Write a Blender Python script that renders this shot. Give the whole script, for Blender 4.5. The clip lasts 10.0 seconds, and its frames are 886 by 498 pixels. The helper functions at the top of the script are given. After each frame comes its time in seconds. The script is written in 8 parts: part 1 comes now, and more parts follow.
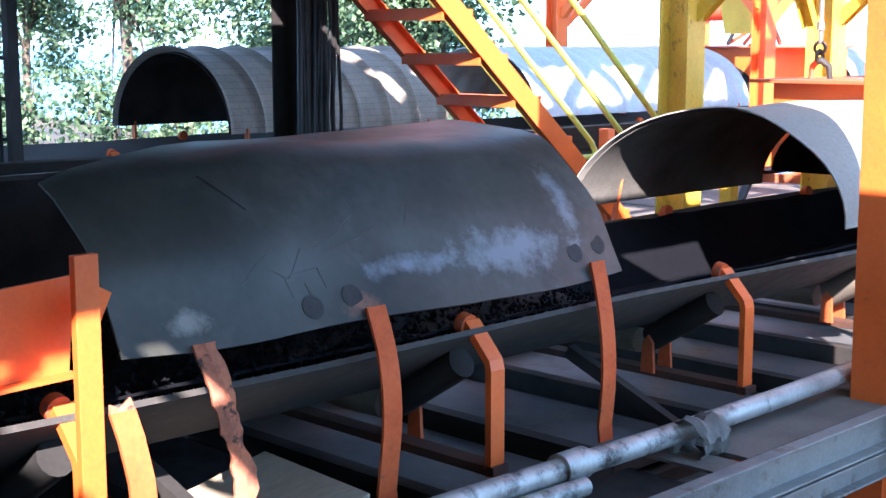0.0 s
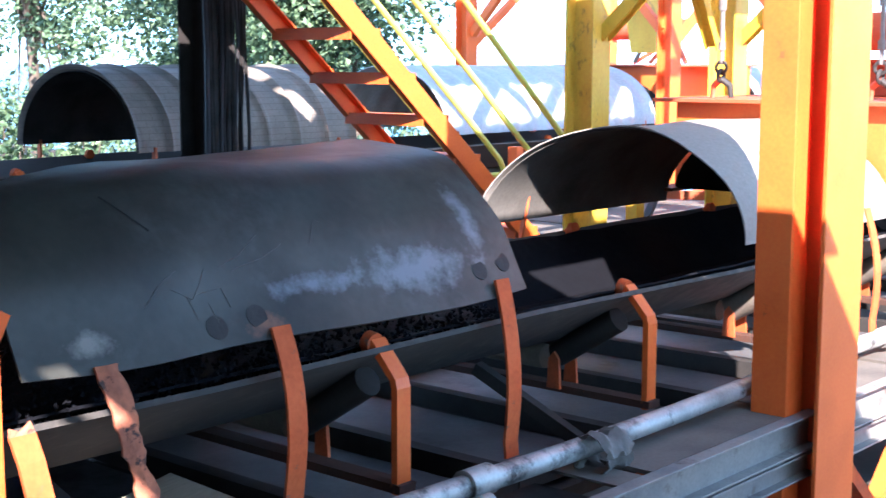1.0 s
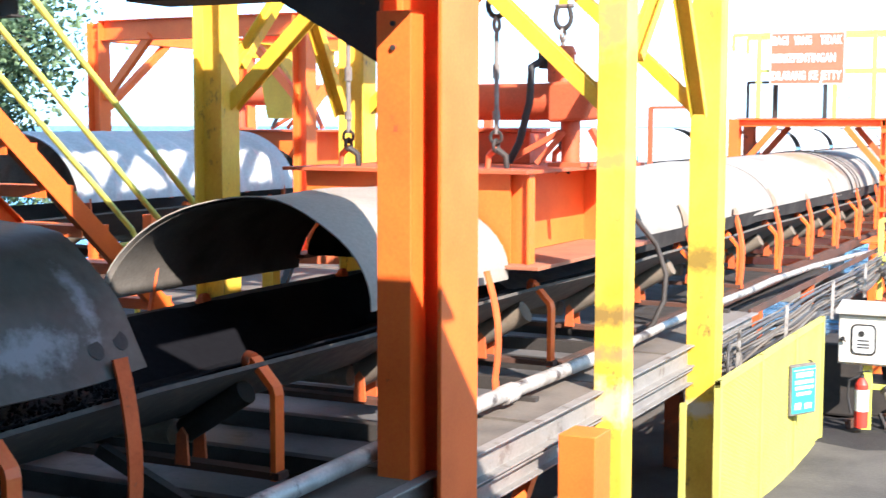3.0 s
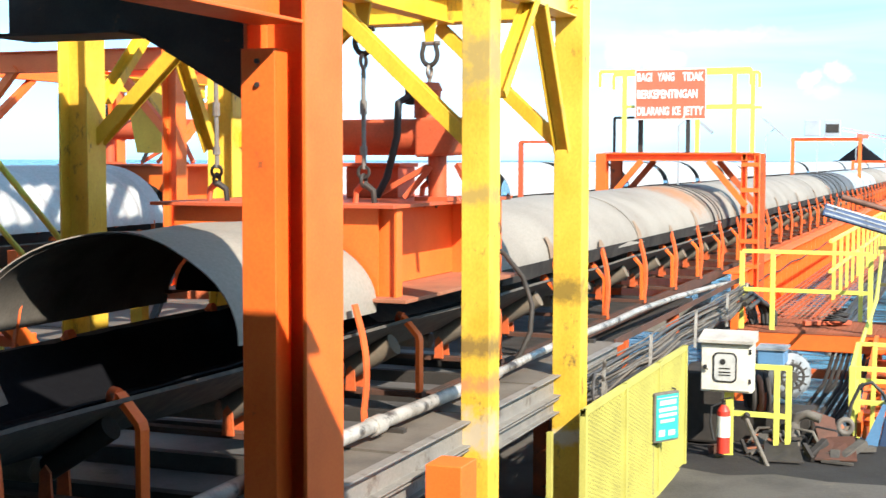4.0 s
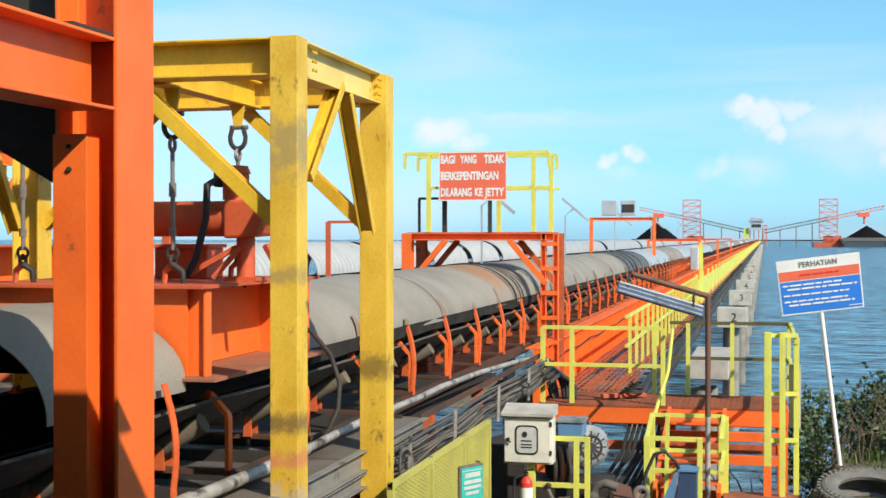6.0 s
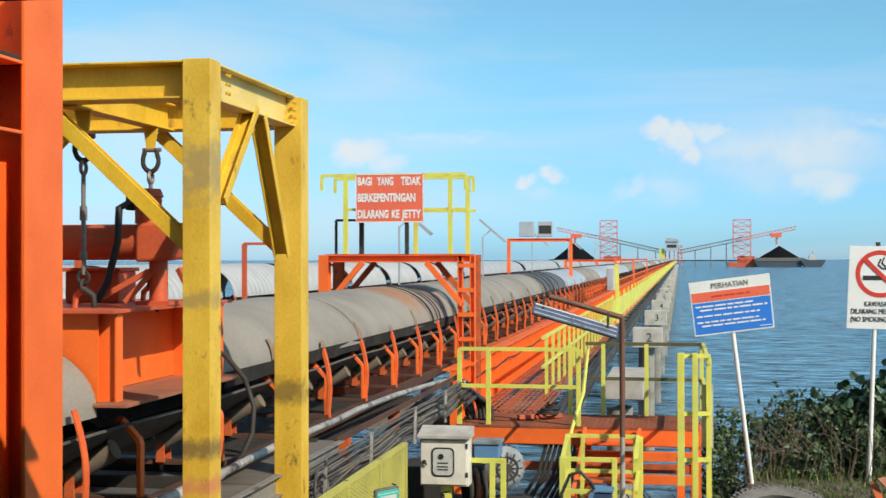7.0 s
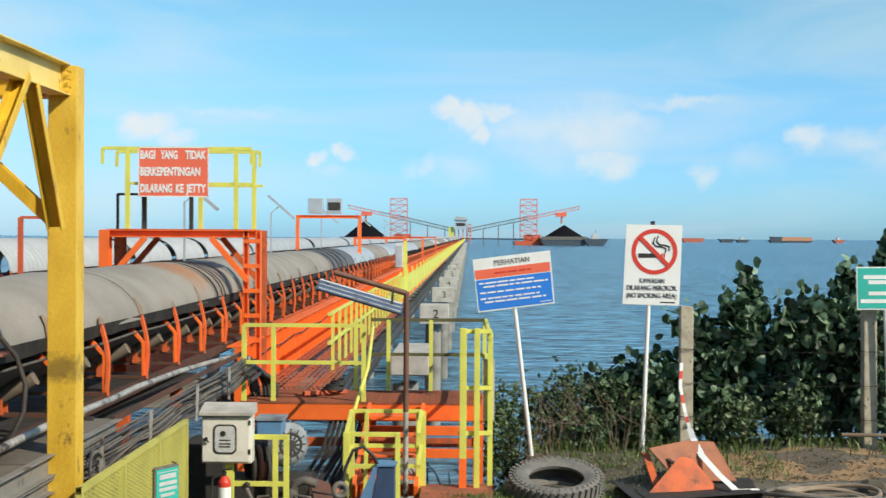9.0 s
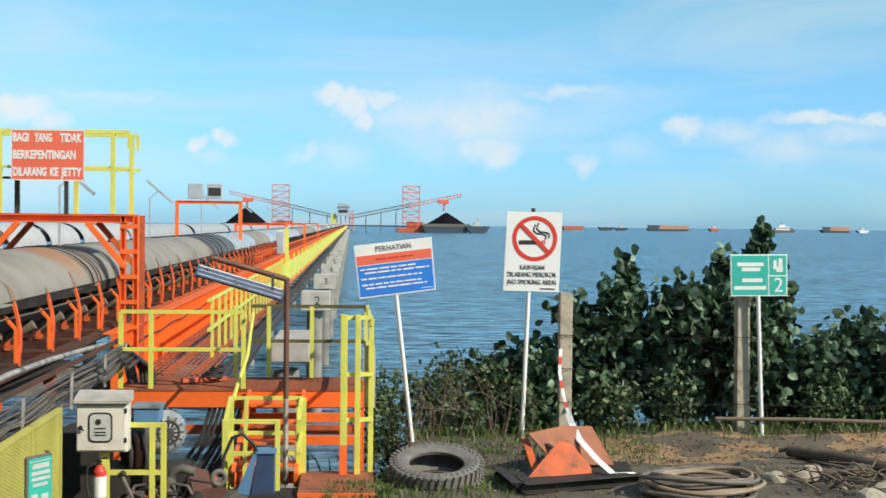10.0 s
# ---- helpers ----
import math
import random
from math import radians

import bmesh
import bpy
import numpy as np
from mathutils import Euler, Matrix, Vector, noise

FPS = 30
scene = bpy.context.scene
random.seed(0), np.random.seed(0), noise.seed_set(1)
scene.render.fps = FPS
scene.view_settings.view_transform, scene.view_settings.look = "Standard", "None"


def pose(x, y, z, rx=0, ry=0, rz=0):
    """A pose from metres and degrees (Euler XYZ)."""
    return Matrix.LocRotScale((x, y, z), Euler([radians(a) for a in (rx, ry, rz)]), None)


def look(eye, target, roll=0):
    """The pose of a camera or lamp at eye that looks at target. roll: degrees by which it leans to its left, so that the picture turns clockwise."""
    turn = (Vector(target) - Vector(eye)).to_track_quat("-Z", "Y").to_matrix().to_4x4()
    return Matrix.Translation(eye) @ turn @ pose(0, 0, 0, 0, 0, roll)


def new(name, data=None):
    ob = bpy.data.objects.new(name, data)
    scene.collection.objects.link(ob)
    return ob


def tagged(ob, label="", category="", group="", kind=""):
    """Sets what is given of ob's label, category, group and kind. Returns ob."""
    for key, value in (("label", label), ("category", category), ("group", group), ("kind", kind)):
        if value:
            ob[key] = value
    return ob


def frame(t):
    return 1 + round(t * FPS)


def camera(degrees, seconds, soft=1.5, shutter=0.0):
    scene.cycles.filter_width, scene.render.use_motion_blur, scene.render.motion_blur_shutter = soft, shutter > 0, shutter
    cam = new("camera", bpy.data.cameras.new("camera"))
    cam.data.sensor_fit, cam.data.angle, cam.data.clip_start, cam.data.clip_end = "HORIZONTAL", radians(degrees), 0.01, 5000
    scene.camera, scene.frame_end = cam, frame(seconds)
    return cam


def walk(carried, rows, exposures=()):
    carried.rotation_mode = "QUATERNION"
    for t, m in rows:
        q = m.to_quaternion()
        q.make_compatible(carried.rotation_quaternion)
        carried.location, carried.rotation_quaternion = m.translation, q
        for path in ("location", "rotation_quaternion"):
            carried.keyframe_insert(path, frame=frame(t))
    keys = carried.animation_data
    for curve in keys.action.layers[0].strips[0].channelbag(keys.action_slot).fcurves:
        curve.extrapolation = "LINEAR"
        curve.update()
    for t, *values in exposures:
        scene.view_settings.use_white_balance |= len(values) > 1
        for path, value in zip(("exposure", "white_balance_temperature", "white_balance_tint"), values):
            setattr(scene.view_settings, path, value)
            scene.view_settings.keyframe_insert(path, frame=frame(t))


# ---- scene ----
cam = camera(36.11, 10.0, soft=1.4, shutter=0.3)
PATH = [
    (0, (-0.000, 0.000, 3.050), (-13.970, 14.005, 0.100), -0.01),
    (0.5, (0.015, 0.000, 3.054), (-13.652, 14.321, 0.204), 0.02),
    (1, (0.049, -0.001, 3.062), (-13.025, 14.891, 0.361), 0.10),
    (1.5, (0.081, 0.002, 3.072), (-12.060, 15.697, 0.574), 0.13),
    (2, (0.103, 0.014, 3.089), (-10.947, 16.529, 0.823), 0.16),
    (2.5, (0.132, 0.044, 3.103), (-9.814, 17.276, 1.072), 0.11),
    (3, (0.166, 0.063, 3.122), (-8.756, 17.871, 1.307), 0.14),
    (4.5, (0.312, -0.114, 3.136), (-6.243, 18.751, 2.072), 0.08),
    (5, (0.336, -0.222, 3.140), (-5.494, 18.894, 2.360), 0.05),
    (5.5, (0.353, -0.289, 3.140), (-4.838, 19.020, 2.682), 0.02),
    (7, (0.407, -0.332, 3.168), (-3.032, 19.370, 3.309), -0.09),
    (7.5, (0.414, -0.333, 3.163), (-2.358, 19.474, 3.242), -0.09),
    (8, (0.426, -0.336, 3.163), (-1.606, 19.560, 3.144), 0.04),
    (8.5, (0.449, -0.335, 3.158), (-0.774, 19.627, 3.052), 0.19),
    (9, (0.471, -0.318, 3.151), (0.090, 19.677, 2.964), 0.31),
    (9.5, (0.486, -0.298, 3.146), (0.958, 19.694, 2.868), 0.46),
    (10, (0.485, -0.291, 3.140), (1.833, 19.660, 2.776), 0.60),
]
EXPO = [(0.0, 2.56, 5750, 24), (1.0, 2.54, 5750, 24), (2.0, 2.22, 5800, 22), (2.6, 1.98, 6000, 21), (3.2, 1.58, 6200, 16), (4.3, 0.95, 6500, 10), (5.0, 0.62, 6550, 10), (5.7, 0.32, 6550, 9), (7.0, 0.03, 6600, 9), (8.0, -0.02, 6600, 9), (9.0, 0.06, 6600, 8), (10.0, 0.1, 6600, 8)]
walk(cam, [(t, look(eye, target, roll)) for t, eye, target, roll in PATH], EXPO)

# ---- sky and sun ----
SUN_DIR = Vector((0.67, -0.52, 0.60)).normalized()
world = bpy.data.worlds.new("sky")
scene.world = world
world.use_nodes = True


def build_sky():
    nt = world.node_tree
    nt.nodes.clear()
    N, L = nt.nodes.new, nt.links.new
    out, bg = N("ShaderNodeOutputWorld"), N("ShaderNodeBackground")
    sky = N("ShaderNodeTexSky")
    sky.sky_type, sky.sun_disc = "NISHITA", False
    sky.sun_elevation = math.asin(SUN_DIR.z)
    sky.sun_rotation = math.atan2(SUN_DIR.x, SUN_DIR.y)
    sky.air_density, sky.dust_density, sky.ozone_density = 1.0, 0.6, 1.5
    bg.inputs["Strength"].default_value = 0.108
    co = N("ShaderNodeTexCoord")
    mp = N("ShaderNodeMapping")
    mp.inputs["Scale"].default_value = (1.0, 1.0, 7.0)
    L(co.outputs["Generated"], mp.inputs["Vector"])
    # high thin cloud in streaks
    n1 = N("ShaderNodeTexNoise")
    n1.inputs["Scale"].default_value, n1.inputs["Detail"].default_value = 2.6, 6
    n1.inputs["Distortion"].default_value = 0.6
    L(mp.outputs["Vector"], n1.inputs["Vector"])
    r1 = N("ShaderNodeMapRange")
    r1.inputs["From Min"].default_value, r1.inputs["From Max"].default_value = 0.44, 0.72
    r1.inputs["To Max"].default_value = 0.6
    L(n1.outputs["Fac"], r1.inputs["Value"])
    # heaped clouds and veils low over the sea: soft balls of directions, pushed about by noise
    n2 = N("ShaderNodeTexNoise")
    n2.inputs["Scale"].default_value, n2.inputs["Detail"].default_value = 34, 6
    n2.inputs["Roughness"].default_value = 0.6
    L(co.outputs["Generated"], n2.inputs["Vector"])
    mid = N("ShaderNodeVectorMath")
    mid.operation = "SUBTRACT"
    mid.inputs[1].default_value = (0.5, 0.5, 0.5)
    L(n2.outputs["Color"], mid.inputs[0])
    push = N("ShaderNodeVectorMath")
    push.operation = "MULTIPLY_ADD"
    push.inputs[1].default_value = (0.034, 0.034, 0.026)
    L(mid.outputs[0], push.inputs[0])
    L(co.outputs["Generated"], push.inputs[2])
    total = None
    # yaw to the left of +y, height in degrees, half widths in degrees, density, solid core
    for yaw, up, wide, tall, dense, core in CLOUDS:
        d = Vector((-math.sin(radians(yaw)) * math.cos(radians(up)), math.cos(radians(yaw)) * math.cos(radians(up)), math.sin(radians(up))))
        sub = N("ShaderNodeVectorMath")
        sub.operation = "SUBTRACT"
        sub.inputs[1].default_value = d
        L(push.outputs[0], sub.inputs[0])
        rot = N("ShaderNodeVectorRotate")
        rot.rotation_type = "Z_AXIS"
        rot.inputs["Angle"].default_value = -radians(yaw)
        L(sub.outputs[0], rot.inputs["Vector"])
        sc = N("ShaderNodeVectorMath")
        sc.operation = "MULTIPLY"
        sc.inputs[1].default_value = (1 / radians(wide), 1 / radians(wide), 1 / radians(tall))
        L(rot.outputs[0], sc.inputs[0])
        ln = N("ShaderNodeVectorMath")
        ln.operation = "LENGTH"
        L(sc.outputs[0], ln.inputs[0])
        m = N("ShaderNodeMapRange")
        m.interpolation_type = "SMOOTHSTEP"
        m.inputs["From Min"].default_value, m.inputs["From Max"].default_value = core, 1.0
        m.inputs["To Min"].default_value, m.inputs["To Max"].default_value = dense, 0.0
        L(ln.outputs["Value"], m.inputs["Value"])
        if total is None:
            total = m.outputs[0]
        else:
            mx = N("ShaderNodeMath")
            mx.operation = "MAXIMUM"
            L(total, mx.inputs[0])
            L(m.outputs[0], mx.inputs[1])
            total = mx.outputs[0]
    thin = N("ShaderNodeMapRange")
    thin.inputs["From Min"].default_value, thin.inputs["From Max"].default_value = 0.3, 0.62
    thin.inputs["To Min"].default_value = 0.62
    L(n2.outputs["Fac"], thin.inputs["Value"])
    has = N("ShaderNodeMath")
    has.operation = "MULTIPLY"
    L(total, has.inputs[0])
    L(thin.outputs[0], has.inputs[1])
    # the blue deepens towards the horizon haze over the sea
    sep = N("ShaderNodeSeparateXYZ")
    L(co.outputs["Generated"], sep.inputs[0])
    grade = N("ShaderNodeValToRGB")
    e = grade.color_ramp.elements
    e[0].position, e[0].color = 0.0, SKY_LOW
    e[1].position, e[1].color = 0.45, SKY_HIGH
    m1 = e.new(0.06)
    m1.color = SKY_MID
    m2 = e.new(0.15)
    m2.color = SKY_UP
    L(sep.outputs["Z"], grade.inputs["Fac"])
    tint = N("ShaderNodeMixRGB")
    tint.blend_type, tint.inputs["Fac"].default_value = "MULTIPLY", 1.0
    L(grade.outputs[0], tint.inputs["Color2"])
    L(sky.outputs[0], tint.inputs["Color1"])
    a = N("ShaderNodeMixRGB")
    L(r1.outputs[0], a.inputs["Fac"])
    L(tint.outputs[0], a.inputs["Color1"])
    a.inputs["Color2"].default_value = (6.0, 7.0, 7.6, 1)
    b = N("ShaderNodeMixRGB")
    L(has.outputs[0], b.inputs["Fac"])
    L(a.outputs[0], b.inputs["Color1"])
    b.inputs["Color2"].default_value = (7.6, 7.7, 7.6, 1)
    L(b.outputs[0], bg.inputs["Color"])
    L(bg.outputs[0], out.inputs["Surface"])


SKY_LOW, SKY_MID, SKY_UP, SKY_HIGH = (0.60, 1.17, 2.04, 1), (0.56, 1.05, 1.70, 1), (0.73, 1.20, 1.37, 1), (0.86, 1.20, 1.21, 1)
HEAPS = [(0.9, 5.3, 0.95, 0.6, 0.9, 0.4), (0.1, 4.9, 1.2, 0.75, 0.9, 0.4), (-0.4, 4.35, 0.9, 0.6, 0.8, 0.3), (-1.3, 5.2, 1.3, 0.45, 0.65, 0.3),
         (-5.7, 3.1, 2.0, 0.95, 0.8, 0.25), (6.15, 3.3, 0.7, 0.52, 0.8, 0.3), (5.35, 3.45, 0.62, 0.5, 0.8, 0.3), (13.4, 4.5, 1.8, 0.95, 0.85, 0.3),
         (12.2, 4.0, 1.4, 0.65, 0.7, 0.2), (-14.0, 4.1, 1.1, 0.62, 0.7, 0.2), (-19.2, 4.4, 3.0, 0.42, 0.8, 0.2), (-22.2, 4.3, 3.0, 0.42, 0.75, 0.2)]
VEILS = [(13, 5.5, 8, 5.0, 0.16, 0.0), (22, 6, 9, 5.5, 0.45, 0.0), (-2.9, 4.6, 3.2, 1.2, 0.5, 0.0), (-5.0, 4.4, 3.2, 2.0, 0.68, 0.1), (-6.5, 4.8, 1.7, 0.8, 0.55, 0.1), (-8.8, 5.6, 3.0, 0.36, 0.5, 0.0),
         (-3.5, 3.4, 3.8, 1.4, 0.33, 0.0), (1.7, 3.0, 0.8, 0.65, 0.5, 0.1), (2.4, 2.8, 1.0, 0.6, 0.4, 0.0), (0.3, 3.0, 2.0, 1.1, 0.35, 0.0),
         (5.8, 2.8, 0.7, 0.6, 0.4, 0.0), (10.0, 5.2, 4.2, 0.36, 0.4, 0.0), (-9.8, 2.65, 0.9, 0.75, 0.62, 0.1), (-11.8, 3.2, 1.8, 1.0, 0.28, 0.0),
         (-15.9, 4.0, 2.3, 0.7, 0.5, 0.0), (-17.8, 3.2, 2.0, 1.2, 0.5, 0.0), (-20.5, 3.8, 3.0, 0.8, 0.5, 0.0)]
CLOUDS = HEAPS + VEILS
build_sky()
sun = new("sun", bpy.data.lights.new("sun", "SUN"))
sun.data.energy, sun.data.angle, sun.data.color = 4.9, radians(0.6), (1.0, 0.9, 0.76)
sun.matrix_world = look(SUN_DIR * 50, (0, 0, 0))

# ---- materials ----
def material(name, base, rough=0.6, metal=0.0, dark=None, amount=0.35, scale=6.0, fine=60.0, bump=0.15, spots=None, spot_at=0.62, spot_scale=9.0, stretch=(1, 1, 1), vary=0.0, spec=0.5, spot_soft=0.07, worn=(), patch_colour=(0.3, 0.3, 0.3), courses=None):
    """A surface with a colour, a second colour in large soft patches, fine grain, worn or rusty spots, and relief."""
    m = bpy.data.materials.new(name)
    m.use_nodes = True
    nt = m.node_tree
    N, L = nt.nodes.new, nt.links.new
    bs = nt.nodes["Principled BSDF"]
    bs.inputs["Metallic"].default_value = metal
    bs.inputs["Specular IOR Level"].default_value = spec
    co = N("ShaderNodeTexCoord")
    mp = N("ShaderNodeMapping")
    mp.inputs["Scale"].default_value = stretch
    L(co.outputs["Object"], mp.inputs["Vector"])
    dark = dark or tuple(c * 0.6 for c in base)
    n1 = N("ShaderNodeTexNoise")
    n1.inputs["Scale"].default_value, n1.inputs["Detail"].default_value = scale, 7
    L(mp.outputs[0], n1.inputs["Vector"])
    r1 = N("ShaderNodeMapRange")
    r1.inputs["From Min"].default_value, r1.inputs["From Max"].default_value, r1.inputs["To Max"].default_value = 0.42, 0.72, amount
    L(n1.outputs["Fac"], r1.inputs["Value"])
    a = N("ShaderNodeMixRGB")
    a.inputs["Color1"].default_value, a.inputs["Color2"].default_value = (*base, 1), (*dark, 1)
    L(r1.outputs[0], a.inputs["Fac"])
    colour = a.outputs[0]
    n2 = N("ShaderNodeTexNoise")
    n2.inputs["Scale"].default_value, n2.inputs["Detail"].default_value = fine, 4
    L(mp.outputs[0], n2.inputs["Vector"])
    g = N("ShaderNodeMixRGB")
    g.blend_type, g.inputs["Fac"].default_value = "OVERLAY", 0.25
    L(colour, g.inputs["Color1"])
    L(n2.outputs["Fac"], g.inputs["Color2"])
    colour = g.outputs[0]
    if spots:
        n3 = N("ShaderNodeTexNoise")
        n3.inputs["Scale"].default_value, n3.inputs["Detail"].default_value, n3.inputs["Roughness"].default_value = spot_scale, 9, 0.7
        L(mp.outputs[0], n3.inputs["Vector"])
        r3 = N("ShaderNodeMapRange")
        r3.inputs["From Min"].default_value, r3.inputs["From Max"].default_value = spot_at, spot_at + spot_soft
        L(n3.outputs["Fac"], r3.inputs["Value"])
        s = N("ShaderNodeMixRGB")
        s.inputs["Color2"].default_value = (*spots, 1)
        L(r3.outputs[0], s.inputs["Fac"])
        L(colour, s.inputs["Color1"])
        colour = s.outputs[0]
    for centre, radii, *own in worn:
        # a rubbed, stained or light-and-shade patch round a place, broken up by the grain
        off = N("ShaderNodeVectorMath")
        off.operation = "SUBTRACT"
        off.inputs[1].default_value = centre
        L(co.outputs["Object"], off.inputs[0])
        sc = N("ShaderNodeVectorMath")
        sc.operation = "DIVIDE"
        sc.inputs[1].default_value = radii
        L(off.outputs[0], sc.inputs[0])
        ln = N("ShaderNodeVectorMath")
        ln.operation = "LENGTH"
        L(sc.outputs[0], ln.inputs[0])
        nz = N("ShaderNodeTexNoise")
        nz.inputs["Scale"].default_value, nz.inputs["Detail"].default_value, nz.inputs["Roughness"].default_value = 9, 8, 0.7
        L(co.outputs["Object"], nz.inputs["Vector"])
        ad = N("ShaderNodeMath")
        ad.operation = "MULTIPLY_ADD"
        ad.inputs[1].default_value = 2.4
        L(nz.outputs["Fac"], ad.inputs[0])
        L(ln.outputs["Value"], ad.inputs[2])
        rw = N("ShaderNodeMapRange")
        rw.inputs["From Min"].default_value, rw.inputs["From Max"].default_value = 2.1, 1.45
        rw.inputs["To Max"].default_value = 0.9
        L(ad.outputs[0], rw.inputs["Value"])
        wm = N("ShaderNodeMixRGB")
        wm.inputs["Color2"].default_value = (*(own[0] if own else patch_colour), 1)
        L(rw.outputs[0], wm.inputs["Fac"])
        L(colour, wm.inputs["Color1"])
        colour = wm.outputs[0]
    if courses:
        bk = N("ShaderNodeTexBrick")
        bk.inputs["Scale"].default_value, bk.inputs["Mortar Size"].default_value = 1.0, courses[2]
        bk.inputs["Brick Width"].default_value, bk.inputs["Row Height"].default_value = courses[0], courses[1]
        bk.inputs["Color1"].default_value, bk.inputs["Color2"].default_value, bk.inputs["Mortar"].default_value = (1, 1, 1, 1), (0.8, 0.8, 0.8, 1), (0.3, 0.3, 0.3, 1)
        sx = N("ShaderNodeSeparateXYZ")
        L(co.outputs["Object"], sx.inputs[0])
        cx = N("ShaderNodeCombineXYZ")
        L(sx.outputs["Y"], cx.inputs["X"])
        L(sx.outputs["Z"], cx.inputs["Y"])
        L(cx.outputs[0], bk.inputs["Vector"])
        bm = N("ShaderNodeMixRGB")
        bm.blend_type, bm.inputs["Fac"].default_value = "MULTIPLY", 0.45
        L(colour, bm.inputs["Color1"])
        L(bk.outputs["Color"], bm.inputs["Color2"])
        colour = bm.outputs[0]
    if vary:
        oi = N("ShaderNodeObjectInfo")
        hs = N("ShaderNodeHueSaturation")
        rv = N("ShaderNodeMapRange")
        rv.inputs["To Min"].default_value, rv.inputs["To Max"].default_value = 1 - vary, 1 + vary
        L(oi.outputs["Random"], rv.inputs["Value"])
        L(rv.outputs[0], hs.inputs["Value"])
        L(colour, hs.inputs["Color"])
        colour = hs.outputs[0]
    L(colour, bs.inputs["Base Color"])
    rr = N("ShaderNodeMapRange")
    rr.inputs["To Min"].default_value, rr.inputs["To Max"].default_value = max(0.03, rough - 0.12), min(1, rough + 0.14)
    L(n1.outputs["Fac"], rr.inputs["Value"])
    L(rr.outputs[0], bs.inputs["Roughness"])
    if bump:
        bp = N("ShaderNodeBump")
        bp.inputs["Strength"].default_value, bp.inputs["Distance"].default_value = bump, 0.01
        L(n2.outputs["Fac"], bp.inputs["Height"])
        L(bp.outputs[0], bs.inputs["Normal"])
    return m


RUST = (0.16, 0.055, 0.025)
ORANGE = material("orange_paint", (0.87, 0.158, 0.024), 0.5, dark=(0.66, 0.105, 0.016), amount=0.6, scale=2.5, spots=(0.22, 0.07, 0.03), spot_at=0.66, spot_scale=5, bump=0.06)
ORANGE_DUSTY = material("dusty_orange_paint", (0.56, 0.105, 0.024), 0.7, dark=(0.17, 0.075, 0.042), amount=0.85, scale=4, spots=RUST, spot_at=0.6, spot_scale=7, bump=0.15)
RED_OXIDE = material("red_oxide_paint", (0.55, 0.10, 0.035), 0.6, dark=(0.30, 0.07, 0.035), amount=0.6, scale=3, spots=RUST, spot_at=0.64)
YELLOW = material("yellow_paint", (0.72, 0.46, 0.036), 0.5, dark=(0.54, 0.33, 0.016), amount=0.95, scale=3.0, spots=(0.13, 0.085, 0.035), spot_at=0.575, spot_scale=5, spot_soft=0.16, bump=0.06, stretch=(1, 1, 0.5))
# Stains on the posts; the last entry paints a shadow band on the rear one.
POST_STAINS_AND_SHADOW = tuple(((-2.705, y, z), (0.4, 0.4, tall), tint) for y, z, tall, tint in ((8.2, 1.92, 0.10, (0.20, 0.13, 0.04)), (8.2, 1.68, 0.09, (0.58, 0.22, 0.09)), (8.2, 1.35, 0.20, (0.44, 0.38, 0.29)), (8.2, 2.9, 0.10, (0.40, 0.28, 0.08)), (8.2, 3.75, 0.30, (0.38, 0.28, 0.10)), (10.2, 0.95, 0.10, (0.60, 0.54, 0.40)), (10.2, 2.1, 0.14, (0.22, 0.15, 0.03))))
YELLOW_POST = material("stained_yellow_paint", (0.74, 0.49, 0.06), 0.5, dark=(0.56, 0.34, 0.025), amount=0.95, scale=3.0, spots=(0.12, 0.08, 0.035), spot_at=0.585, spot_scale=7, spot_soft=0.1, bump=0.06, stretch=(1, 1, 0.6), worn=POST_STAINS_AND_SHADOW)
YELLOW_BLEACHED = material("bleached_yellow_paint", (0.74, 0.58, 0.19), 0.5, dark=(0.60, 0.43, 0.09), amount=0.9, scale=2.2, spots=(0.20, 0.12, 0.05), spot_at=0.64, spot_scale=6, spot_soft=0.1, bump=0.06)
YELLOW_PALE = material("pale_yellow_paint", (0.65, 0.65, 0.115), 0.55, dark=(0.46, 0.45, 0.10), amount=0.6, scale=3, spots=RUST, spot_at=0.68, bump=0.05)
YELLOW_GREEN = material("yellow_green_paint", (0.46, 0.435, 0.105), 0.6, dark=(0.30, 0.28, 0.075), amount=0.7, scale=2, spots=(0.12, 0.09, 0.05), spot_at=0.66, bump=0.05)
GALV = material("galvanised_sheet", (0.62, 0.64, 0.64), 0.42, 0.6, dark=(0.42, 0.44, 0.45), amount=0.6, scale=2, fine=35, spots=(0.30, 0.20, 0.14), spot_at=0.72, bump=0.04)
GALV_WHITE = material("white_zinc_sheet", (0.44, 0.45, 0.45), 0.5, 0.2, dark=(0.30, 0.305, 0.30), amount=0.5, scale=1.2, fine=30, bump=0.03)
SHEET_GREY = material("grey_dusty_sheet", (0.275, 0.252, 0.218), 0.78, 0.0, dark=(0.19, 0.17, 0.15), amount=0.8, scale=1.1, fine=45, spec=0.3, spots=(0.21, 0.14, 0.09), spot_at=0.60, spot_scale=1.1, spot_soft=0.2, bump=0.05, worn=(((-3.9, 19.9, 2.65), (1.2, 1.0, 0.5)),), patch_colour=(0.33, 0.16, 0.08))
SHEET_DARK = material("dark_blue_grey_sheet", (0.12, 0.125, 0.13), 0.6, 0.2, dark=(0.06, 0.063, 0.067), amount=0.9, scale=1.4, fine=40, spots=(0.22, 0.21, 0.19), spot_at=0.62, spot_scale=2, spot_soft=0.15, bump=0.08)
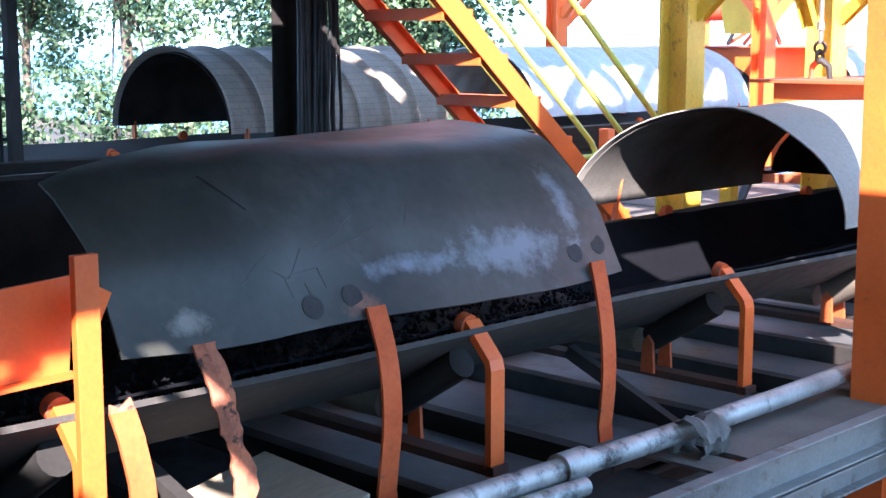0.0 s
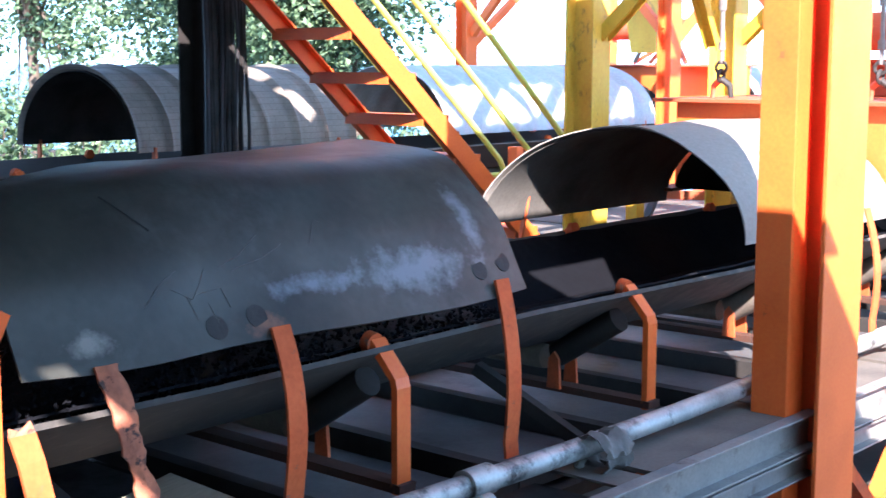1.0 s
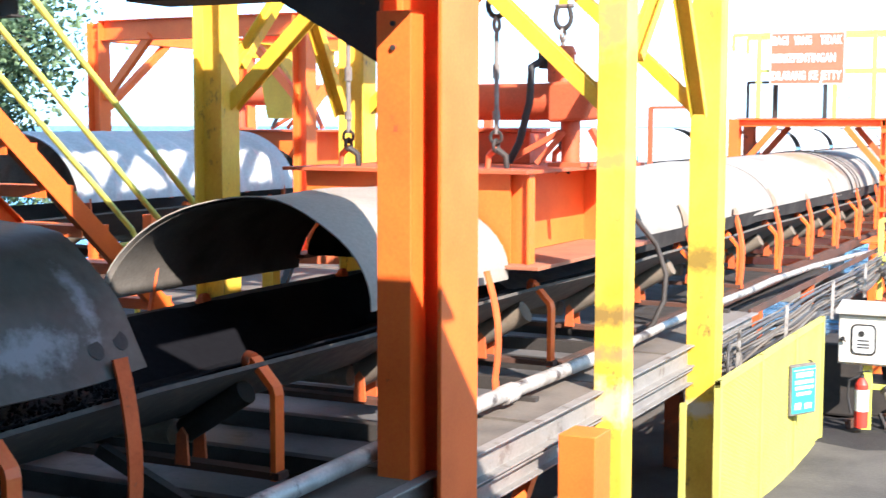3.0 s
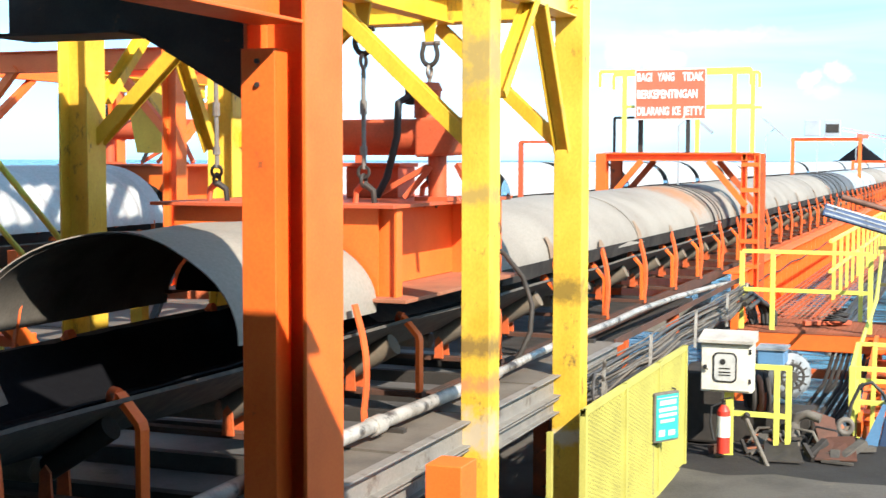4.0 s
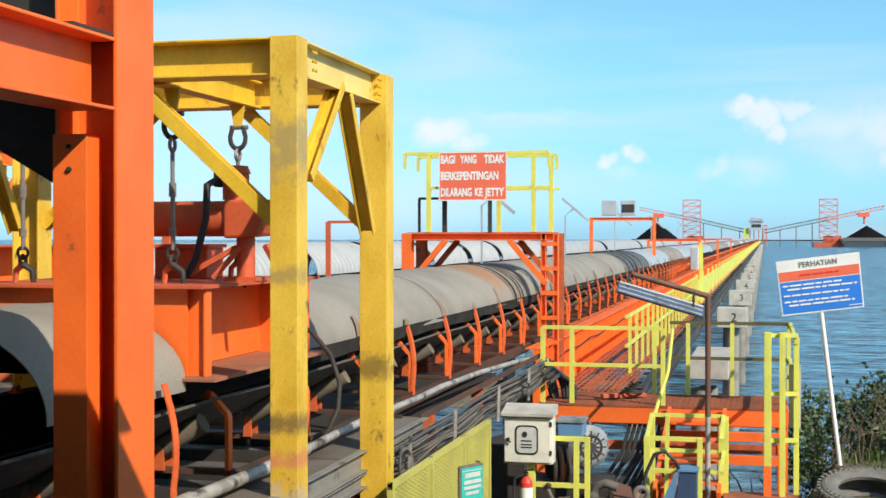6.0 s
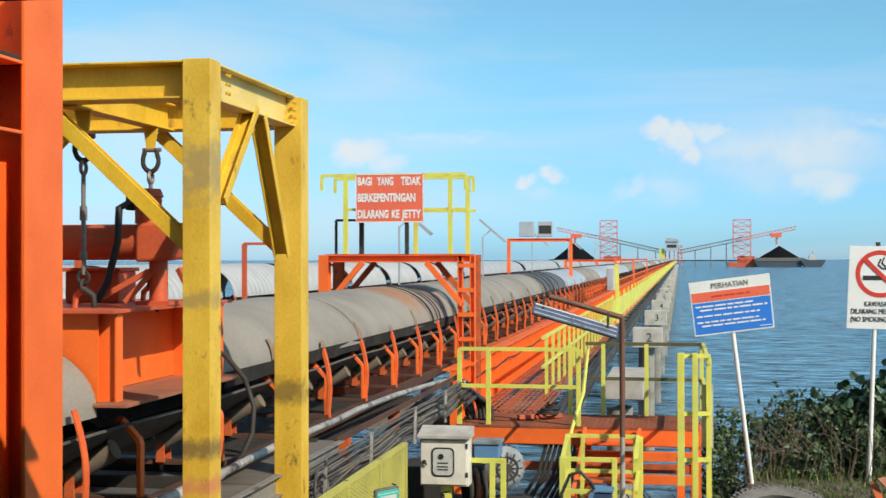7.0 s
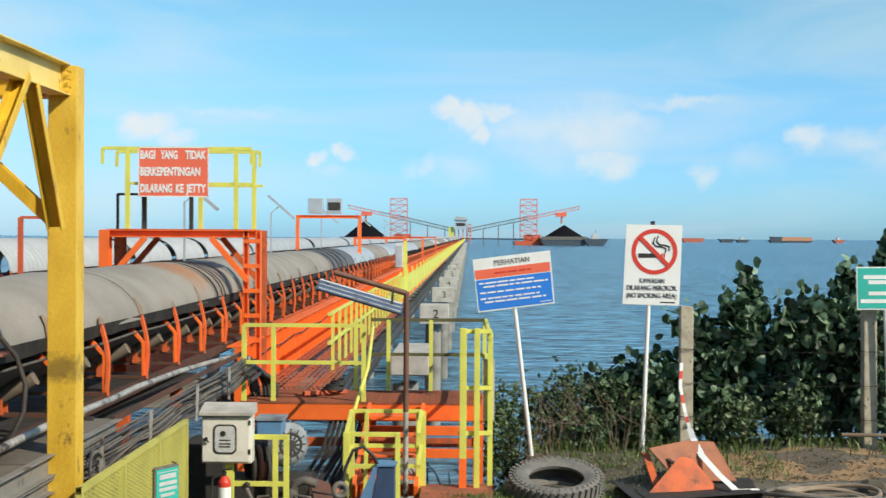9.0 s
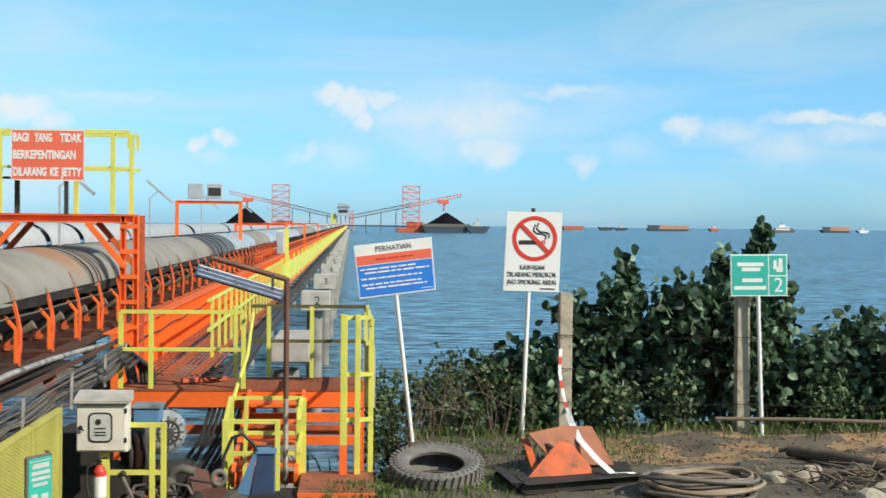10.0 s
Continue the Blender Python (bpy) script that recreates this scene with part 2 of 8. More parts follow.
# Bluish patches are a painted sky sheen; the red-brown one is a rust stain.
SHEET_BLACK = material("coal_black_sheet", (0.062, 0.062, 0.048), 0.46, 0.2, dark=(0.026, 0.027, 0.022), amount=0.95, scale=2.4, fine=24, spots=(0.11, 0.116, 0.10), spot_at=0.53, spot_scale=1.7, spot_soft=0.28, bump=0.1, worn=(((-3.50, 3.88, 2.27), (0.4, 0.42, 0.10)), ((-3.50, 3.35, 2.27), (0.4, 0.30, 0.05), (0.19, 0.215, 0.24)), ((-3.58, 4.28, 2.42), (0.4, 0.07, 0.20), (0.22, 0.24, 0.26)), ((-3.42, 2.36, 2.21), (0.3, 0.10, 0.05), (0.26, 0.24, 0.20)), ((-3.42, 3.06, 2.17), (0.3, 0.10, 0.05), (0.26, 0.11, 0.055))), patch_colour=(0.215, 0.23, 0.24))
# Matt black for rubber, cables, linings and sheets put where deep shade falls.
MATT_BLACK = material("coal_dust_lining", (0.035, 0.031, 0.028), 0.9, dark=(0.008, 0.008, 0.008), amount=0.8, scale=4, bump=0.1, spec=0.2)
STRAP = material("sun_faded_orange_strap", (0.72, 0.135, 0.038), 0.7, dark=(0.52, 0.085, 0.024), amount=0.8, scale=6, spec=0.2, spots=(0.26, 0.11, 0.07), spot_at=0.6, spot_scale=12, bump=0.12)
BURNT = material("scorched_pink_strap", (0.56, 0.19, 0.10), 0.85, dark=(0.30, 0.12, 0.08), amount=0.9, scale=14, spec=0.15, spots=(0.07, 0.05, 0.045), spot_at=0.56, spot_scale=16, bump=0.3)
RIBBED = material("weathered_ribbed_sheet", (0.23, 0.19, 0.15), 0.85, 0.0, dark=(0.13, 0.11, 0.09), amount=0.8, scale=2.4, fine=40, spots=(0.12, 0.08, 0.055), spot_at=0.66, bump=0.1, courses=(0.16, 0.055, 0.003))
ROLL = material("dusty_idler_roll", (0.17, 0.138, 0.10), 0.8, 0.0, dark=(0.09, 0.08, 0.07), amount=0.8, scale=4, spots=(0.22, 0.10, 0.06), spot_at=0.64, bump=0.1)
# Near-black copy of the idler roll colour for the shaded near stretch.
ROLL_SHADED = material("coal_black_roll", (0.03, 0.028, 0.026), 0.85, dark=(0.015, 0.015, 0.015), amount=0.8, scale=4, bump=0.1, spec=0.2)
# The long lighter patch puts sunlight into the belt's colour beyond the shaded start.
RUBBER = material("belt_rubber", (0.058, 0.053, 0.046), 0.8, dark=(0.028, 0.027, 0.025), amount=0.8, scale=1.5, fine=80, spots=(0.10, 0.09, 0.075), spot_at=0.68, spot_scale=3, bump=0.08, stretch=(1, 0.25, 1), worn=(((-4.29, 23, 1.9), (6, 22, 3)),), patch_colour=(0.115, 0.10, 0.08))
COAL = material("coal", (0.007, 0.0075, 0.0095), 0.75, dark=(0.006, 0.006, 0.008), amount=0.6, scale=20, fine=120, bump=0.3, spec=0.06)
DECK = material("grey_deck_plate", (0.150, 0.145, 0.142), 0.55, 0.2, dark=(0.06, 0.06, 0.062), amount=0.9, scale=1.6, fine=40, spots=(0.03, 0.03, 0.03), spot_at=0.56, spot_scale=2, spot_soft=0.15, bump=0.06)
PLATE = material("dusty_cover_plate", (0.14, 0.12, 0.097), 0.75, 0.0, dark=(0.07, 0.06, 0.05), amount=0.9, scale=2.2, fine=50, spots=(0.17, 0.10, 0.065), spot_at=0.64, bump=0.08, vary=0.12)
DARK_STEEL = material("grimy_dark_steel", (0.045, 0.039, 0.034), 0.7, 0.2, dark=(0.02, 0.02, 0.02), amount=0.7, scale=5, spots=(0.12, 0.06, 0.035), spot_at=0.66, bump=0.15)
PIPE = material("galvanised_pipe", (0.50, 0.48, 0.44), 0.42, 0.3, dark=(0.24, 0.225, 0.20), amount=0.9, scale=4, spots=(0.06, 0.05, 0.045), spot_at=0.51, spot_scale=5, spot_soft=0.12, bump=0.08)
CABLE = material("cable_sheath", (0.05, 0.047, 0.045), 0.55, dark=(0.03, 0.03, 0.03), amount=0.6, scale=8, bump=0.05, vary=0.5)
CABLE_GREY = material("dusty_cable_sheath", (0.15, 0.135, 0.115), 0.65, dark=(0.07, 0.063, 0.054), amount=0.8, scale=8, bump=0.05)
CHAIN = material("worn_chain_steel", (0.24, 0.22, 0.20), 0.5, 0.4, dark=(0.16, 0.12, 0.10), amount=0.8, scale=12, bump=0.1)
OLD_POST = material("lichen_grey_brown_concrete", (0.43, 0.385, 0.29), 0.9, dark=(0.24, 0.21, 0.155), amount=0.9, scale=5, fine=80, spots=(0.09, 0.08, 0.06), spot_at=0.6, spot_scale=9, bump=0.5)
PALE_WOOD = material("pale_splintered_wood", (0.46, 0.37, 0.26), 0.8, dark=(0.40, 0.32, 0.23), amount=0.8, scale=4, fine=60, stretch=(1, 0.2, 1), bump=0.2)
CONCRETE = material("weathered_concrete", (0.46, 0.44, 0.40), 0.85, dark=(0.26, 0.245, 0.22), amount=0.8, scale=3, fine=90, spots=(0.16, 0.14, 0.12), spot_at=0.66, bump=0.3)
WHITE = material("white_enamel", (0.76, 0.775, 0.75), 0.4, dark=(0.58, 0.58, 0.55), amount=0.4, scale=2, spots=(0.40, 0.26, 0.16), spot_at=0.74, bump=0.03)
CREAM = material("cream_enamel", (0.68, 0.66, 0.58), 0.45, dark=(0.46, 0.44, 0.38), amount=0.6, scale=4, spots=(0.30, 0.20, 0.12), spot_at=0.70, bump=0.03)
BLUE = material("blue_enamel", (0.03, 0.20, 0.68), 0.4, dark=(0.03, 0.16, 0.55), amount=0.4, scale=3, bump=0.02)
# Dark copy of the pale yellow rail paint, for rails in shade.
OLIVE_SHADE = material("dark_olive_paint", (0.10, 0.095, 0.035), 0.7, dark=(0.05, 0.048, 0.02), amount=0.8, scale=3)
BLUE_DULL = material("dull_blue_paint", (0.10, 0.23, 0.40), 0.5, dark=(0.08, 0.17, 0.30), amount=0.6, scale=5, spots=(0.15, 0.10, 0.07), spot_at=0.66)
PILE = material("wet_grey_pile", (0.25, 0.245, 0.215), 0.85, dark=(0.13, 0.125, 0.11), amount=0.9, scale=2, fine=60, spots=(0.07, 0.07, 0.06), spot_at=0.62, bump=0.3)
EDGE = material("dull_zinc_edge", (0.25, 0.235, 0.21), 0.6, 0.2, dark=(0.17, 0.165, 0.16), amount=0.9, scale=4, spots=(0.10, 0.07, 0.05), spot_at=0.56, spot_scale=5, spot_soft=0.12, bump=0.08)
SCRAP = material("weathered_orange_brown_sheet", (0.33, 0.125, 0.065), 0.75, dark=(0.20, 0.085, 0.05), amount=0.8, scale=3, spots=RUST, spot_at=0.6, bump=0.1)
NAVY = material("dark_blue_paint", (0.035, 0.07, 0.15), 0.5, dark=(0.03, 0.045, 0.08), amount=0.7, scale=5, spots=(0.12, 0.09, 0.07), spot_at=0.64)
RED = material("red_enamel", (0.60, 0.045, 0.028), 0.42, dark=(0.55, 0.05, 0.03), amount=0.4, scale=3, bump=0.02)
RED_ORANGE = material("faded_red_enamel", (0.78, 0.15, 0.08), 0.45, dark=(0.65, 0.12, 0.07), amount=0.4, scale=3, bump=0.02)
BLACK = material("black_enamel", (0.02, 0.02, 0.021), 0.6, dark=(0.012, 0.012, 0.012), bump=0.02)
GREEN = material("green_enamel", (0.035, 0.42, 0.34), 0.4, dark=(0.03, 0.33, 0.28), amount=0.4, scale=3, bump=0.02)
DECK_STEEL = material("dirty_orange_bearer", (0.09, 0.037, 0.022), 0.8, dark=(0.037, 0.027, 0.022), amount=0.95, scale=3, fine=45, spots=(0.30, 0.09, 0.03), spot_at=0.64, bump=0.15)
# Darker copy of the cover sheet; the deep shade inside is in its colour.
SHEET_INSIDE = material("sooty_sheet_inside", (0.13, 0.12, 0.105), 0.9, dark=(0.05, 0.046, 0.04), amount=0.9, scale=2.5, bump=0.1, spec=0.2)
RUST_STREAK = material("brown_rust_run", (0.23, 0.15, 0.095), 0.85, dark=(0.27, 0.22, 0.17), amount=0.9, scale=9, bump=0.05)
TYRE = material("dusty_tyre_rubber", (0.13, 0.125, 0.115), 0.9, dark=(0.24, 0.225, 0.20), amount=0.8, scale=5, fine=70, bump=0.2)
BROWN = material("brown_rusty_pole", (0.16, 0.075, 0.05), 0.65, 0.2, dark=(0.10, 0.055, 0.04), amount=0.8, scale=6, bump=0.1)
HOSE = material("faded_hose", (0.30, 0.23, 0.16), 0.6, dark=(0.16, 0.12, 0.085), amount=0.7, scale=8, bump=0.05)
BARK = material("bark", (0.12, 0.09, 0.065), 0.9, dark=(0.05, 0.04, 0.03), amount=0.8, scale=7, bump=0.5)
EARTH = material("dry_earth", (0.12, 0.10, 0.073), 0.95, dark=(0.052, 0.045, 0.034), amount=0.95, scale=0.9, fine=28, spots=(0.27, 0.19, 0.11), spot_at=0.60, spot_scale=1.4, spot_soft=0.15, bump=0.9)
GRATE = material("rusty_grating", (0.34, 0.10, 0.045), 0.8, dark=(0.13, 0.055, 0.035), amount=0.9, scale=3, spots=(0.07, 0.04, 0.03), spot_at=0.58, spot_scale=5, bump=0.1)
CLAY = material("orange_clay", (0.31, 0.195, 0.098), 0.95, dark=(0.17, 0.125, 0.08), amount=0.9, scale=3, fine=30, spots=(0.13, 0.10, 0.07), spot_at=0.6, spot_scale=4, bump=0.6)
MOTOR = material("grey_blue_motor_paint", (0.26, 0.29, 0.31), 0.6, dark=(0.10, 0.11, 0.12), amount=0.9, scale=5, spots=(0.06, 0.05, 0.045), spot_at=0.58, spot_scale=6, bump=0.1)
# Ground round the motor, with the machinery's shade put into its colour.
MOTOR_SHADE = material("coal_spill", (0.018, 0.016, 0.015), 0.9, dark=(0.009, 0.0085, 0.008), amount=0.9, scale=1.6, fine=34, spots=(0.05, 0.04, 0.032), spot_at=0.6, spot_scale=1.6, bump=0.6)
GRIME = material("coal_dust_ground", (0.085, 0.077, 0.066), 0.9, dark=(0.04, 0.037, 0.033), amount=0.9, scale=1.3, fine=30, spots=(0.12, 0.10, 0.08), spot_at=0.62, spot_scale=1.4, bump=0.5)
TWIG = material("dry_twig", (0.17, 0.13, 0.09), 0.9, dark=(0.08, 0.06, 0.045), scale=9)
PAPER = material("label_grey", (0.50, 0.51, 0.50), 0.5, dark=(0.34, 0.35, 0.34), amount=0.6, scale=14, bump=0.02)
SHIP_RED = material("red_hull", (0.46, 0.12, 0.07), 0.6, dark=(0.30, 0.09, 0.06), scale=0.05, fine=2, bump=0)
SHIP_TAN = material("tan_cargo_wall", (0.50, 0.24, 0.13), 0.7, dark=(0.34, 0.17, 0.10), scale=0.08, fine=2, bump=0)
SHIP_DARK = material("dark_hull", (0.05, 0.07, 0.09), 0.6, scale=0.05, fine=2, bump=0)
PINK_STEEL = material("faded_red_lattice", (0.60, 0.22, 0.19), 0.6, dark=(0.45, 0.13, 0.10), scale=0.2, fine=3, bump=0)


def leaf_material(name, base, dark, light):
    m = bpy.data.materials.new(name)
    m.use_nodes = True
    nt = m.node_tree
    N, L = nt.nodes.new, nt.links.new
    bs = nt.nodes["Principled BSDF"]
    geo = N("ShaderNodeNewGeometry")
    ramp = N("ShaderNodeValToRGB")
    e = ramp.color_ramp.elements
    e[0].color, e[1].color = (*dark, 1), (*light, 1)
    mid = e.new(0.55)
    mid.color = (*base, 1)
    L(geo.outputs["Random Per Island"], ramp.inputs["Fac"])
    co = N("ShaderNodeTexCoord")
    n = N("ShaderNodeTexNoise")
    n.inputs["Scale"].default_value = 40
    L(co.outputs["Object"], n.inputs["Vector"])
    mx = N("ShaderNodeMixRGB")
    mx.blend_type, mx.inputs["Fac"].default_value = "OVERLAY", 0.3
    L(ramp.outputs[0], mx.inputs["Color1"])
    L(n.outputs["Fac"], mx.inputs["Color2"])
    L(mx.outputs[0], bs.inputs["Base Color"])
    bs.inputs["Roughness"].default_value = 0.5
    tr = N("ShaderNodeBsdfTranslucent")
    L(mx.outputs[0], tr.inputs["Color"])
    ms = N("ShaderNodeMixShader")
    ms.inputs[0].default_value = 0.3
    L(bs.outputs[0], ms.inputs[1])
    L(tr.outputs[0], ms.inputs[2])
    L(ms.outputs[0], nt.nodes["Material Output"].inputs["Surface"])
    return m


LEAF = leaf_material("shore_leaf", (0.050, 0.108, 0.050), (0.010, 0.024, 0.013), (0.27, 0.40, 0.25))
LEAF_TREE = leaf_material("tree_leaf", (0.095, 0.165, 0.078), (0.022, 0.052, 0.03), (0.19, 0.27, 0.135))
LEAF_WEED = leaf_material("weed_leaf", (0.062, 0.115, 0.042), (0.022, 0.045, 0.02), (0.15, 0.21, 0.09))
LITTER = leaf_material("dry_litter", (0.16, 0.115, 0.07), (0.06, 0.045, 0.03), (0.33, 0.27, 0.18))
GRASS = leaf_material("grass_blade", (0.10, 0.165, 0.035), (0.05, 0.09, 0.02), (0.23, 0.24, 0.09))


def water_material():
    m = bpy.data.materials.new("sea_water")
    m.use_nodes = True
    nt = m.node_tree
    N, L = nt.nodes.new, nt.links.new
    bs = nt.nodes["Principled BSDF"]
    co = N("ShaderNodeTexCoord")
    n0 = N("ShaderNodeTexNoise")
    n0.inputs["Scale"].default_value, n0.inputs["Detail"].default_value = 0.02, 5
    L(co.outputs["Object"], n0.inputs["Vector"])
    mx = N("ShaderNodeMixRGB")
    mx.inputs["Color1"].default_value, mx.inputs["Color2"].default_value = (0.035, 0.11, 0.18, 1), (0.07, 0.18, 0.27, 1)
    L(n0.outputs["Fac"], mx.inputs["Fac"])
    # Light and dark of the ripples is put into the base colour by noise.
    wm = N("ShaderNodeMapping")
    wm.inputs["Scale"].default_value = (0.42, 1.0, 1)
    L(co.outputs["Object"], wm.inputs["Vector"])
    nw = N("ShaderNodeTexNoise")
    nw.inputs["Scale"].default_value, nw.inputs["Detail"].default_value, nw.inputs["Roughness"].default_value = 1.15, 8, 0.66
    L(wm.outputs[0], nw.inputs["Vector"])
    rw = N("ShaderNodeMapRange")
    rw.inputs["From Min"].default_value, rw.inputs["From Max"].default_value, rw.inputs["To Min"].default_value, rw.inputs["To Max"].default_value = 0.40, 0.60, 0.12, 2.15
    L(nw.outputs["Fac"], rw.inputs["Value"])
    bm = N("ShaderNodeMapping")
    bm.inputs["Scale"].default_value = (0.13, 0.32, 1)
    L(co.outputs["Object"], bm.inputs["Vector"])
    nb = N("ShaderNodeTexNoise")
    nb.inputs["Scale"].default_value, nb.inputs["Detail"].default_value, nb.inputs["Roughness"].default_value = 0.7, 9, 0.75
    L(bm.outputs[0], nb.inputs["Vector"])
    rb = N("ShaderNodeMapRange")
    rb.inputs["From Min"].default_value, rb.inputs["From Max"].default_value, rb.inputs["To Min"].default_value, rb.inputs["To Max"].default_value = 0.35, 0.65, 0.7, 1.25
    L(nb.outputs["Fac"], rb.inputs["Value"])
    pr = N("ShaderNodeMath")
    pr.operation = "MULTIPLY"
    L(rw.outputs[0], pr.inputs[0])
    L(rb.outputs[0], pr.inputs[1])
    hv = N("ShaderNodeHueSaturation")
    # silt stirred up along the shore
    sp = N("ShaderNodeSeparateXYZ")
    L(co.outputs["Object"], sp.inputs[0])
    silt = N("ShaderNodeMapRange")
    silt.inputs["From Min"].default_value, silt.inputs["From Max"].default_value, silt.inputs["To Min"].default_value, silt.inputs["To Max"].default_value = 24, 40, 0.85, 0
    L(sp.outputs["Y"], silt.inputs["Value"])
    mud = N("ShaderNodeMixRGB")
    mud.inputs["Color2"].default_value = (0.062, 0.075, 0.075, 1)
    L(silt.outputs[0], mud.inputs["Fac"])
    L(mx.outputs[0], mud.inputs["Color1"])
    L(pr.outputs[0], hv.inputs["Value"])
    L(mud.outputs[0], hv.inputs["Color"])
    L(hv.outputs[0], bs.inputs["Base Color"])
    bs.inputs["Roughness"].default_value = 0.22
    bs.inputs["Specular IOR Level"].default_value = 0.4
    bs.inputs["IOR"].default_value = 1.33
    mp = N("ShaderNodeMapping")
    mp.inputs["Scale"].default_value = (0.55, 1.25, 1)
    mp.inputs["Rotation"].default_value = (0, 0, 0.15)
    L(co.outputs["Object"], mp.inputs["Vector"])
    height = None
    for s, amp in ((0.8, 0.5), (2.6, 0.22), (0.1, 1.0)):
        n = N("ShaderNodeTexNoise")
        n.inputs["Scale"].default_value, n.inputs["Detail"].default_value = s, 5
        L(mp.outputs[0], n.inputs["Vector"])
        k = N("ShaderNodeMath")
        k.operation = "MULTIPLY"
        k.inputs[1].default_value = amp
        L(n.outputs["Fac"], k.inputs[0])
        if height is None:
            height = k.outputs[0]
        else:
            a = N("ShaderNodeMath")
            L(height, a.inputs[0])
            L(k.outputs[0], a.inputs[1])
            height = a.outputs[0]
    bp = N("ShaderNodeBump")
    bp.inputs["Strength"].default_value, bp.inputs["Distance"].default_value = 1.0, 1.2
    L(height, bp.inputs["Height"])
    L(bp.outputs[0], bs.inputs["Normal"])
    return m


WATER = water_material()


# ---- mesh helpers ----
class Shape:
    """Vertices and faces that become one mesh."""

    def __init__(self):
        self.v, self.f = [], []

    def add(self, verts, faces):
        n = len(self.v)
        self.v += [tuple(p) for p in verts]
        self.f += [tuple(n + i for i in f) for f in faces]
        return self

    def box(self, x0, x1, y0, y1, z0, z1):
        v = [(x, y, z) for z in (z0, z1) for y in (y0, y1) for x in (x0, x1)]
        return self.add(v, [(0, 2, 3, 1), (4, 5, 7, 6), (0, 1, 5, 4), (2, 6, 7, 3), (0, 4, 6, 2), (1, 3, 7, 5)])

    def prism(self, outline, direction):
        """A closed flat outline pushed along a direction."""
        n, d = len(outline), Vector(direction)
        v = [Vector(p) for p in outline] + [Vector(p) + d for p in outline]
        return self.add(v, [tuple(range(n))[::-1], tuple(range(n, 2 * n))] + [(i, (i + 1) % n, n + (i + 1) % n, n + i) for i in range(n)])

    def _sides(self, p, q, up):
        along = (Vector(q) - Vector(p)).normalized()
        up = Vector(up)
        if abs(along.dot(up)) > 0.99:
            up = Vector((0, 1, 0))
        side = along.cross(up).normalized()
        return along, side, side.cross(along).normalized()

    def bar(self, p, q, wide, tall, up=(0, 0, 1)):
        along, s, u = self._sides(p, q, up)
        s, u = s * wide / 2, u * tall / 2
        p = Vector(p)
        return self.prism([p - s - u, p + s - u, p + s + u, p - s + u], Vector(q) - p)

    def hbeam(self, p, q, wide, deep, flange=0.014, web=0.010, up=(0, 0, 1)):
        """An H section: flanges wide across, set deep apart along up."""
        along, s, u = self._sides(p, q, up)
        w, d, k = wide / 2, deep / 2, web / 2
        prof = [(-w, -d), (w, -d), (w, -d + flange), (k, -d + flange), (k, d - flange), (w, d - flange), (w, d), (-w, d), (-w, d - flange), (-k, d - flange), (-k, -d + flange), (-w, -d + flange)]
        return self.prism([Vector(p) + s * a + u * b for a, b in prof], Vector(q) - Vector(p))

    def channel(self, p, q, wide, deep, thick=0.012, up=(0, 0, 1)):
        """A C section, open to its side."""
        along, s, u = self._sides(p, q, up)
        d = deep / 2
        prof = [(0, -d), (wide, -d), (wide, -d + thick), (thick, -d + thick), (thick, d - thick), (wide, d - thick), (wide, d), (0, d)]
        return self.prism([Vector(p) + s * a + u * b for a, b in prof], Vector(q) - Vector(p))

    def tube(self, pts, r, n=10, caps=True, r_end=None):
        pts = [Vector(p) for p in pts]
        rings = []
        ref = None
        for i, p in enumerate(pts):
            t = (pts[min(i + 1, len(pts) - 1)] - pts[max(i - 1, 0)]).normalized()
            if ref is None or abs(ref.dot(t)) > 0.98:
                ref = Vector((0, 0, 1)) if abs(t.z) < 0.9 else Vector((0, 1, 0))
            s = t.cross(ref).normalized()
            ref = s.cross(t).normalized()
            k = r if r_end is None else r + (r_end - r) * i / max(1, len(pts) - 1)
            rings.append([p + k * (math.cos(2 * math.pi * j / n) * s + math.sin(2 * math.pi * j / n) * ref) for j in range(n)])
        faces = [(i * n + j, i * n + (j + 1) % n, (i + 1) * n + (j + 1) % n, (i + 1) * n + j) for i in range(len(pts) - 1) for j in range(n)]
        if caps:
            faces += [tuple(range(n))[::-1], tuple(range((len(pts) - 1) * n, len(pts) * n))]
        return self.add([p for ring in rings for p in ring], faces)

    def ring(self, centre, axis, r, thick, n=20, m=8):
        """A torus."""
        a = Vector(axis).normalized()
        s = a.orthogonal().normalized()
        u = a.cross(s)
        c = Vector(centre)
        v = []
        for i in range(n):
            d = math.cos(2 * math.pi * i / n) * s + math.sin(2 * math.pi * i / n) * u
            v += [c + d * (r + thick * math.cos(2 * math.pi * j / m)) + a * thick * math.sin(2 * math.pi * j / m) for j in range(m)]
        return self.add(v, [(i * m + j, i * m + (j + 1) % m, (i + 1) % n * m + (j + 1) % m, (i + 1) % n * m + j) for i in range(n) for j in range(m)])

    def sheet(self, rows, thick):
        """A grid of points (rows of equal length) as a sheet with thickness."""
        nr, nc = len(rows), len(rows[0])
        g = [[Vector(p) for p in r] for r in rows]
        low = []
        for i in range(nr):
            for j in range(nc):
                a = g[min(i + 1, nr - 1)][j] - g[max(i - 1, 0)][j]
                b = g[i][min(j + 1, nc - 1)] - g[i][max(j - 1, 0)]
                low.append(g[i][j] - a.cross(b).normalized() * thick)
        v = [p for r in g for p in r] + low
        k = nr * nc
        f = [(i * nc + j, (i + 1) * nc + j, (i + 1) * nc + j + 1, i * nc + j + 1) for i in range(nr - 1) for j in range(nc - 1)]
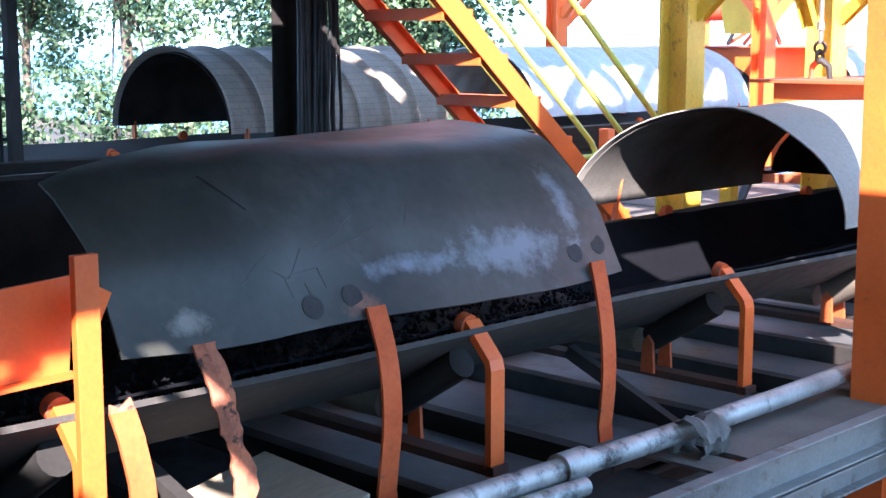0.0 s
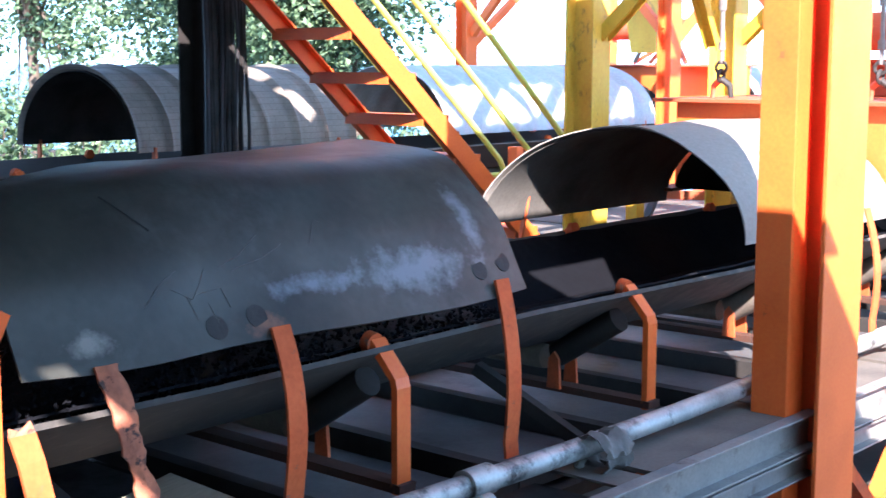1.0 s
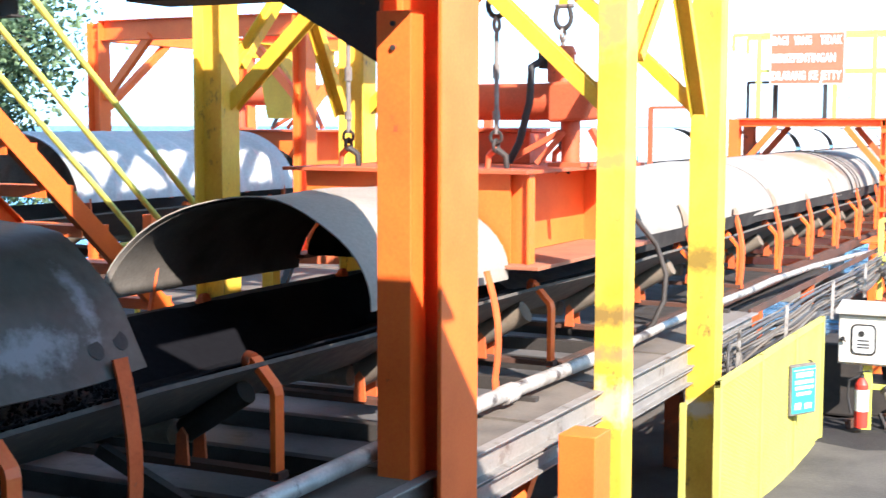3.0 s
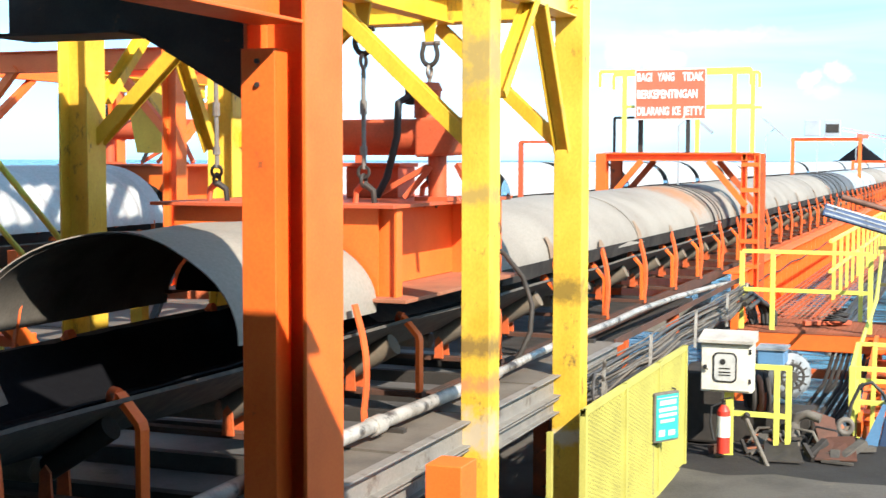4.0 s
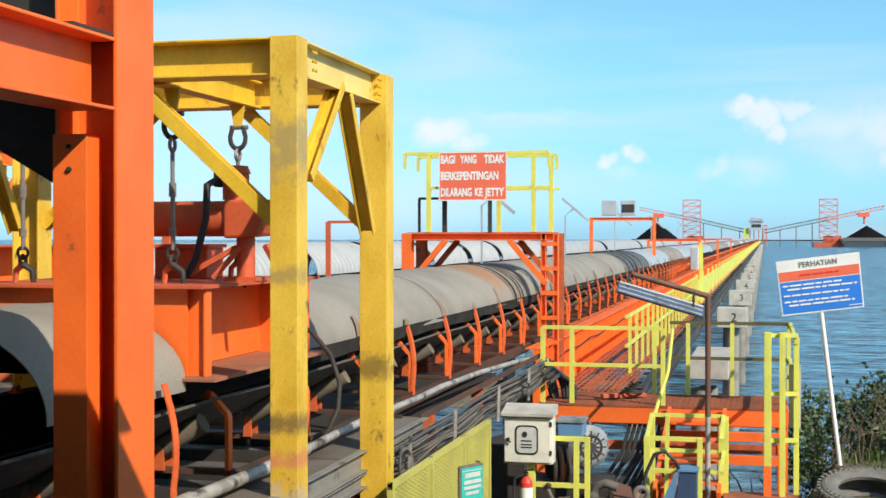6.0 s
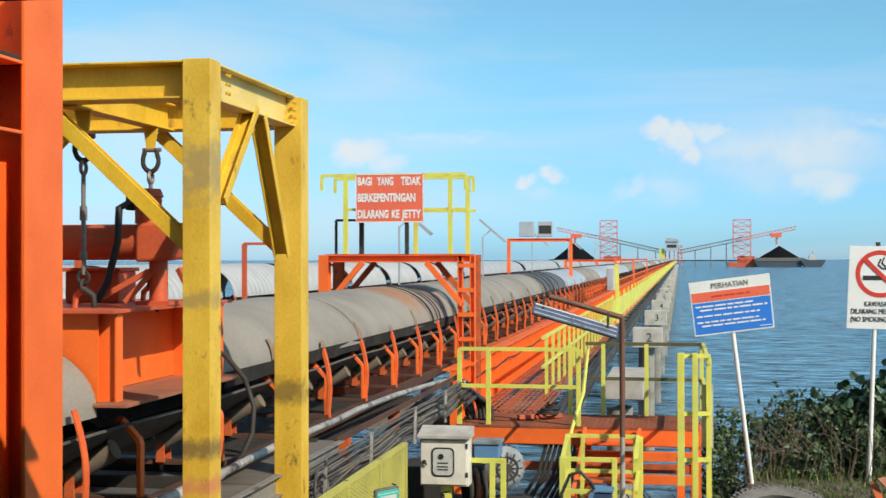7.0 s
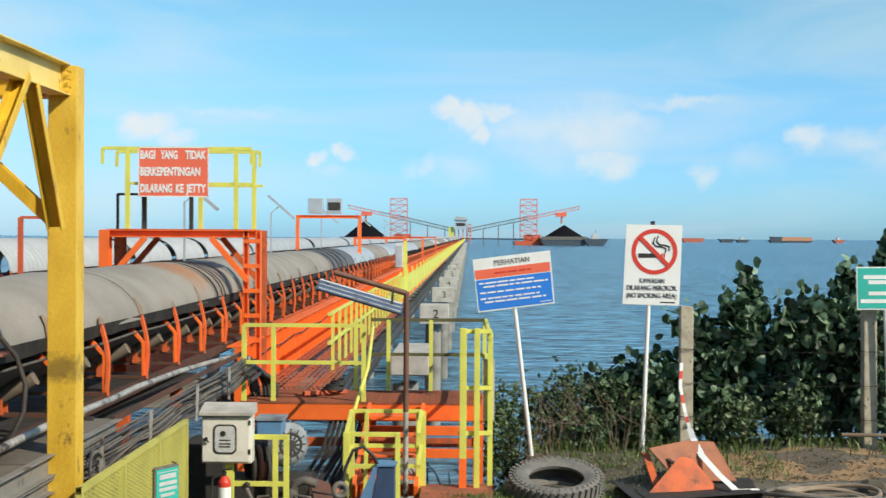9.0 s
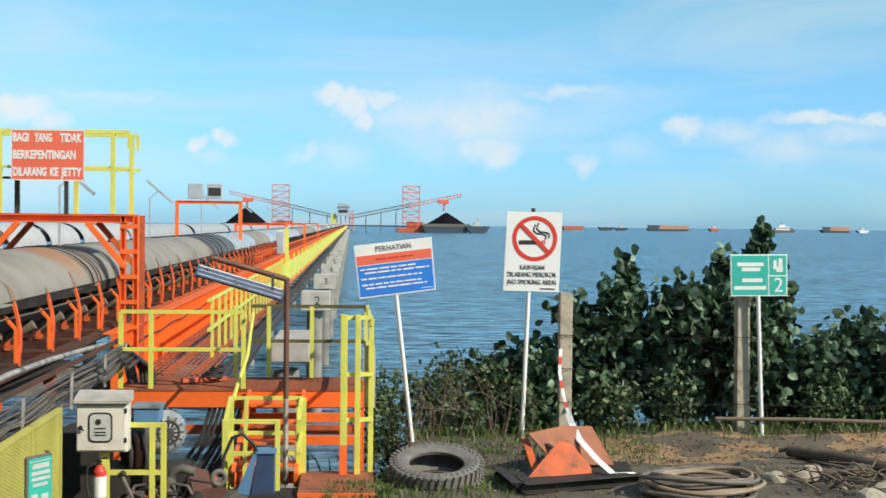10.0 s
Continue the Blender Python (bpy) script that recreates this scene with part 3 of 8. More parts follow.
        f += [tuple(k + a for a in q[::-1]) for q in f]
        edge = [j for j in range(nc)] + [i * nc + nc - 1 for i in range(1, nr)] + [(nr - 1) * nc + j for j in range(nc - 2, -1, -1)] + [i * nc for i in range(nr - 2, 0, -1)]
        f += [(edge[i], edge[(i + 1) % len(edge)], k + edge[(i + 1) % len(edge)], k + edge[i]) for i in range(len(edge))]
        return self.add(v, f)

    def mesh(self, name, mat, smooth=False):
        me = bpy.data.meshes.new(name)
        me.from_pydata(self.v, [], self.f)
        me.materials.append(mat)
        bm = bmesh.new()
        bm.from_mesh(me)
        bmesh.ops.recalc_face_normals(bm, faces=bm.faces)
        bm.to_mesh(me)
        bm.free()
        if smooth:
            me.polygons.foreach_set("use_smooth", [True] * len(me.polygons))
            me.set_sharp_from_angle(angle=radians(38))
        me.update()
        return me


def part(name, shape, mat, parent=None, label="", bevel=0.0, smooth=False):
    """One mesh object, a part of its parent."""
    ob = new(name, shape.mesh(name, mat, smooth))
    if parent:
        ob.parent = parent
    if label:
        tagged(ob, label)
    if bevel:
        b = ob.modifiers.new("edges", "BEVEL")
        b.width, b.segments, b.limit_method, b.angle_limit = bevel, 2, "ANGLE", radians(40)
    return ob


def thing(name, label, category, group="", kind="", at=(0, 0, 0)):
    """An Empty that holds a thing's parts."""
    ob = new(name)
    ob.location = at
    ob.empty_display_size = 0.1
    return tagged(ob, label, category, group, kind)


def arch(cx, half, z0, rise, y0, y1, steps=18, rows=2, wave=0.0, ribs=0, rib_height=0.0, dent=0.0, seed=0, sag=0.0, skew=0.0):
    """Rows of points of a half-round cover along y, with dents, ribs or a bent lip."""
    out = []
    for i in range(rows):
        t = i / (rows - 1)
        y = y0 + (y1 - y0) * t
        lift = (rib_height * (0.5 + 0.5 * math.cos(2 * math.pi * ribs * t)) if ribs > 9 else rib_height * max(0.0, math.cos(2 * math.pi * ribs * t)) ** 6) if ribs else 0.0
        row = []
        for j in range(steps + 1):
            a = math.pi * j / steps
            k = 1 + wave * math.sin(2 * math.pi * t * 9)
            x, z = math.cos(a) * (half + lift) * k, math.sin(a) * (rise + lift) * k
            d = dent * noise.noise(Vector((x * 1.7 + seed, y * 0.9, z * 2 + seed))) if dent else 0
            row.append((cx + x + d * math.cos(a), y - skew * (1 - t) * max(0.0, -math.cos(a)) ** 1.5, z0 + z + d * math.sin(a) - sag * math.sin(math.pi * t) * math.sin(a)))
        out.append(row)
    return out


def ribbon(path, wide, thick, across=(0, 1, 0)):
    """A flat bar bent along a path, wide in the direction across."""
    a = Vector(across) * wide / 2
    rows = [[Vector(p) - a, Vector(p) + a] for p in path]
    return Shape().sheet(rows, thick)


def lettering(text, size, at, mat, parent, turn=(90, 0, 0), align="CENTER", depth=0.002, stretch=1.0, name="lettering", bold=0.0):
    """Words in the built-in font as a flat mesh."""
    cu = bpy.data.curves.new("lettering", "FONT")
    cu.body, cu.size, cu.extrude, cu.align_x, cu.align_y, cu.resolution_u = text, size, depth, align, "CENTER", 3
    cu.offset = bold
    tmp = bpy.data.objects.new("lettering", cu)
    scene.collection.objects.link(tmp)
    me = bpy.data.meshes.new_from_object(tmp.evaluated_get(bpy.context.evaluated_depsgraph_get()))
    bpy.data.objects.remove(tmp)
    me.materials.clear()
    me.materials.append(mat)
    ob = new(name, me)
    ob.parent = parent
    ob.matrix_local = pose(*at, *turn) @ Matrix.Diagonal((stretch, 1, 1, 1))
    return ob


def child(name, mesh, parent, at=(0, 0, 0)):
    """A part that shares a mesh with others."""
    o = new(name, mesh)
    o.parent, o.location = parent, at
    return o


def leaf_cloud(rng, centres, count, size, flat=0.35, rounded_leaf=False):
    """Leaves scattered round branch ends, as one shape: each a folded pointed blade of four faces."""
    s = Shape()
    for _ in range(count):
        c, spread = centres[rng.randrange(len(centres))]
        p = Vector(c) + Vector((rng.gauss(0, spread[0]), rng.gauss(0, spread[1]), rng.gauss(0, spread[2])))
        k = size * rng.uniform(0.55, 1.35)
        n = Vector((rng.gauss(0.1, 0.7), rng.gauss(-0.2, 0.7), rng.gauss(flat, 0.5))).normalized()
        a = n.orthogonal().normalized()
        a = (Matrix.Rotation(rng.uniform(0, 6.28), 3, n) @ a)
        b = n.cross(a)
        bend = n * k * 0.2
        if not rounded_leaf:
            s.add([p - a * k, p - a * k * 0.2 + b * k * 0.72 - bend, p + a * k * 0.95 - bend * 0.6, p - a * k * 0.2 - b * k * 0.72 - bend, p + n * k * 0.06], [(0, 1, 4), (1, 2, 4), (2, 3, 4), (3, 0, 4)])
            continue
        rim = [(-0.72, 0.0, 0.2), (-0.80, 0.40, 0.6), (-0.35, 0.78, 1.0), (0.25, 0.70, 0.9), (0.70, 0.36, 0.7), (1.02, 0.0, 1.1), (0.70, -0.36, 0.7), (0.25, -0.70, 0.9), (-0.35, -0.78, 1.0), (-0.80, -0.40, 0.6)]
        s.add([p + a * k * u + b * k * v - bend * w for u, v, w in rim] + [p - a * k * 0.15, p + a * k * 0.45 - bend * 0.1], [(0, 1, 10), (1, 2, 10), (2, 3, 11, 10), (3, 4, 11), (4, 5, 11), (5, 6, 11), (6, 7, 11), (7, 8, 10, 11), (8, 9, 10), (9, 0, 10)])
    return s


def raw_mesh(name, shape, mat):
    """As Shape.mesh, for large leaf meshes, with no mending of normals."""
    me = bpy.data.meshes.new(name)
    me.from_pydata(shape.v, [], shape.f)
    me.materials.append(mat)
    me.update()
    return me

# ---- ground and sea ----
def shore_z(x, y):
    """Height of the ground: a yard that falls to the sea beyond the fence, and earlier beside the jetty."""
    k = min(1.0, max(0.0, (x - 0.55) / 1.3))
    edge = 15.75 + 5.4 * k * k * (3 - 2 * k)
    if x < -2.9:
        edge = 19.5
    fall = min(1.0, max(0.0, (y - edge) / (4.4 - 1.8 * k)))
    flat = 0.05 * noise.noise(Vector((x * 0.6, y * 0.6, 0))) + 0.045 * noise.noise(Vector((x * 2.2, y * 2.2, 3))) + 0.02 * noise.noise(Vector((x * 6, y * 6, 3)))
    bank = (0.09 + 0.06 * noise.noise(Vector((x * 1.3, 0, 8)))) * math.exp(-((y - 19.3 - 0.3 * noise.noise(Vector((x * 0.9, 4, 8)))) / (0.45 if y < 19.2 else 1.0)) ** 2) * min(1, max(0, x - 4.2)) if y > 14 else 0
    if x < -13:
        flat += min(1.2, (-13 - x) * 0.05)
    return flat + bank - 3.6 * fall * fall * (3 - 2 * fall)


def ground_sheet():
    xs = [-900, -300, -120, -60, -40] + [-30 + 0.5 * i for i in range(60)] + [0.12 * i for i in range(92)] + [11.1 + 0.4 * i for i in range(34)] + [26, 32, 50, 120, 300, 900]
    ys = [-400, -120, -40, -20] + [-10 + 0.5 * i for i in range(48)] + [14 + 0.12 * i for i in range(60)] + [21.2 + 0.3 * i for i in range(16)] + [27, 29]
    s = Shape()
    v = [(x, y, shore_z(x, y)) for y in ys for x in xs]
    n = len(xs)
    s.add(v, [(i * n + j, i * n + j + 1, (i + 1) * n + j + 1, (i + 1) * n + j) for i in range(len(ys) - 1) for j in range(n - 1)])
    me = s.mesh("ground", EARTH, True)
    me.materials.append(GRIME)
    me.materials.append(CLAY)
    me.materials.append(MOTOR_SHADE)
    for p in me.polygons:
        c = p.center
        if c.x < 0.9 + 0.7 * noise.noise(Vector((c.x, c.y, 5))) and c.y < 18:
            # index 3 paints the shaded ground round the motor
            p.material_index = 3 if -3.5 < c.x < 0.5 and 13.3 < c.y < 16.5 else 1
        elif 3.7 < c.x and 17.5 < c.y < 19.5 and noise.noise(Vector((c.x * 1.2, c.y * 1.5, 9))) > -0.16:
            p.material_index = 2
    return tagged(new("ground", me), "dusty earth yard with coal grime along the jetty", "ground", kind="structure")


ground_sheet()
sea = Shape().add([(-6000, 17, -2.5), (6000, 17, -2.5), (6000, 6000, -2.5), (-6000, 6000, -2.5)], [(0, 1, 2, 3)])
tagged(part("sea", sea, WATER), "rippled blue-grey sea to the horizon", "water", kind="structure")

# ---- conveyors ----
C1, C2 = -4.29, -10.2
Z1, Z2 = 2.0, 2.2


def trough(cx, z, y0, y1, rows):
    """A troughed belt: two tilted wings and a flat middle."""
    prof = [(-0.83, 0.0), (-0.79, -0.03), (-0.37, -0.28), (-0.30, -0.30), (0.30, -0.30), (0.37, -0.28), (0.79, -0.03), (0.83, 0.0)]
    ys = [y0 + (y1 - y0) * (i / (rows - 1)) ** 2.6 for i in range(rows)]
    return Shape().sheet([[(cx + x, y, zz + z + 0.012 * math.sin(y * 1.7) * abs(x)) for x, zz in prof][::-1] for y in ys], 0.022)


def conveyor(name, label, cx, z, y0, y1, pitch, first, near_to, mat):
    """A belt conveyor with stringers, cross bars, idlers and stands; the far stretch as joined parts."""
    t = thing(name, label, "belt conveyor")
    part("belt", trough(cx, z, y0, y1, 160), RUBBER, t, "dusty black troughed rubber belt", smooth=True)
    for s in (-1, 1):
        # Shade under the near belt is put into the darker colours of these lengths.
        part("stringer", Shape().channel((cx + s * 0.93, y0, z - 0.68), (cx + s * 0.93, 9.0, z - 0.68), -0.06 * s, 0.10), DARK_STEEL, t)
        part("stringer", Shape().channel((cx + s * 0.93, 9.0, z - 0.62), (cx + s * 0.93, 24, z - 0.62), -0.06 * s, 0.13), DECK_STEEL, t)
        part("stringer", Shape().channel((cx + s * 0.93, 24, z - 0.62), (cx + s * 0.93, y1, z - 0.62), -0.06 * s, 0.13), mat, t)
    wing = {s: Shape().tube([(cx + s * 0.38, 0, z - 0.375), (cx + s * 0.72, 0, z - 0.185)], 0.078, 16).mesh("wing_roll", ROLL, True) for s in (-1, 1)}
    # near wing rolls carry their shade in a darker colour
    shaded_wing = {s: Shape().tube([(cx + s * 0.38, 0, z - 0.375), (cx + s * 0.74, 0, z - 0.15)], 0.062, 14).mesh("wing_roll", ROLL_SHADED, True) for s in (-1, 1)}
    mid = Shape().tube([(cx - 0.31, 0.0, z - 0.395), (cx + 0.31, 0.0, z - 0.395)], 0.062, 14).mesh("middle_roll", ROLL, True)
    bar_me = Shape().bar((cx - 0.95, 0, z - 0.535), (cx + 0.95, 0, z - 0.535), 0.09, 0.035).mesh("cross_bar", DECK_STEEL)
    stand, hub, lug = {}, {}, {}
    for s in (-1, 1):
        x = cx + s * 0.90
        stand[s] = ribbon([(x, 0, z - 0.56), (x, 0, z - 0.15), (x - s * 0.006, 0, z - 0.125), (x - s * 0.025, 0, z - 0.105), (x - s * 0.125, 0, z + 0.005)], 0.075, 0.030 * s).mesh("stand", ORANGE)
        hub[s] = Shape().tube([(x - s * 0.15, -0.01, z + 0.01), (x - s * 0.11, -0.01, z + 0.003)], 0.043, 14).mesh("bearing_cap", STRAP, True)
        x = cx + s * 0.41
        lug[s] = Shape().prism([(x - 0.04, -0.008, z - 0.53), (x + 0.04, -0.008, z - 0.53), (x + 0.03, -0.008, z - 0.38), (x, -0.008, z - 0.345), (x - 0.03, -0.008, z - 0.38)], (0, 0.016, 0)).mesh("lug", mat)
    y, far = first, {"roll": Shape(), "stand": Shape(), "cross_bar": Shape()}
    while y < y1:
        if y < near_to:
            child("middle_roll", mid, t, (0, y, 0)), child("cross_bar", bar_me, t, (0, y, 0))
            for s in (1, -1):
                if y > 0 or s > 0:
                    child("wing_roll", (wing if y > 7 else shaded_wing)[s], t, (0, y, 0)), child("stand", stand[s], t, (0, y, 0)), child("bearing_cap", hub[s], t, (0, y, 0))
                    child("lug", lug[s], t, (0, y - 0.07, 0)), child("lug", lug[s], t, (0, y + 0.07, 0))
        elif y < 330:
            x = cx + 0.9
            far["stand"].box(x - 0.02, x + 0.02, y - 0.035, y + 0.035, z - 0.56, z - 0.1)
            far["roll"].tube([(cx + 0.38, y, z - 0.375), (cx + 0.80, y, z - 0.115)], 0.06, 6)
            far["cross_bar"].box(cx - 0.9, cx + 0.9, y - 0.04, y + 0.04, z - 0.56, z - 0.52)
        y += pitch
    for nm, sh in far.items():
        tagged(part("far_" + nm, sh, RUBBER if nm == "roll" else mat, t), kind="stuff")
    return t


conveyor_near = conveyor("belt_conveyor", "long belt conveyor with orange idler stands carrying coal out to sea", C1, Z1, -6.0, 880, 1.72, 0.22, 66, ORANGE_DUSTY)
conveyor_back = conveyor("belt_conveyor", "second belt conveyor beside the first, under pale covers", C2, Z2, -6.0, 880, 1.72, 0.6, 40, ORANGE_DUSTY)


def coal_z(u, y):
    """Height of the coal across the belt (u from -1 to 1) and along it."""
    wing = Z1 - 0.29 + 0.27 * max(0.0, (abs(u) - 0.42) / 0.55)
    level = Z1 - 0.065 - 0.30 * min(1.0, max(0.0, (y - 4.6) / 1.0))
    return max(wing, level + 0.05 * (1 - u * u))


def coal_bed():
    """Lumps of coal on the near belt and on the second one."""
    rng, s = random.Random(4), Shape()
    for _ in range(11000):
        y = rng.uniform(-1.0, 5.3)
        u = rng.uniform(-1, 1) * (1 - 0.45 * min(1.0, max(0.0, (y - 4.6) / 0.9)))
        x = C1 + 0.76 * u
        z = coal_z(u, y) + rng.uniform(-0.015, 0.03)
        r = rng.uniform(0.005, 0.013) * (1.0 if rng.random() < 0.93 else 1.7)
        v = []
        for a in ((1, 0, 0), (-1, 0, 0), (0, 1, 0), (0, -1, 0), (0, 0, 1), (0, 0, -1)):
            v.append(Vector((x, y, z)) + r * rng.uniform(0.6, 1.5) * (Vector(a) + 0.45 * Vector((rng.uniform(-1, 1), rng.uniform(-1, 1), rng.uniform(-1, 1)))))
        s.add(v, [(0, 2, 4), (2, 1, 4), (1, 3, 4), (3, 0, 4), (2, 0, 5), (1, 2, 5), (3, 1, 5), (0, 3, 5)])
    ob = new("coal_lumps", raw_mesh("coal_lumps", s, COAL))
    tagged(ob, "black glinting lumps of coal on the belt", "coal", kind="stuff")
    rows = []
    for i in range(60):
        y = -2 + 12.8 * i / 59
        rows.append([(C1 + 0.74 * u, y, coal_z(u, y) + 0.015 * noise.noise(Vector((u * 5, y * 4, 0)))) for u in (1, 0.8, 0.6, 0.4, 0.2, 0, -0.2, -0.4, -0.6, -0.8, -1)])
    part("coal_fines", Shape().sheet(rows, 0.01), COAL, ob, "packed coal fines under the lumps")


coal_bed()

# added board whose black stands for the deep shade behind the belt
t = thing("skirt_board", "coal-blackened board along the far edge of the belt", "board")
part("board", Shape().box(C1 - 0.97, C1 - 0.945, -3.0, 4.5, 1.30, 2.50), MATT_BLACK, t)
part("top_angle", Shape().box(C1 - 0.985, C1 - 0.93, -3.0, 4.5, 2.50, 2.52), DARK_STEEL, t)

# deck plates under the belts
t = thing("base_deck", "grey dusty steel plates between dark bearers under the belt", "deck")
for i in range(14):
    y = 0.1 + 0.86 * i
    part("plate", Shape().box(C1 - 0.95, C1 + 0.92, y + 0.10 + 0.03 * math.sin(i * 3), y + 0.70 + 0.05 * math.sin(i * 5), 1.27, 1.285 + 0.004 * (i % 3)), DECK, t)
    part("bearer", Shape().box(C1 - 0.95, C1 + 0.95, y - 0.05, y + 0.03, 1.26, 1.36), DARK_STEEL, t)
part("soffit", Shape().box(C1 - 1.0, C1 + 0.98, -4, 18.5, 1.18, 1.24), DARK_STEEL, t)
for y in (3.0, 5.5, 9.4, 12.0, 15.0, 17.8):
    for x in (C1 - 0.9, C1 + 0.85):
        part("leg", Shape().bar((x, y, -0.1), (x, y, 1.2), 0.14, 0.14), ORANGE_DUSTY, t)
for y in (2.2, 4.6):
    part("brace", Shape().bar((C1 + 0.25, y + 0.3, 1.62), (C1 + 0.85, y + 0.42, 1.30), 0.06, 0.06), DARK_STEEL, t)


# ---- covers ----
def strap_shape(seed=0, bow=0.05, top=0.18, wide=0.075, twist=0.0, thick=0.012):
    """The flat bar that holds a cover down to the frame, bowed outwards."""
    pts = []
    for i in range(11):
        k = i / 10
        pts.append((C1 + 0.86 + bow * math.sin(math.pi * min(1, k * 1.1)) + 0.065 * k + twist * 0.05 * noise.noise(Vector((seed, k * 5, 0))), (0.02 + twist * 0.13 * k) * noise.noise(Vector((seed, k * 2 + 5, 0))) + twist * 0.1 * k, Z1 + top - k * (top + 0.56)))
    return ribbon(pts, wide, -thick)


def cover(label, cx, half, z0, rise, y0, y1, mat, thick=0.008, group="", straps=(), skirt=False, seams=(), **kw):
    t = thing("conveyor_cover", label, "cover", group)
    part("sheet", Shape().sheet(arch(cx, half, z0, rise, y0, y1, **kw), thick), mat, t, smooth=True)
    if skirt:
        rows = [[(cx + half + 0.006, y0 + (y1 - y0) * i / 24, z0 + 0.05), (cx + half - 0.012, y0 + (y1 - y0) * i / 24, z0 - 0.085 - 0.035 * noise.noise(Vector((i * 0.8, y0, 0))))] for i in range(25)]
        part("rubber_skirt", Shape().sheet(rows, 0.008), MATT_BLACK, t, "black rubber skirt under the cover's edge")
    for y in seams:
        part("seam_band", Shape().sheet(arch(cx, half + 0.006, z0, rise + 0.006, y - 0.035, y + 0.035, steps=22), 0.006), mat, t, smooth=True)
    for i, (y, bow, top) in enumerate(straps):
        child("strap", strap_shape(i + y0, bow, top, thick=0.034 if y0 > 10 else 0.012).mesh("strap", STRAP), t, (0, y, 0))
        if y0 > 10 and y < 60:
            high = 0.24 + 0.12 * math.sin(y * 5.3)
            run = [[(cx + (half + 0.012) * math.cos(a), y + d * (0.11 - 0.07 * k / 5), z0 + (rise + 0.012) * math.sin(a)) for d in (-1, 1)] for k, a in enumerate([0.10 + high * j / 5 for j in range(6)])]
            part("rust_run", Shape().sheet(run, 0.003), RUST_STREAK, t, "brown rust run down the sheet")
    return t


def bent_profile(profile):
    fine = []
    for (xa, za), (xb, zb) in zip(profile, profile[1:]):
        for k in range(5):
            fine.append((xa + (xb - xa) * k / 5, za + (zb - za) * k / 5))
    fine.append(profile[-1])
    return [fine[0]] + [tuple((fine[i - 1][c] + 2 * fine[i][c] + fine[i + 1][c]) / 4 for c in (0, 1)) for i in range(1, len(fine) - 1)] + [fine[-1]]


def beaten(x, y, z, dent, seed):
    return (x + dent * noise.noise(Vector((x * 2 + seed, y * 1.3, z * 2))), y, z + dent * noise.noise(Vector((x * 1.5, y * 1.1 + seed, z * 2 + 7))))


def bent_plate(y0, y1, profile, rows, dent, seed):
    """A cover plate bent to a profile of (x, z) corners, beaten out of true."""
    out = []
    for i in range(rows):
        out.append([])
        for x, z in bent_profile(profile):
            ya = y0 + max(0.0, C1 + 0.40 - x) * 2.0
            out[-1].append(beaten(x, ya + (y1 - ya) * i / (rows - 1), z, dent, seed))
    return Shape().sheet(out, 0.008)


def on_cover(profile, y, z, dent, seed, out=0.0):
    """A place on the front face of a bent plate, at a height along its profile."""
    fine = bent_profile(profile)
    for (xa, za), (xb, zb) in zip(fine, fine[1:]):
        if za <= z <= zb:
            x = xa + (xb - xa) * (z - za) / (zb - za)
            return Vector(beaten(x, y, z, dent, seed)) + Vector((0.86, 0, 0.5)) * out
    return Vector(beaten(*fine[0][:1], y, fine[0][1], dent, seed))


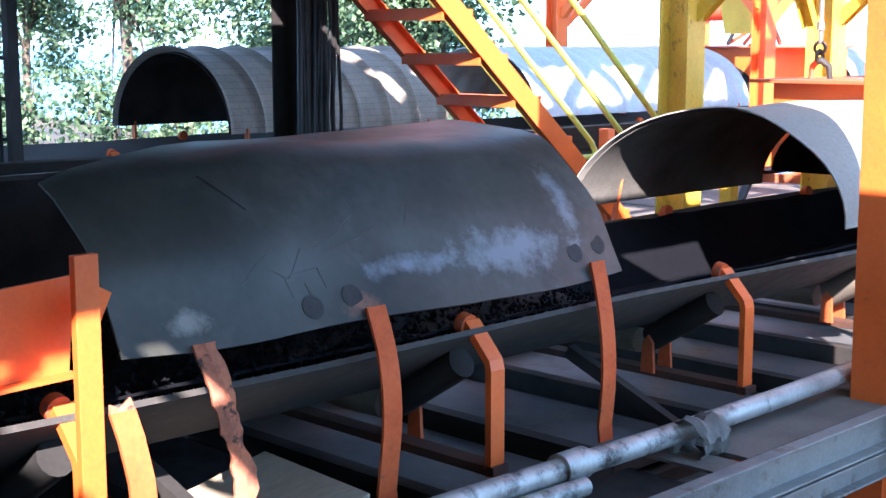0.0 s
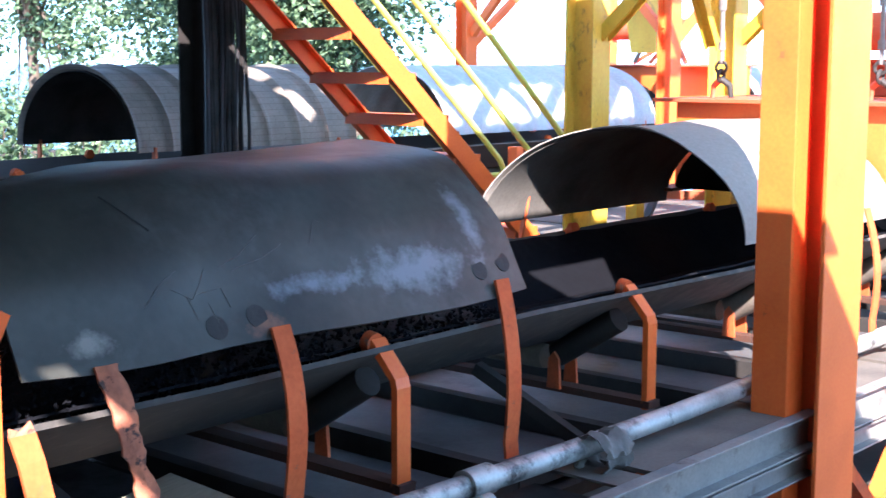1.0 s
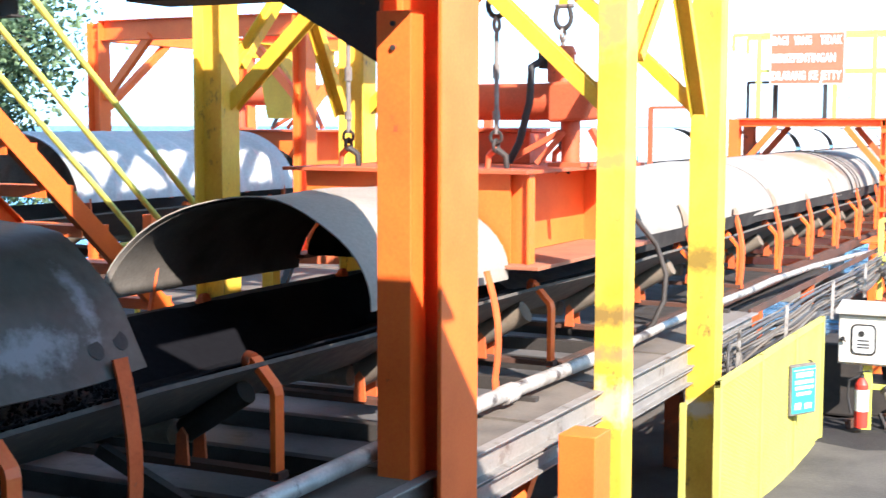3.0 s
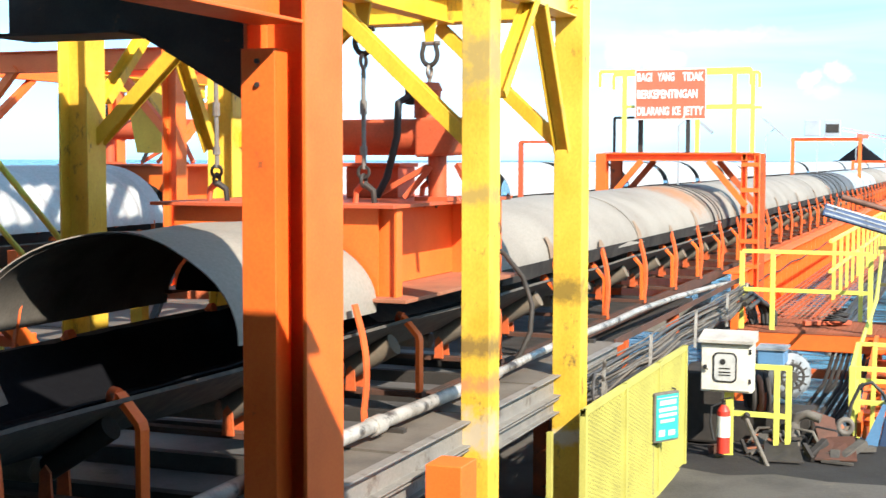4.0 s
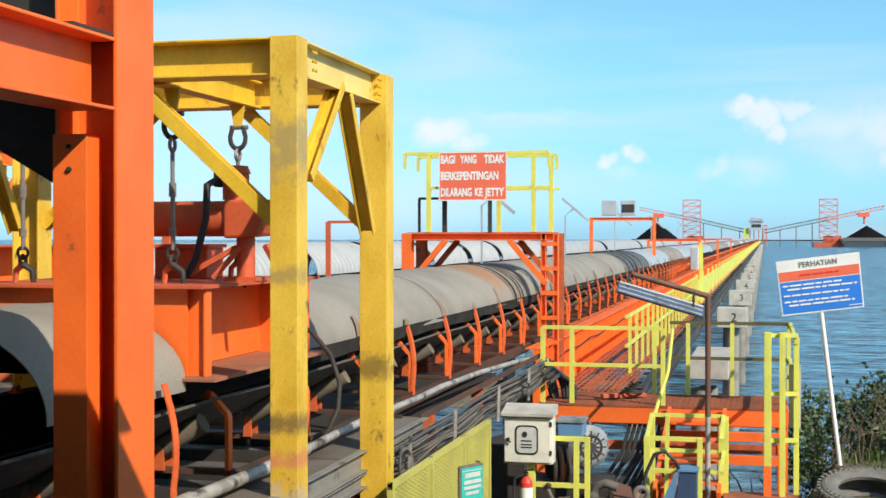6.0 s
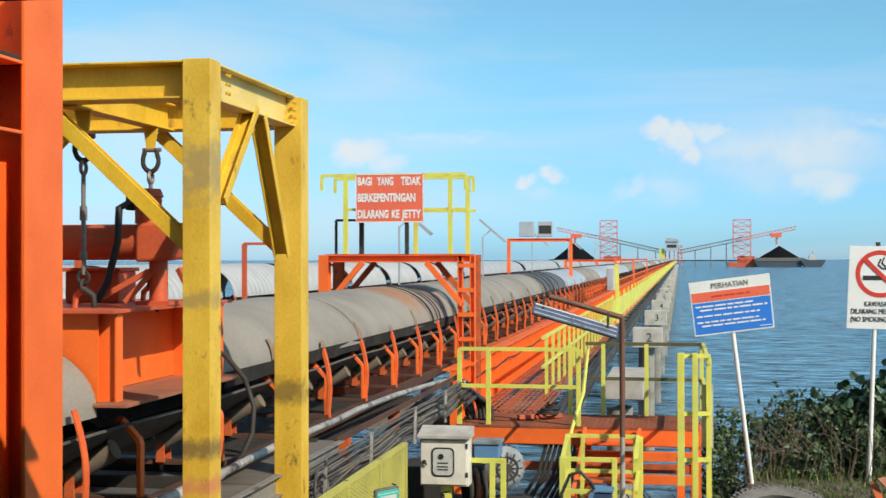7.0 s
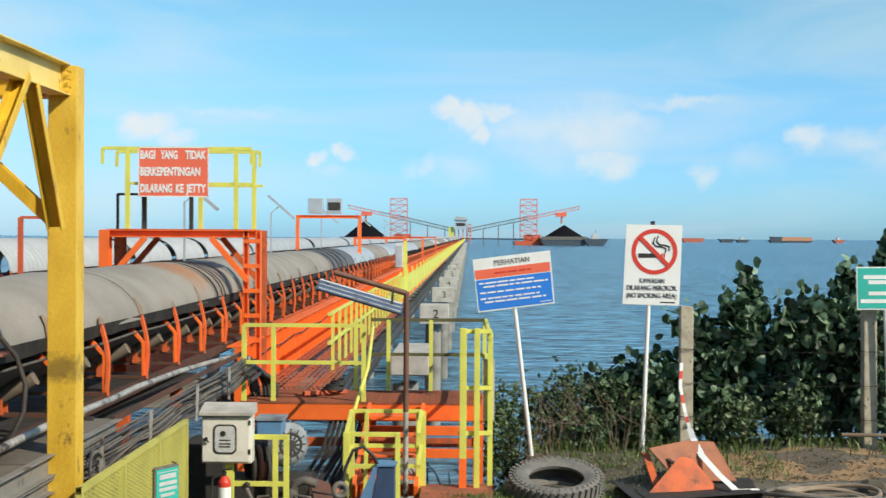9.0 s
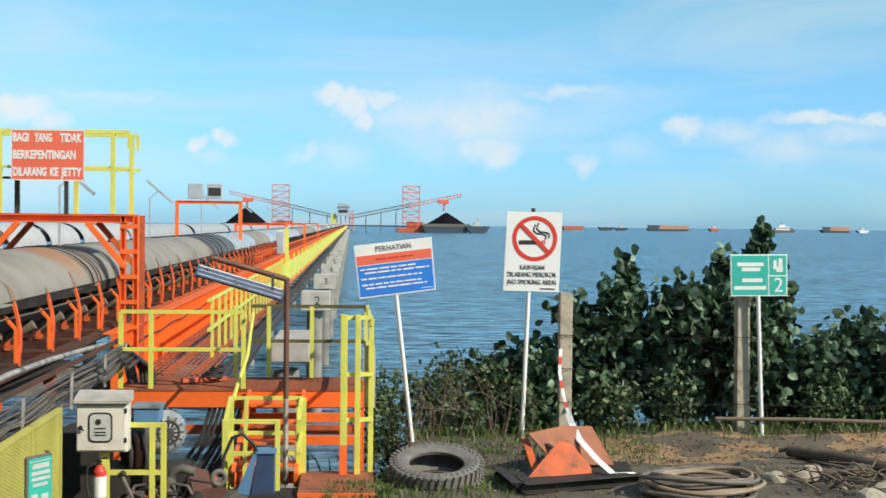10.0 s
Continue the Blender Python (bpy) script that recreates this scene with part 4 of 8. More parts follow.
def black_cover():
    t = thing("conveyor_cover", "coal-blackened bent steel cover plate with scratches over the belt", "cover")
    prof = [(C1 + 0.88, 2.13), (C1 + 0.72, 2.40), (C1 + 0.44, 2.67), (C1 - 0.2, 2.71), (C1 - 0.75, 2.55), (C1 - 0.88, 2.2)]
    part("sheet", bent_plate(2.10, 4.50, prof, 22, 0.05, 3), SHEET_BLACK, t, smooth=True)
    for y, top in ((3.10, 0.16), (4.31, 0.18)):
        child("strap", strap_shape(y, 0.055, top, 0.085).mesh("strap", STRAP), t, (0, y, 0))
    rng = random.Random(6)
    rows = []
    for i in range(34):
        k = i / 33
        x = C1 + 0.86 + 0.07 * math.sin(math.pi * k) + 0.05 * k + 0.012 * math.sin(9 * k)
        y = 2.38 + 0.13 * k + 0.022 * math.sin(13 * k + 1) * k
        w = 0.040 + 0.010 * noise.noise(Vector((k * 9, 0, 2))) - 0.016 * math.exp(-((k - 0.42) / 0.06) ** 2)
        z = Z1 + 0.14 - 0.74 * k
        rows.append([(x, y - w + rng.uniform(-0.006, 0.006), z), (x + 0.006, y, z), (x, y + w + rng.uniform(-0.008, 0.008), z)])
    part("burnt_strap", Shape().sheet(rows, -0.012), BURNT, t, "scorched ragged pink-rust strap")
    for y, z in ((3.04, 2.21), (2.86, 2.20), (4.24, 2.24), (4.40, 2.25)):
        c = on_cover(prof, y, z, 0.05, 3)
        part("washer", Shape().tube([c - Vector((0.86, 0, 0.5)) * 0.004, c + Vector((0.86, 0, 0.5)) * 0.002], 0.044, 20), DARK_STEEL, t, smooth=True)
    rng = random.Random(11)
    runs = [[(2.72, 2.34), (2.80, 2.30), (2.90, 2.40)], [(2.78, 2.31), (2.80, 2.22)], [(2.80, 2.31), (2.93, 2.32), (2.95, 2.24)], [(2.60, 2.30), (2.68, 2.36), (2.78, 2.40)], [(3.0, 2.36), (3.15, 2.38), (3.3, 2.42)], [(3.4, 2.40), (3.47, 2.47), (3.50, 2.46)], [(2.95, 2.38), (3.05, 2.40), (3.2, 2.46)], [(2.86, 2.28), (2.88, 2.20)]]
    for run in runs:
        pts = []
        for (ya, za), (yb, zb) in zip(run, run[1:]):
            for k in range(5):
                pts.append(on_cover(prof, ya + (yb - ya) * k / 5, za + (zb - za) * k / 5 + rng.uniform(-0.002, 0.002), 0.05, 3, 0.001))
        part("scratch", Shape().tube(pts, 0.0014, 5), CABLE_GREY, t, "pale scratched line")
    pts = [on_cover(prof, 2.62 + 0.012 * k, 2.62 - 0.012 * k, 0.05, 3, 0.0) for k in range(10)]
    part("dent_line", Shape().tube(pts, 0.004, 5), BLACK, t)
    return t


black_cover()
t = cover("grey bent steel cover with a sagging open end", C1 - 0.03, 0.83, 2.10, 0.60, 6.50, 8.32, SHEET_GREY, rows=14, dent=0.05, seed=8, steps=26, skew=0.30, straps=[(7.85, 0.05, 0.2)])
# inner sheet coloured dark to hold the shade under the cover
part("lining", Shape().sheet(arch(C1 - 0.03, 0.815, 2.10, 0.585, 6.54, 8.30, rows=14, dent=0.05, seed=8, steps=26, skew=0.29), 0.004), SHEET_INSIDE, t, "inside of the cover, darkened for shade", smooth=True)
part("far_strap", Shape().bar((C1 - 0.90, 6.62, 1.62), (C1 - 0.84, 6.70, 2.25), 0.07, 0.014), STRAP, t)
y = 10.75
t = thing("cover_bands", "dark cable loops laid over the covers by the portal", "cable", "")
for yy, w in ((20.62, 0.026), (21.0, 0.010), (21.25, 0.016), (38.9, 0.05), (40.2, 0.08), (41.4, 0.06), (43.0, 0.08)):
    part("band", Shape().sheet(arch(C1, 0.90, 2.15, 0.60, yy - w, yy + w, steps=22), 0.012), DARK_STEEL if w > 0.04 else BLACK, t, smooth=True)
sections = [(20.6, SHEET_GREY), (31.0, SHEET_GREY), (38.5, SHEET_GREY), (46, SHEET_DARK), (56, GALV), (66, SHEET_GREY), (78, GALV)]
for yb, mat in sections:
    st = []
    yy = 0.22 + 1.72 * math.ceil((y - 0.22) / 1.72)
    while yy < yb:
        st.append((yy + 0.03 + 0.08 * math.sin(yy * 7), 0.045, 0.19))
        yy += 1.72
    cover("grey sheet-metal cover arched over the belt, held by orange straps", C1, 0.87, 2.15, 0.57, y, yb - 0.02, mat, rows=int((yb - y) * 2.2) + 2, dent=0.03, seed=y, steps=24, group="covers of the front conveyor", skirt=True, straps=st, seams=[yb - 0.06, y + 0.5 * (yb - y)])
    y = yb
while y < 880:
    cover("grey sheet-metal cover arched over the belt", C1, 0.87, 2.15, 0.57, y, y + 24.95, GALV if int(y) % 3 == 0 else SHEET_GREY, rows=8, dent=0.04, seed=y, steps=12, group="covers of the front conveyor", skirt=True)
    y += 25


def back_cover(label, y0, y1, mat, ribs, rib_height, rows):
    t = cover(label, C2, 0.875, 2.32, 0.69, y0, y1, mat, rows=rows, ribs=ribs, rib_height=rib_height, steps=24, group="covers of the back conveyor")
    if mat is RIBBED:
        # a separate near-black inner sheet keeps the inside dark
        part("lining", Shape().sheet(arch(C2, 0.862, 2.32, 0.677, y0 + 0.02, y1, rows=4, steps=24), 0.004), MATT_BLACK, t, "near-black lining inside the cover", smooth=True)
    for i in range(max(2, int((y1 - y0) / 1.7))):
        yy = y0 + 0.2 + i * (y1 - y0 - 0.4) / max(1, int((y1 - y0) / 1.7) - 1)
        for s in (1, -1):
            part("bracket", Shape().bar((C2 + s * 0.88, yy, Z2 - 0.6), (C2 + s * 0.87, yy, 2.36), 0.05, 0.02), ORANGE_DUSTY, t)
    return t


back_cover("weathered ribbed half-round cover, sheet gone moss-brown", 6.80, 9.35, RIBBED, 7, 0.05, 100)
back_cover("pale corrugated cover dappled with shade", 10.7, 14.7, GALV_WHITE, 14, 0.04, 145)
y = 17.4
for i in range(8):
    back_cover("pale corrugated cover arched over the back belt", y, y + 4.7, GALV_WHITE, 15, 0.05, 157)
    y += 5.5
while y < 880:
    cover("pale corrugated cover arched over the back belt", C2, 0.875, 2.32, 0.69, y, y + 23.6, GALV_WHITE, rows=8, steps=12, group="covers of the back conveyor", skirt=True)
    y += 25

# ---- walkway between the belts ----
t = thing("middle_walkway", "plated walkway between the belts with orange edges and stub posts", "walkway")
for i in range(9):
    part("floor_plate", Shape().box(-8.5, -6.15, 9.5 + 1.2 * i, 10.68 + 1.2 * i, 1.50, 1.515 + 0.004 * (i % 2)), PLATE, t)
for x in (-8.52, -6.15):
    part("edge_channel", Shape().channel((x, 9.5, 1.46), (x, 20.3, 1.46), 0.07 if x < -7 else -0.07, 0.18), ORANGE_DUSTY, t)
for x, y, h, m in ((-6.3, 9.7, 0.62, YELLOW), (-6.3, 11.6, 0.7, YELLOW), (-6.35, 13.4, 0.7, YELLOW), (-8.3, 10.6, 0.75, ORANGE), (-8.3, 12.6, 0.75, ORANGE), (-7.2, 12.9, 0.55, STRAP)):
    part("stub_post", Shape().bar((x, y, 1.5), (x, y, 1.5 + h), 0.11, 0.11), m, t)
part("cross_rail", Shape().bar((-8.3, 12.6, 2.15), (-6.35, 13.4, 2.1), 0.12, 0.10), ORANGE, t)
part("cross_rail", Shape().bar((-8.3, 10.6, 1.85), (-6.3, 11.6, 1.80), 0.08, 0.08), ORANGE_DUSTY, t)
part("slanting_stay", Shape().bar((-6.6, 10.2, 1.5), (-6.9, 11.3, 2.25), 0.06, 0.06), DARK_STEEL, t)
for x in (-8.4, -6.3):
    for y in (10.0, 14.0, 18.0):
        part("leg", Shape().bar((x, y, -0.1), (x, y, 1.5), 0.12, 0.12), ORANGE_DUSTY, t)

# ---- yellow lifting portal ----
def bolts(parent, centre, normal, across, up, nx, nz, gap, mat):
    n, a, u = Vector(normal), Vector(across), Vector(up)
    for i in range(nx):
        for j in range(nz):
            c = Vector(centre) + a * gap * (i - (nx - 1) / 2) + u * gap * (j - (nz - 1) / 2)
            part("bolt", Shape().tube([c, c + n * 0.014], 0.013, 6), mat, parent)


def shackle_chain(parent, x, y, top, bottom):
    """A shackle, links, a rod and a hook, hanging."""
    part("shackle", Shape().tube([(x + 0.042 * (1 if k in (0, 12) else 1) * 1.0 if k == 0 else x + 0.065 * math.cos(math.pi * (0.15 - 1.3 * k / 12)), y, top - 0.02 if k == 0 else top - 0.115 + 0.085 * math.sin(math.pi * (0.15 - 1.3 * k / 12))) for k in range(13)] + [(x - 0.042, y, top - 0.02)], 0.02, 8), DARK_STEEL, parent, smooth=True)
    part("shackle_pin", Shape().tube([(x - 0.065, y, top - 0.03), (x + 0.085, y, top - 0.03)], 0.018, 8), CHAIN, parent, smooth=True)
    part("link", Shape().ring((x, y, top - 0.25), (1, 0, 0), 0.045, 0.014, 16, 6), CHAIN, parent, smooth=True)
    part("rod", Shape().tube([(x, y, top - 0.28), (x, y, top - 0.5), (x + 0.004, y, bottom + 0.20)], 0.017, 8), CHAIN, parent, smooth=True)
    part("sleeve", Shape().tube([(x, y, top - 0.52), (x, y, top - 0.62)], 0.028, 8), CHAIN, parent, smooth=True)
    part("lower_sleeve", Shape().tube([(x, y, bottom + 0.30), (x, y, bottom + 0.36)], 0.028, 8), CHAIN, parent, smooth=True)
    for i in range(2):
        part("chain_link", Shape().ring((x, y, bottom + 0.18 - 0.06 * i), (1, 0, 0) if i % 2 else (0, 1, 0), 0.042, 0.013, 14, 6), DARK_STEEL, parent, smooth=True)
    for s in (-1, 1):
        part("hook", Shape().tube([(x, y, bottom + 0.10), (x + s * 0.065, y + 0.02, bottom + 0.05), (x + s * 0.075, y + 0.02, bottom - 0.04), (x + s * 0.045, y + 0.02, bottom - 0.10), (x + s * 0.01, y + 0.02, bottom - 0.07)], 0.026, 8, r_end=0.014), DARK_STEEL if s > 0 else RED_OXIDE, parent, smooth=True)


def yellow_portal():
    t = thing("lifting_portal", "yellow H-beam lifting portal with knee braces, scuffed paint", "steel frame")
    top, xs, ys = 4.48, (-2.705, -5.78), (8.28, 10.32)
    for x in xs:
        for yy in ys:
            if x < -4:
                part("post", Shape().hbeam((x, yy - 0.045, 0.0), (x, yy - 0.045, top), 0.22, 0.25, 0.018, 0.014, up=(1, 0, 0)), YELLOW_POST, t, bevel=0.003)
            else:
                far = yy == ys[1]
                part("post", Shape().bar((x + (0.018 if far else 0), yy - 0.045, 0.0), (x + (0.018 if far else 0), yy - 0.045, top - (0.02 if far else 0)), 0.21, 0.226 if far else 0.19, up=(1, 0, 0)), YELLOW_POST, t, bevel=0.004)
        part("side_beam", Shape().hbeam((x, ys[0] + 0.15, top - 0.13), (x, ys[1] - 0.14, top - 0.13), 0.16, 0.25), YELLOW_BLEACHED, t, bevel=0.003)
        ym = (ys[0] + ys[1]) / 2
        for a, b, low in ((ym - 0.09, 8.48, 0.95), (ym + 0.09, 10.0, 1.27)):
            part("brace", Shape().channel((x + 0.03, a, top - 0.24), (x + 0.03, b, top - low), 0.07, 0.12, up=(1, 0, 0)), YELLOW, t, bevel=0.003)
        if x > -4:
            bolts(t, (x + 0.085, ys[1] - 0.22, top - 0.13), (1, 0, 0), (0, 1, 0), (0, 0, 1), 2, 3, 0.06, YELLOW)
            bolts(t, (x + 0.085, ys[0] + 0.22, top - 0.13), (1, 0, 0), (0, 1, 0), (0, 0, 1), 2, 3, 0.06, YELLOW)
    for yy in ys:
        part("cross_beam", Shape().hbeam((xs[0] - 0.10, yy, top - 0.13), (xs[1] + 0.10, yy, top - 0.13), 0.25, 0.25), YELLOW, t, bevel=0.003)
        for x, s in ((xs[0], -1), (xs[1], 1)):
            part("brace", Shape().hbeam((x + s * 1.12, yy, top - 0.28), (x + s * 0.10, yy, top - 1.22), 0.10, 0.10, up=(0, 1, 0)), YELLOW, t, bevel=0.003)
    for x in (-4.9, -3.72):
        part("hoist_beam", Shape().hbeam((x, ys[0] + 0.1, top - 0.16), (x, ys[1] - 0.1, top - 0.16), 0.14, 0.22), YELLOW, t, bevel=0.003)
        for yy in (8.62, 9.85):
            part("lifting_eye", Shape().prism([(x - 0.06, yy, top - 0.26), (x + 0.06, yy, top - 0.26), (x + 0.03, yy, top - 0.45), (x - 0.03, yy, top - 0.45)], (0, 0.025, 0)), YELLOW, t)
    return t


yellow_portal()
for i, (x, y) in enumerate(((-3.72, 8.62), (-3.72, 9.85), (-4.9, 8.62), (-4.9, 9.85))):
    t = thing("hoist_chain", "worn steel shackle, rod and hook hanging from the portal", "chain", "hoist chains of the portal")
    shackle_chain(t, x, y + 0.012, 4.06, 2.86)


# ---- skirt box and drum ----
def skirt_box(cx, z, y0, y1, dx):
    t = thing("skirt_box", "orange plate skirt box over the belt with flanges and ribs", "chute")
    a, b = cx - dx, cx + dx
    part("front_panel", Shape().box(a, b, y0 + 0.10, y0 + 0.115, z + 0.03, z + 0.63), ORANGE, t)
    part("back_panel", Shape().box(a, b, y1 - 0.115, y1 - 0.10, z + 0.03, z + 0.63), ORANGE, t)
    # black sheet added in the mouth in place of the shade inside
    part("curtain", Shape().prism([(cx + 0.78 * math.cos(math.pi * k / 16), y0 + 0.075, z + 0.02 + 0.46 * math.sin(math.pi * k / 16)) for k in range(17)], (0, 0.01, 0)), MATT_BLACK, t, "near-black sheet added for the dark of the mouth")
    for x in (a, b - 0.30):
        part("side_panel", Shape().box(x, x + 0.015, y0 + 0.115, y1 - 0.115, z + 0.03, z + 0.63), ORANGE, t)
    part("top_flange", Shape().box(a - 0.14, b + 0.16, y0, y1, z + 0.63, z + 0.655), RED_OXIDE, t, bevel=0.003)
    for x, w in ((a - 0.16, 0.20), (b - 0.31, 0.56)):
        part("bottom_flange", Shape().box(x, x + w, y0, y1, z, z + 0.025), SCRAP, t, bevel=0.003)
    for y in (y0 + 0.16, y1 - 0.2):
        part("rib", Shape().box(b - 0.285, b + 0.11, y, y + 0.02, z + 0.025, z + 0.63), ORANGE, t)
        part("rib_flange", Shape().box(b + 0.11, b + 0.13, y - 0.04, y + 0.06, z + 0.025, z + 0.63), ORANGE, t, bevel=0.003)
    return t


def drum_unit(cx, z, y, label):
    t = thing("drum_unit", label, "machine")
    part("drum", Shape().tube([(cx - 0.78, y, z), (cx + 0.42, y, z)], 0.135, 24), RED_OXIDE, t, smooth=True)
    part("end_cap", Shape().tube([(cx - 0.84, y, z), (cx - 0.78, y, z)], 0.10, 24, r_end=0.135), RED_OXIDE, t, smooth=True)
    part("gear_housing", Shape().prism([(cx + 0.40, y - 0.16, z - 0.15), (cx + 0.68, y - 0.16, z - 0.13), (cx + 0.77, y - 0.16, z + 0.14), (cx + 0.40, y - 0.16, z + 0.14)], (0, 0.32, 0)), RED_OXIDE, t, bevel=0.02)
    part("motor", Shape().tube([(cx + 0.44, y, z + 0.14), (cx + 0.44, y, z + 0.34)], 0.10, 20), RED_OXIDE, t, smooth=True)
    part("motor_cap", Shape().tube([(cx + 0.44, y, z + 0.34), (cx + 0.44, y, z + 0.40)], 0.115, 20, r_end=0.09), RED_OXIDE, t, smooth=True)
    part("terminal_box", Shape().box(cx + 0.28, cx + 0.36, y - 0.06, y + 0.06, z + 0.24, z + 0.36), DARK_STEEL, t, bevel=0.01)
    part("hose", Shape().tube([(cx + 0.32, y - 0.05, z + 0.30), (cx + 0.27, y - 0.15, z + 0.25), (cx + 0.28, y - 0.2, z + 0.0), (cx + 0.20, y - 0.2, z - 0.3), (cx + 0.12, y - 0.2, z - 0.44)], 0.028, 10), BLACK, t, "black hose", smooth=True)
    for x in (cx - 0.55, cx + 0.52):
        part("pedestal", Shape().tube([(x, y, z - 0.46), (x, y, z - 0.1)], 0.07, 12), RED_OXIDE, t, smooth=True)
        part("foot_plate", Shape().box(x - 0.13, x + 0.13, y - 0.13, y + 0.13, z - 0.47, z - 0.44), RED_OXIDE, t)
    for dx in (0.14, 0.30):
        part("stay", Shape().bar((cx + 0.52 - dx * 1.6, y - 0.1, z - 0.45), (cx + 0.52 - dx * 0.2, y - 0.05, z - 0.22), 0.05, 0.04), RED_OXIDE, t)
    part("stay", Shape().bar((cx + 0.86, y - 0.1, z - 0.45), (cx + 0.70, y - 0.05, z - 0.2), 0.05, 0.04), RED_OXIDE, t)
    return t


skirt_box(C1, 2.17, 8.26, 10.70, 0.80)
drum_unit(C1 + 0.32, 3.295, 9.35, "red-oxide drum and geared motor on the skirt box")
t = thing("tool_box", "low red-oxide box frame on the skirt box", "box")
part("body", Shape().box(C1 - 0.1, C1 + 0.35, 9.75, 10.1, 2.826, 3.07), RED_OXIDE, t, bevel=0.01)
part("lid", Shape().box(C1 - 0.12, C1 + 0.37, 9.73, 10.12, 3.07, 3.10), RED_OXIDE, t, bevel=0.005)
t = thing("drain_hose", "dark rubber hose looped down beside the cover", "hose")
part("hose", Shape().tube([(-3.42, 10.50, 2.42), (-3.30, 10.46, 2.36), (-3.12, 10.40, 2.18), (-3.02, 10.33, 1.96), (-3.0, 10.22, 1.76), (-3.06, 10.17, 1.60), (-3.14, 10.15, 1.49)], 0.021, 10), DARK_STEEL, t, smooth=True)
skirt_box(C2, 2.40, 15.0, 17.2, 0.80)
drum_unit(C2 - 0.2, 3.525, 15.9, "red-oxide drum and geared motor over the back belt")


# ---- orange portal of the back conveyor ----
def back_portal():
    t = thing("steel_portal", "orange H-beam portal with knee braces over the back belt", "steel frame")
    for x in (-11.75, -8.62):
        for y in (13.9, 17.2):
            part("post", Shape().hbeam((x, y, 0.0), (x, y, 4.42), 0.22, 0.2, up=(1, 0, 0)), ORANGE, t, bevel=0.003)
            s = 1 if x < -10 else -1
            part("brace", Shape().bar((x + s * 0.1, y, 3.45), (x + s * 0.85, y, 4.25), 0.1, 0.09, up=(0, 1, 0)), ORANGE, t, bevel=0.003)
        part("side_beam", Shape().hbeam((x, 13.9, 4.3), (x, 17.2, 4.3), 0.14, 0.22), ORANGE, t)
        part("side_brace", Shape().bar((x, 14.0, 3.3), (x, 15.3, 4.2), 0.09, 0.09), ORANGE, t)
    for y in (13.9, 17.2):
        part("cross_beam", Shape().hbeam((-11.75, y, 4.32), (-8.62, y, 4.32), 0.16, 0.26), ORANGE, t, bevel=0.003)
    part("hoist_beam", Shape().hbeam((-10.2, 13.9, 4.1), (-10.2, 17.2, 4.1), 0.14, 0.2), YELLOW, t)
    part("yellow_gusset", Shape().prism([(-9.3, 14.2, 4.1), (-9.0, 14.2, 3.6), (-9.0, 14.2, 3.2), (-9.35, 14.2, 3.2), (-9.45, 14.2, 3.7)], (0, 0.3, 0)), YELLOW, t)
    for x in (-9.9, -10.7):
        part("chain", Shape().tube([(x, 15.5, 4.0), (x, 15.5, 3.4)], 0.02, 6), DARK_STEEL, t)
    return t


back_portal()


# ---- transfer platform overhead ----
AX0, AX1 = -2.98, -2.80


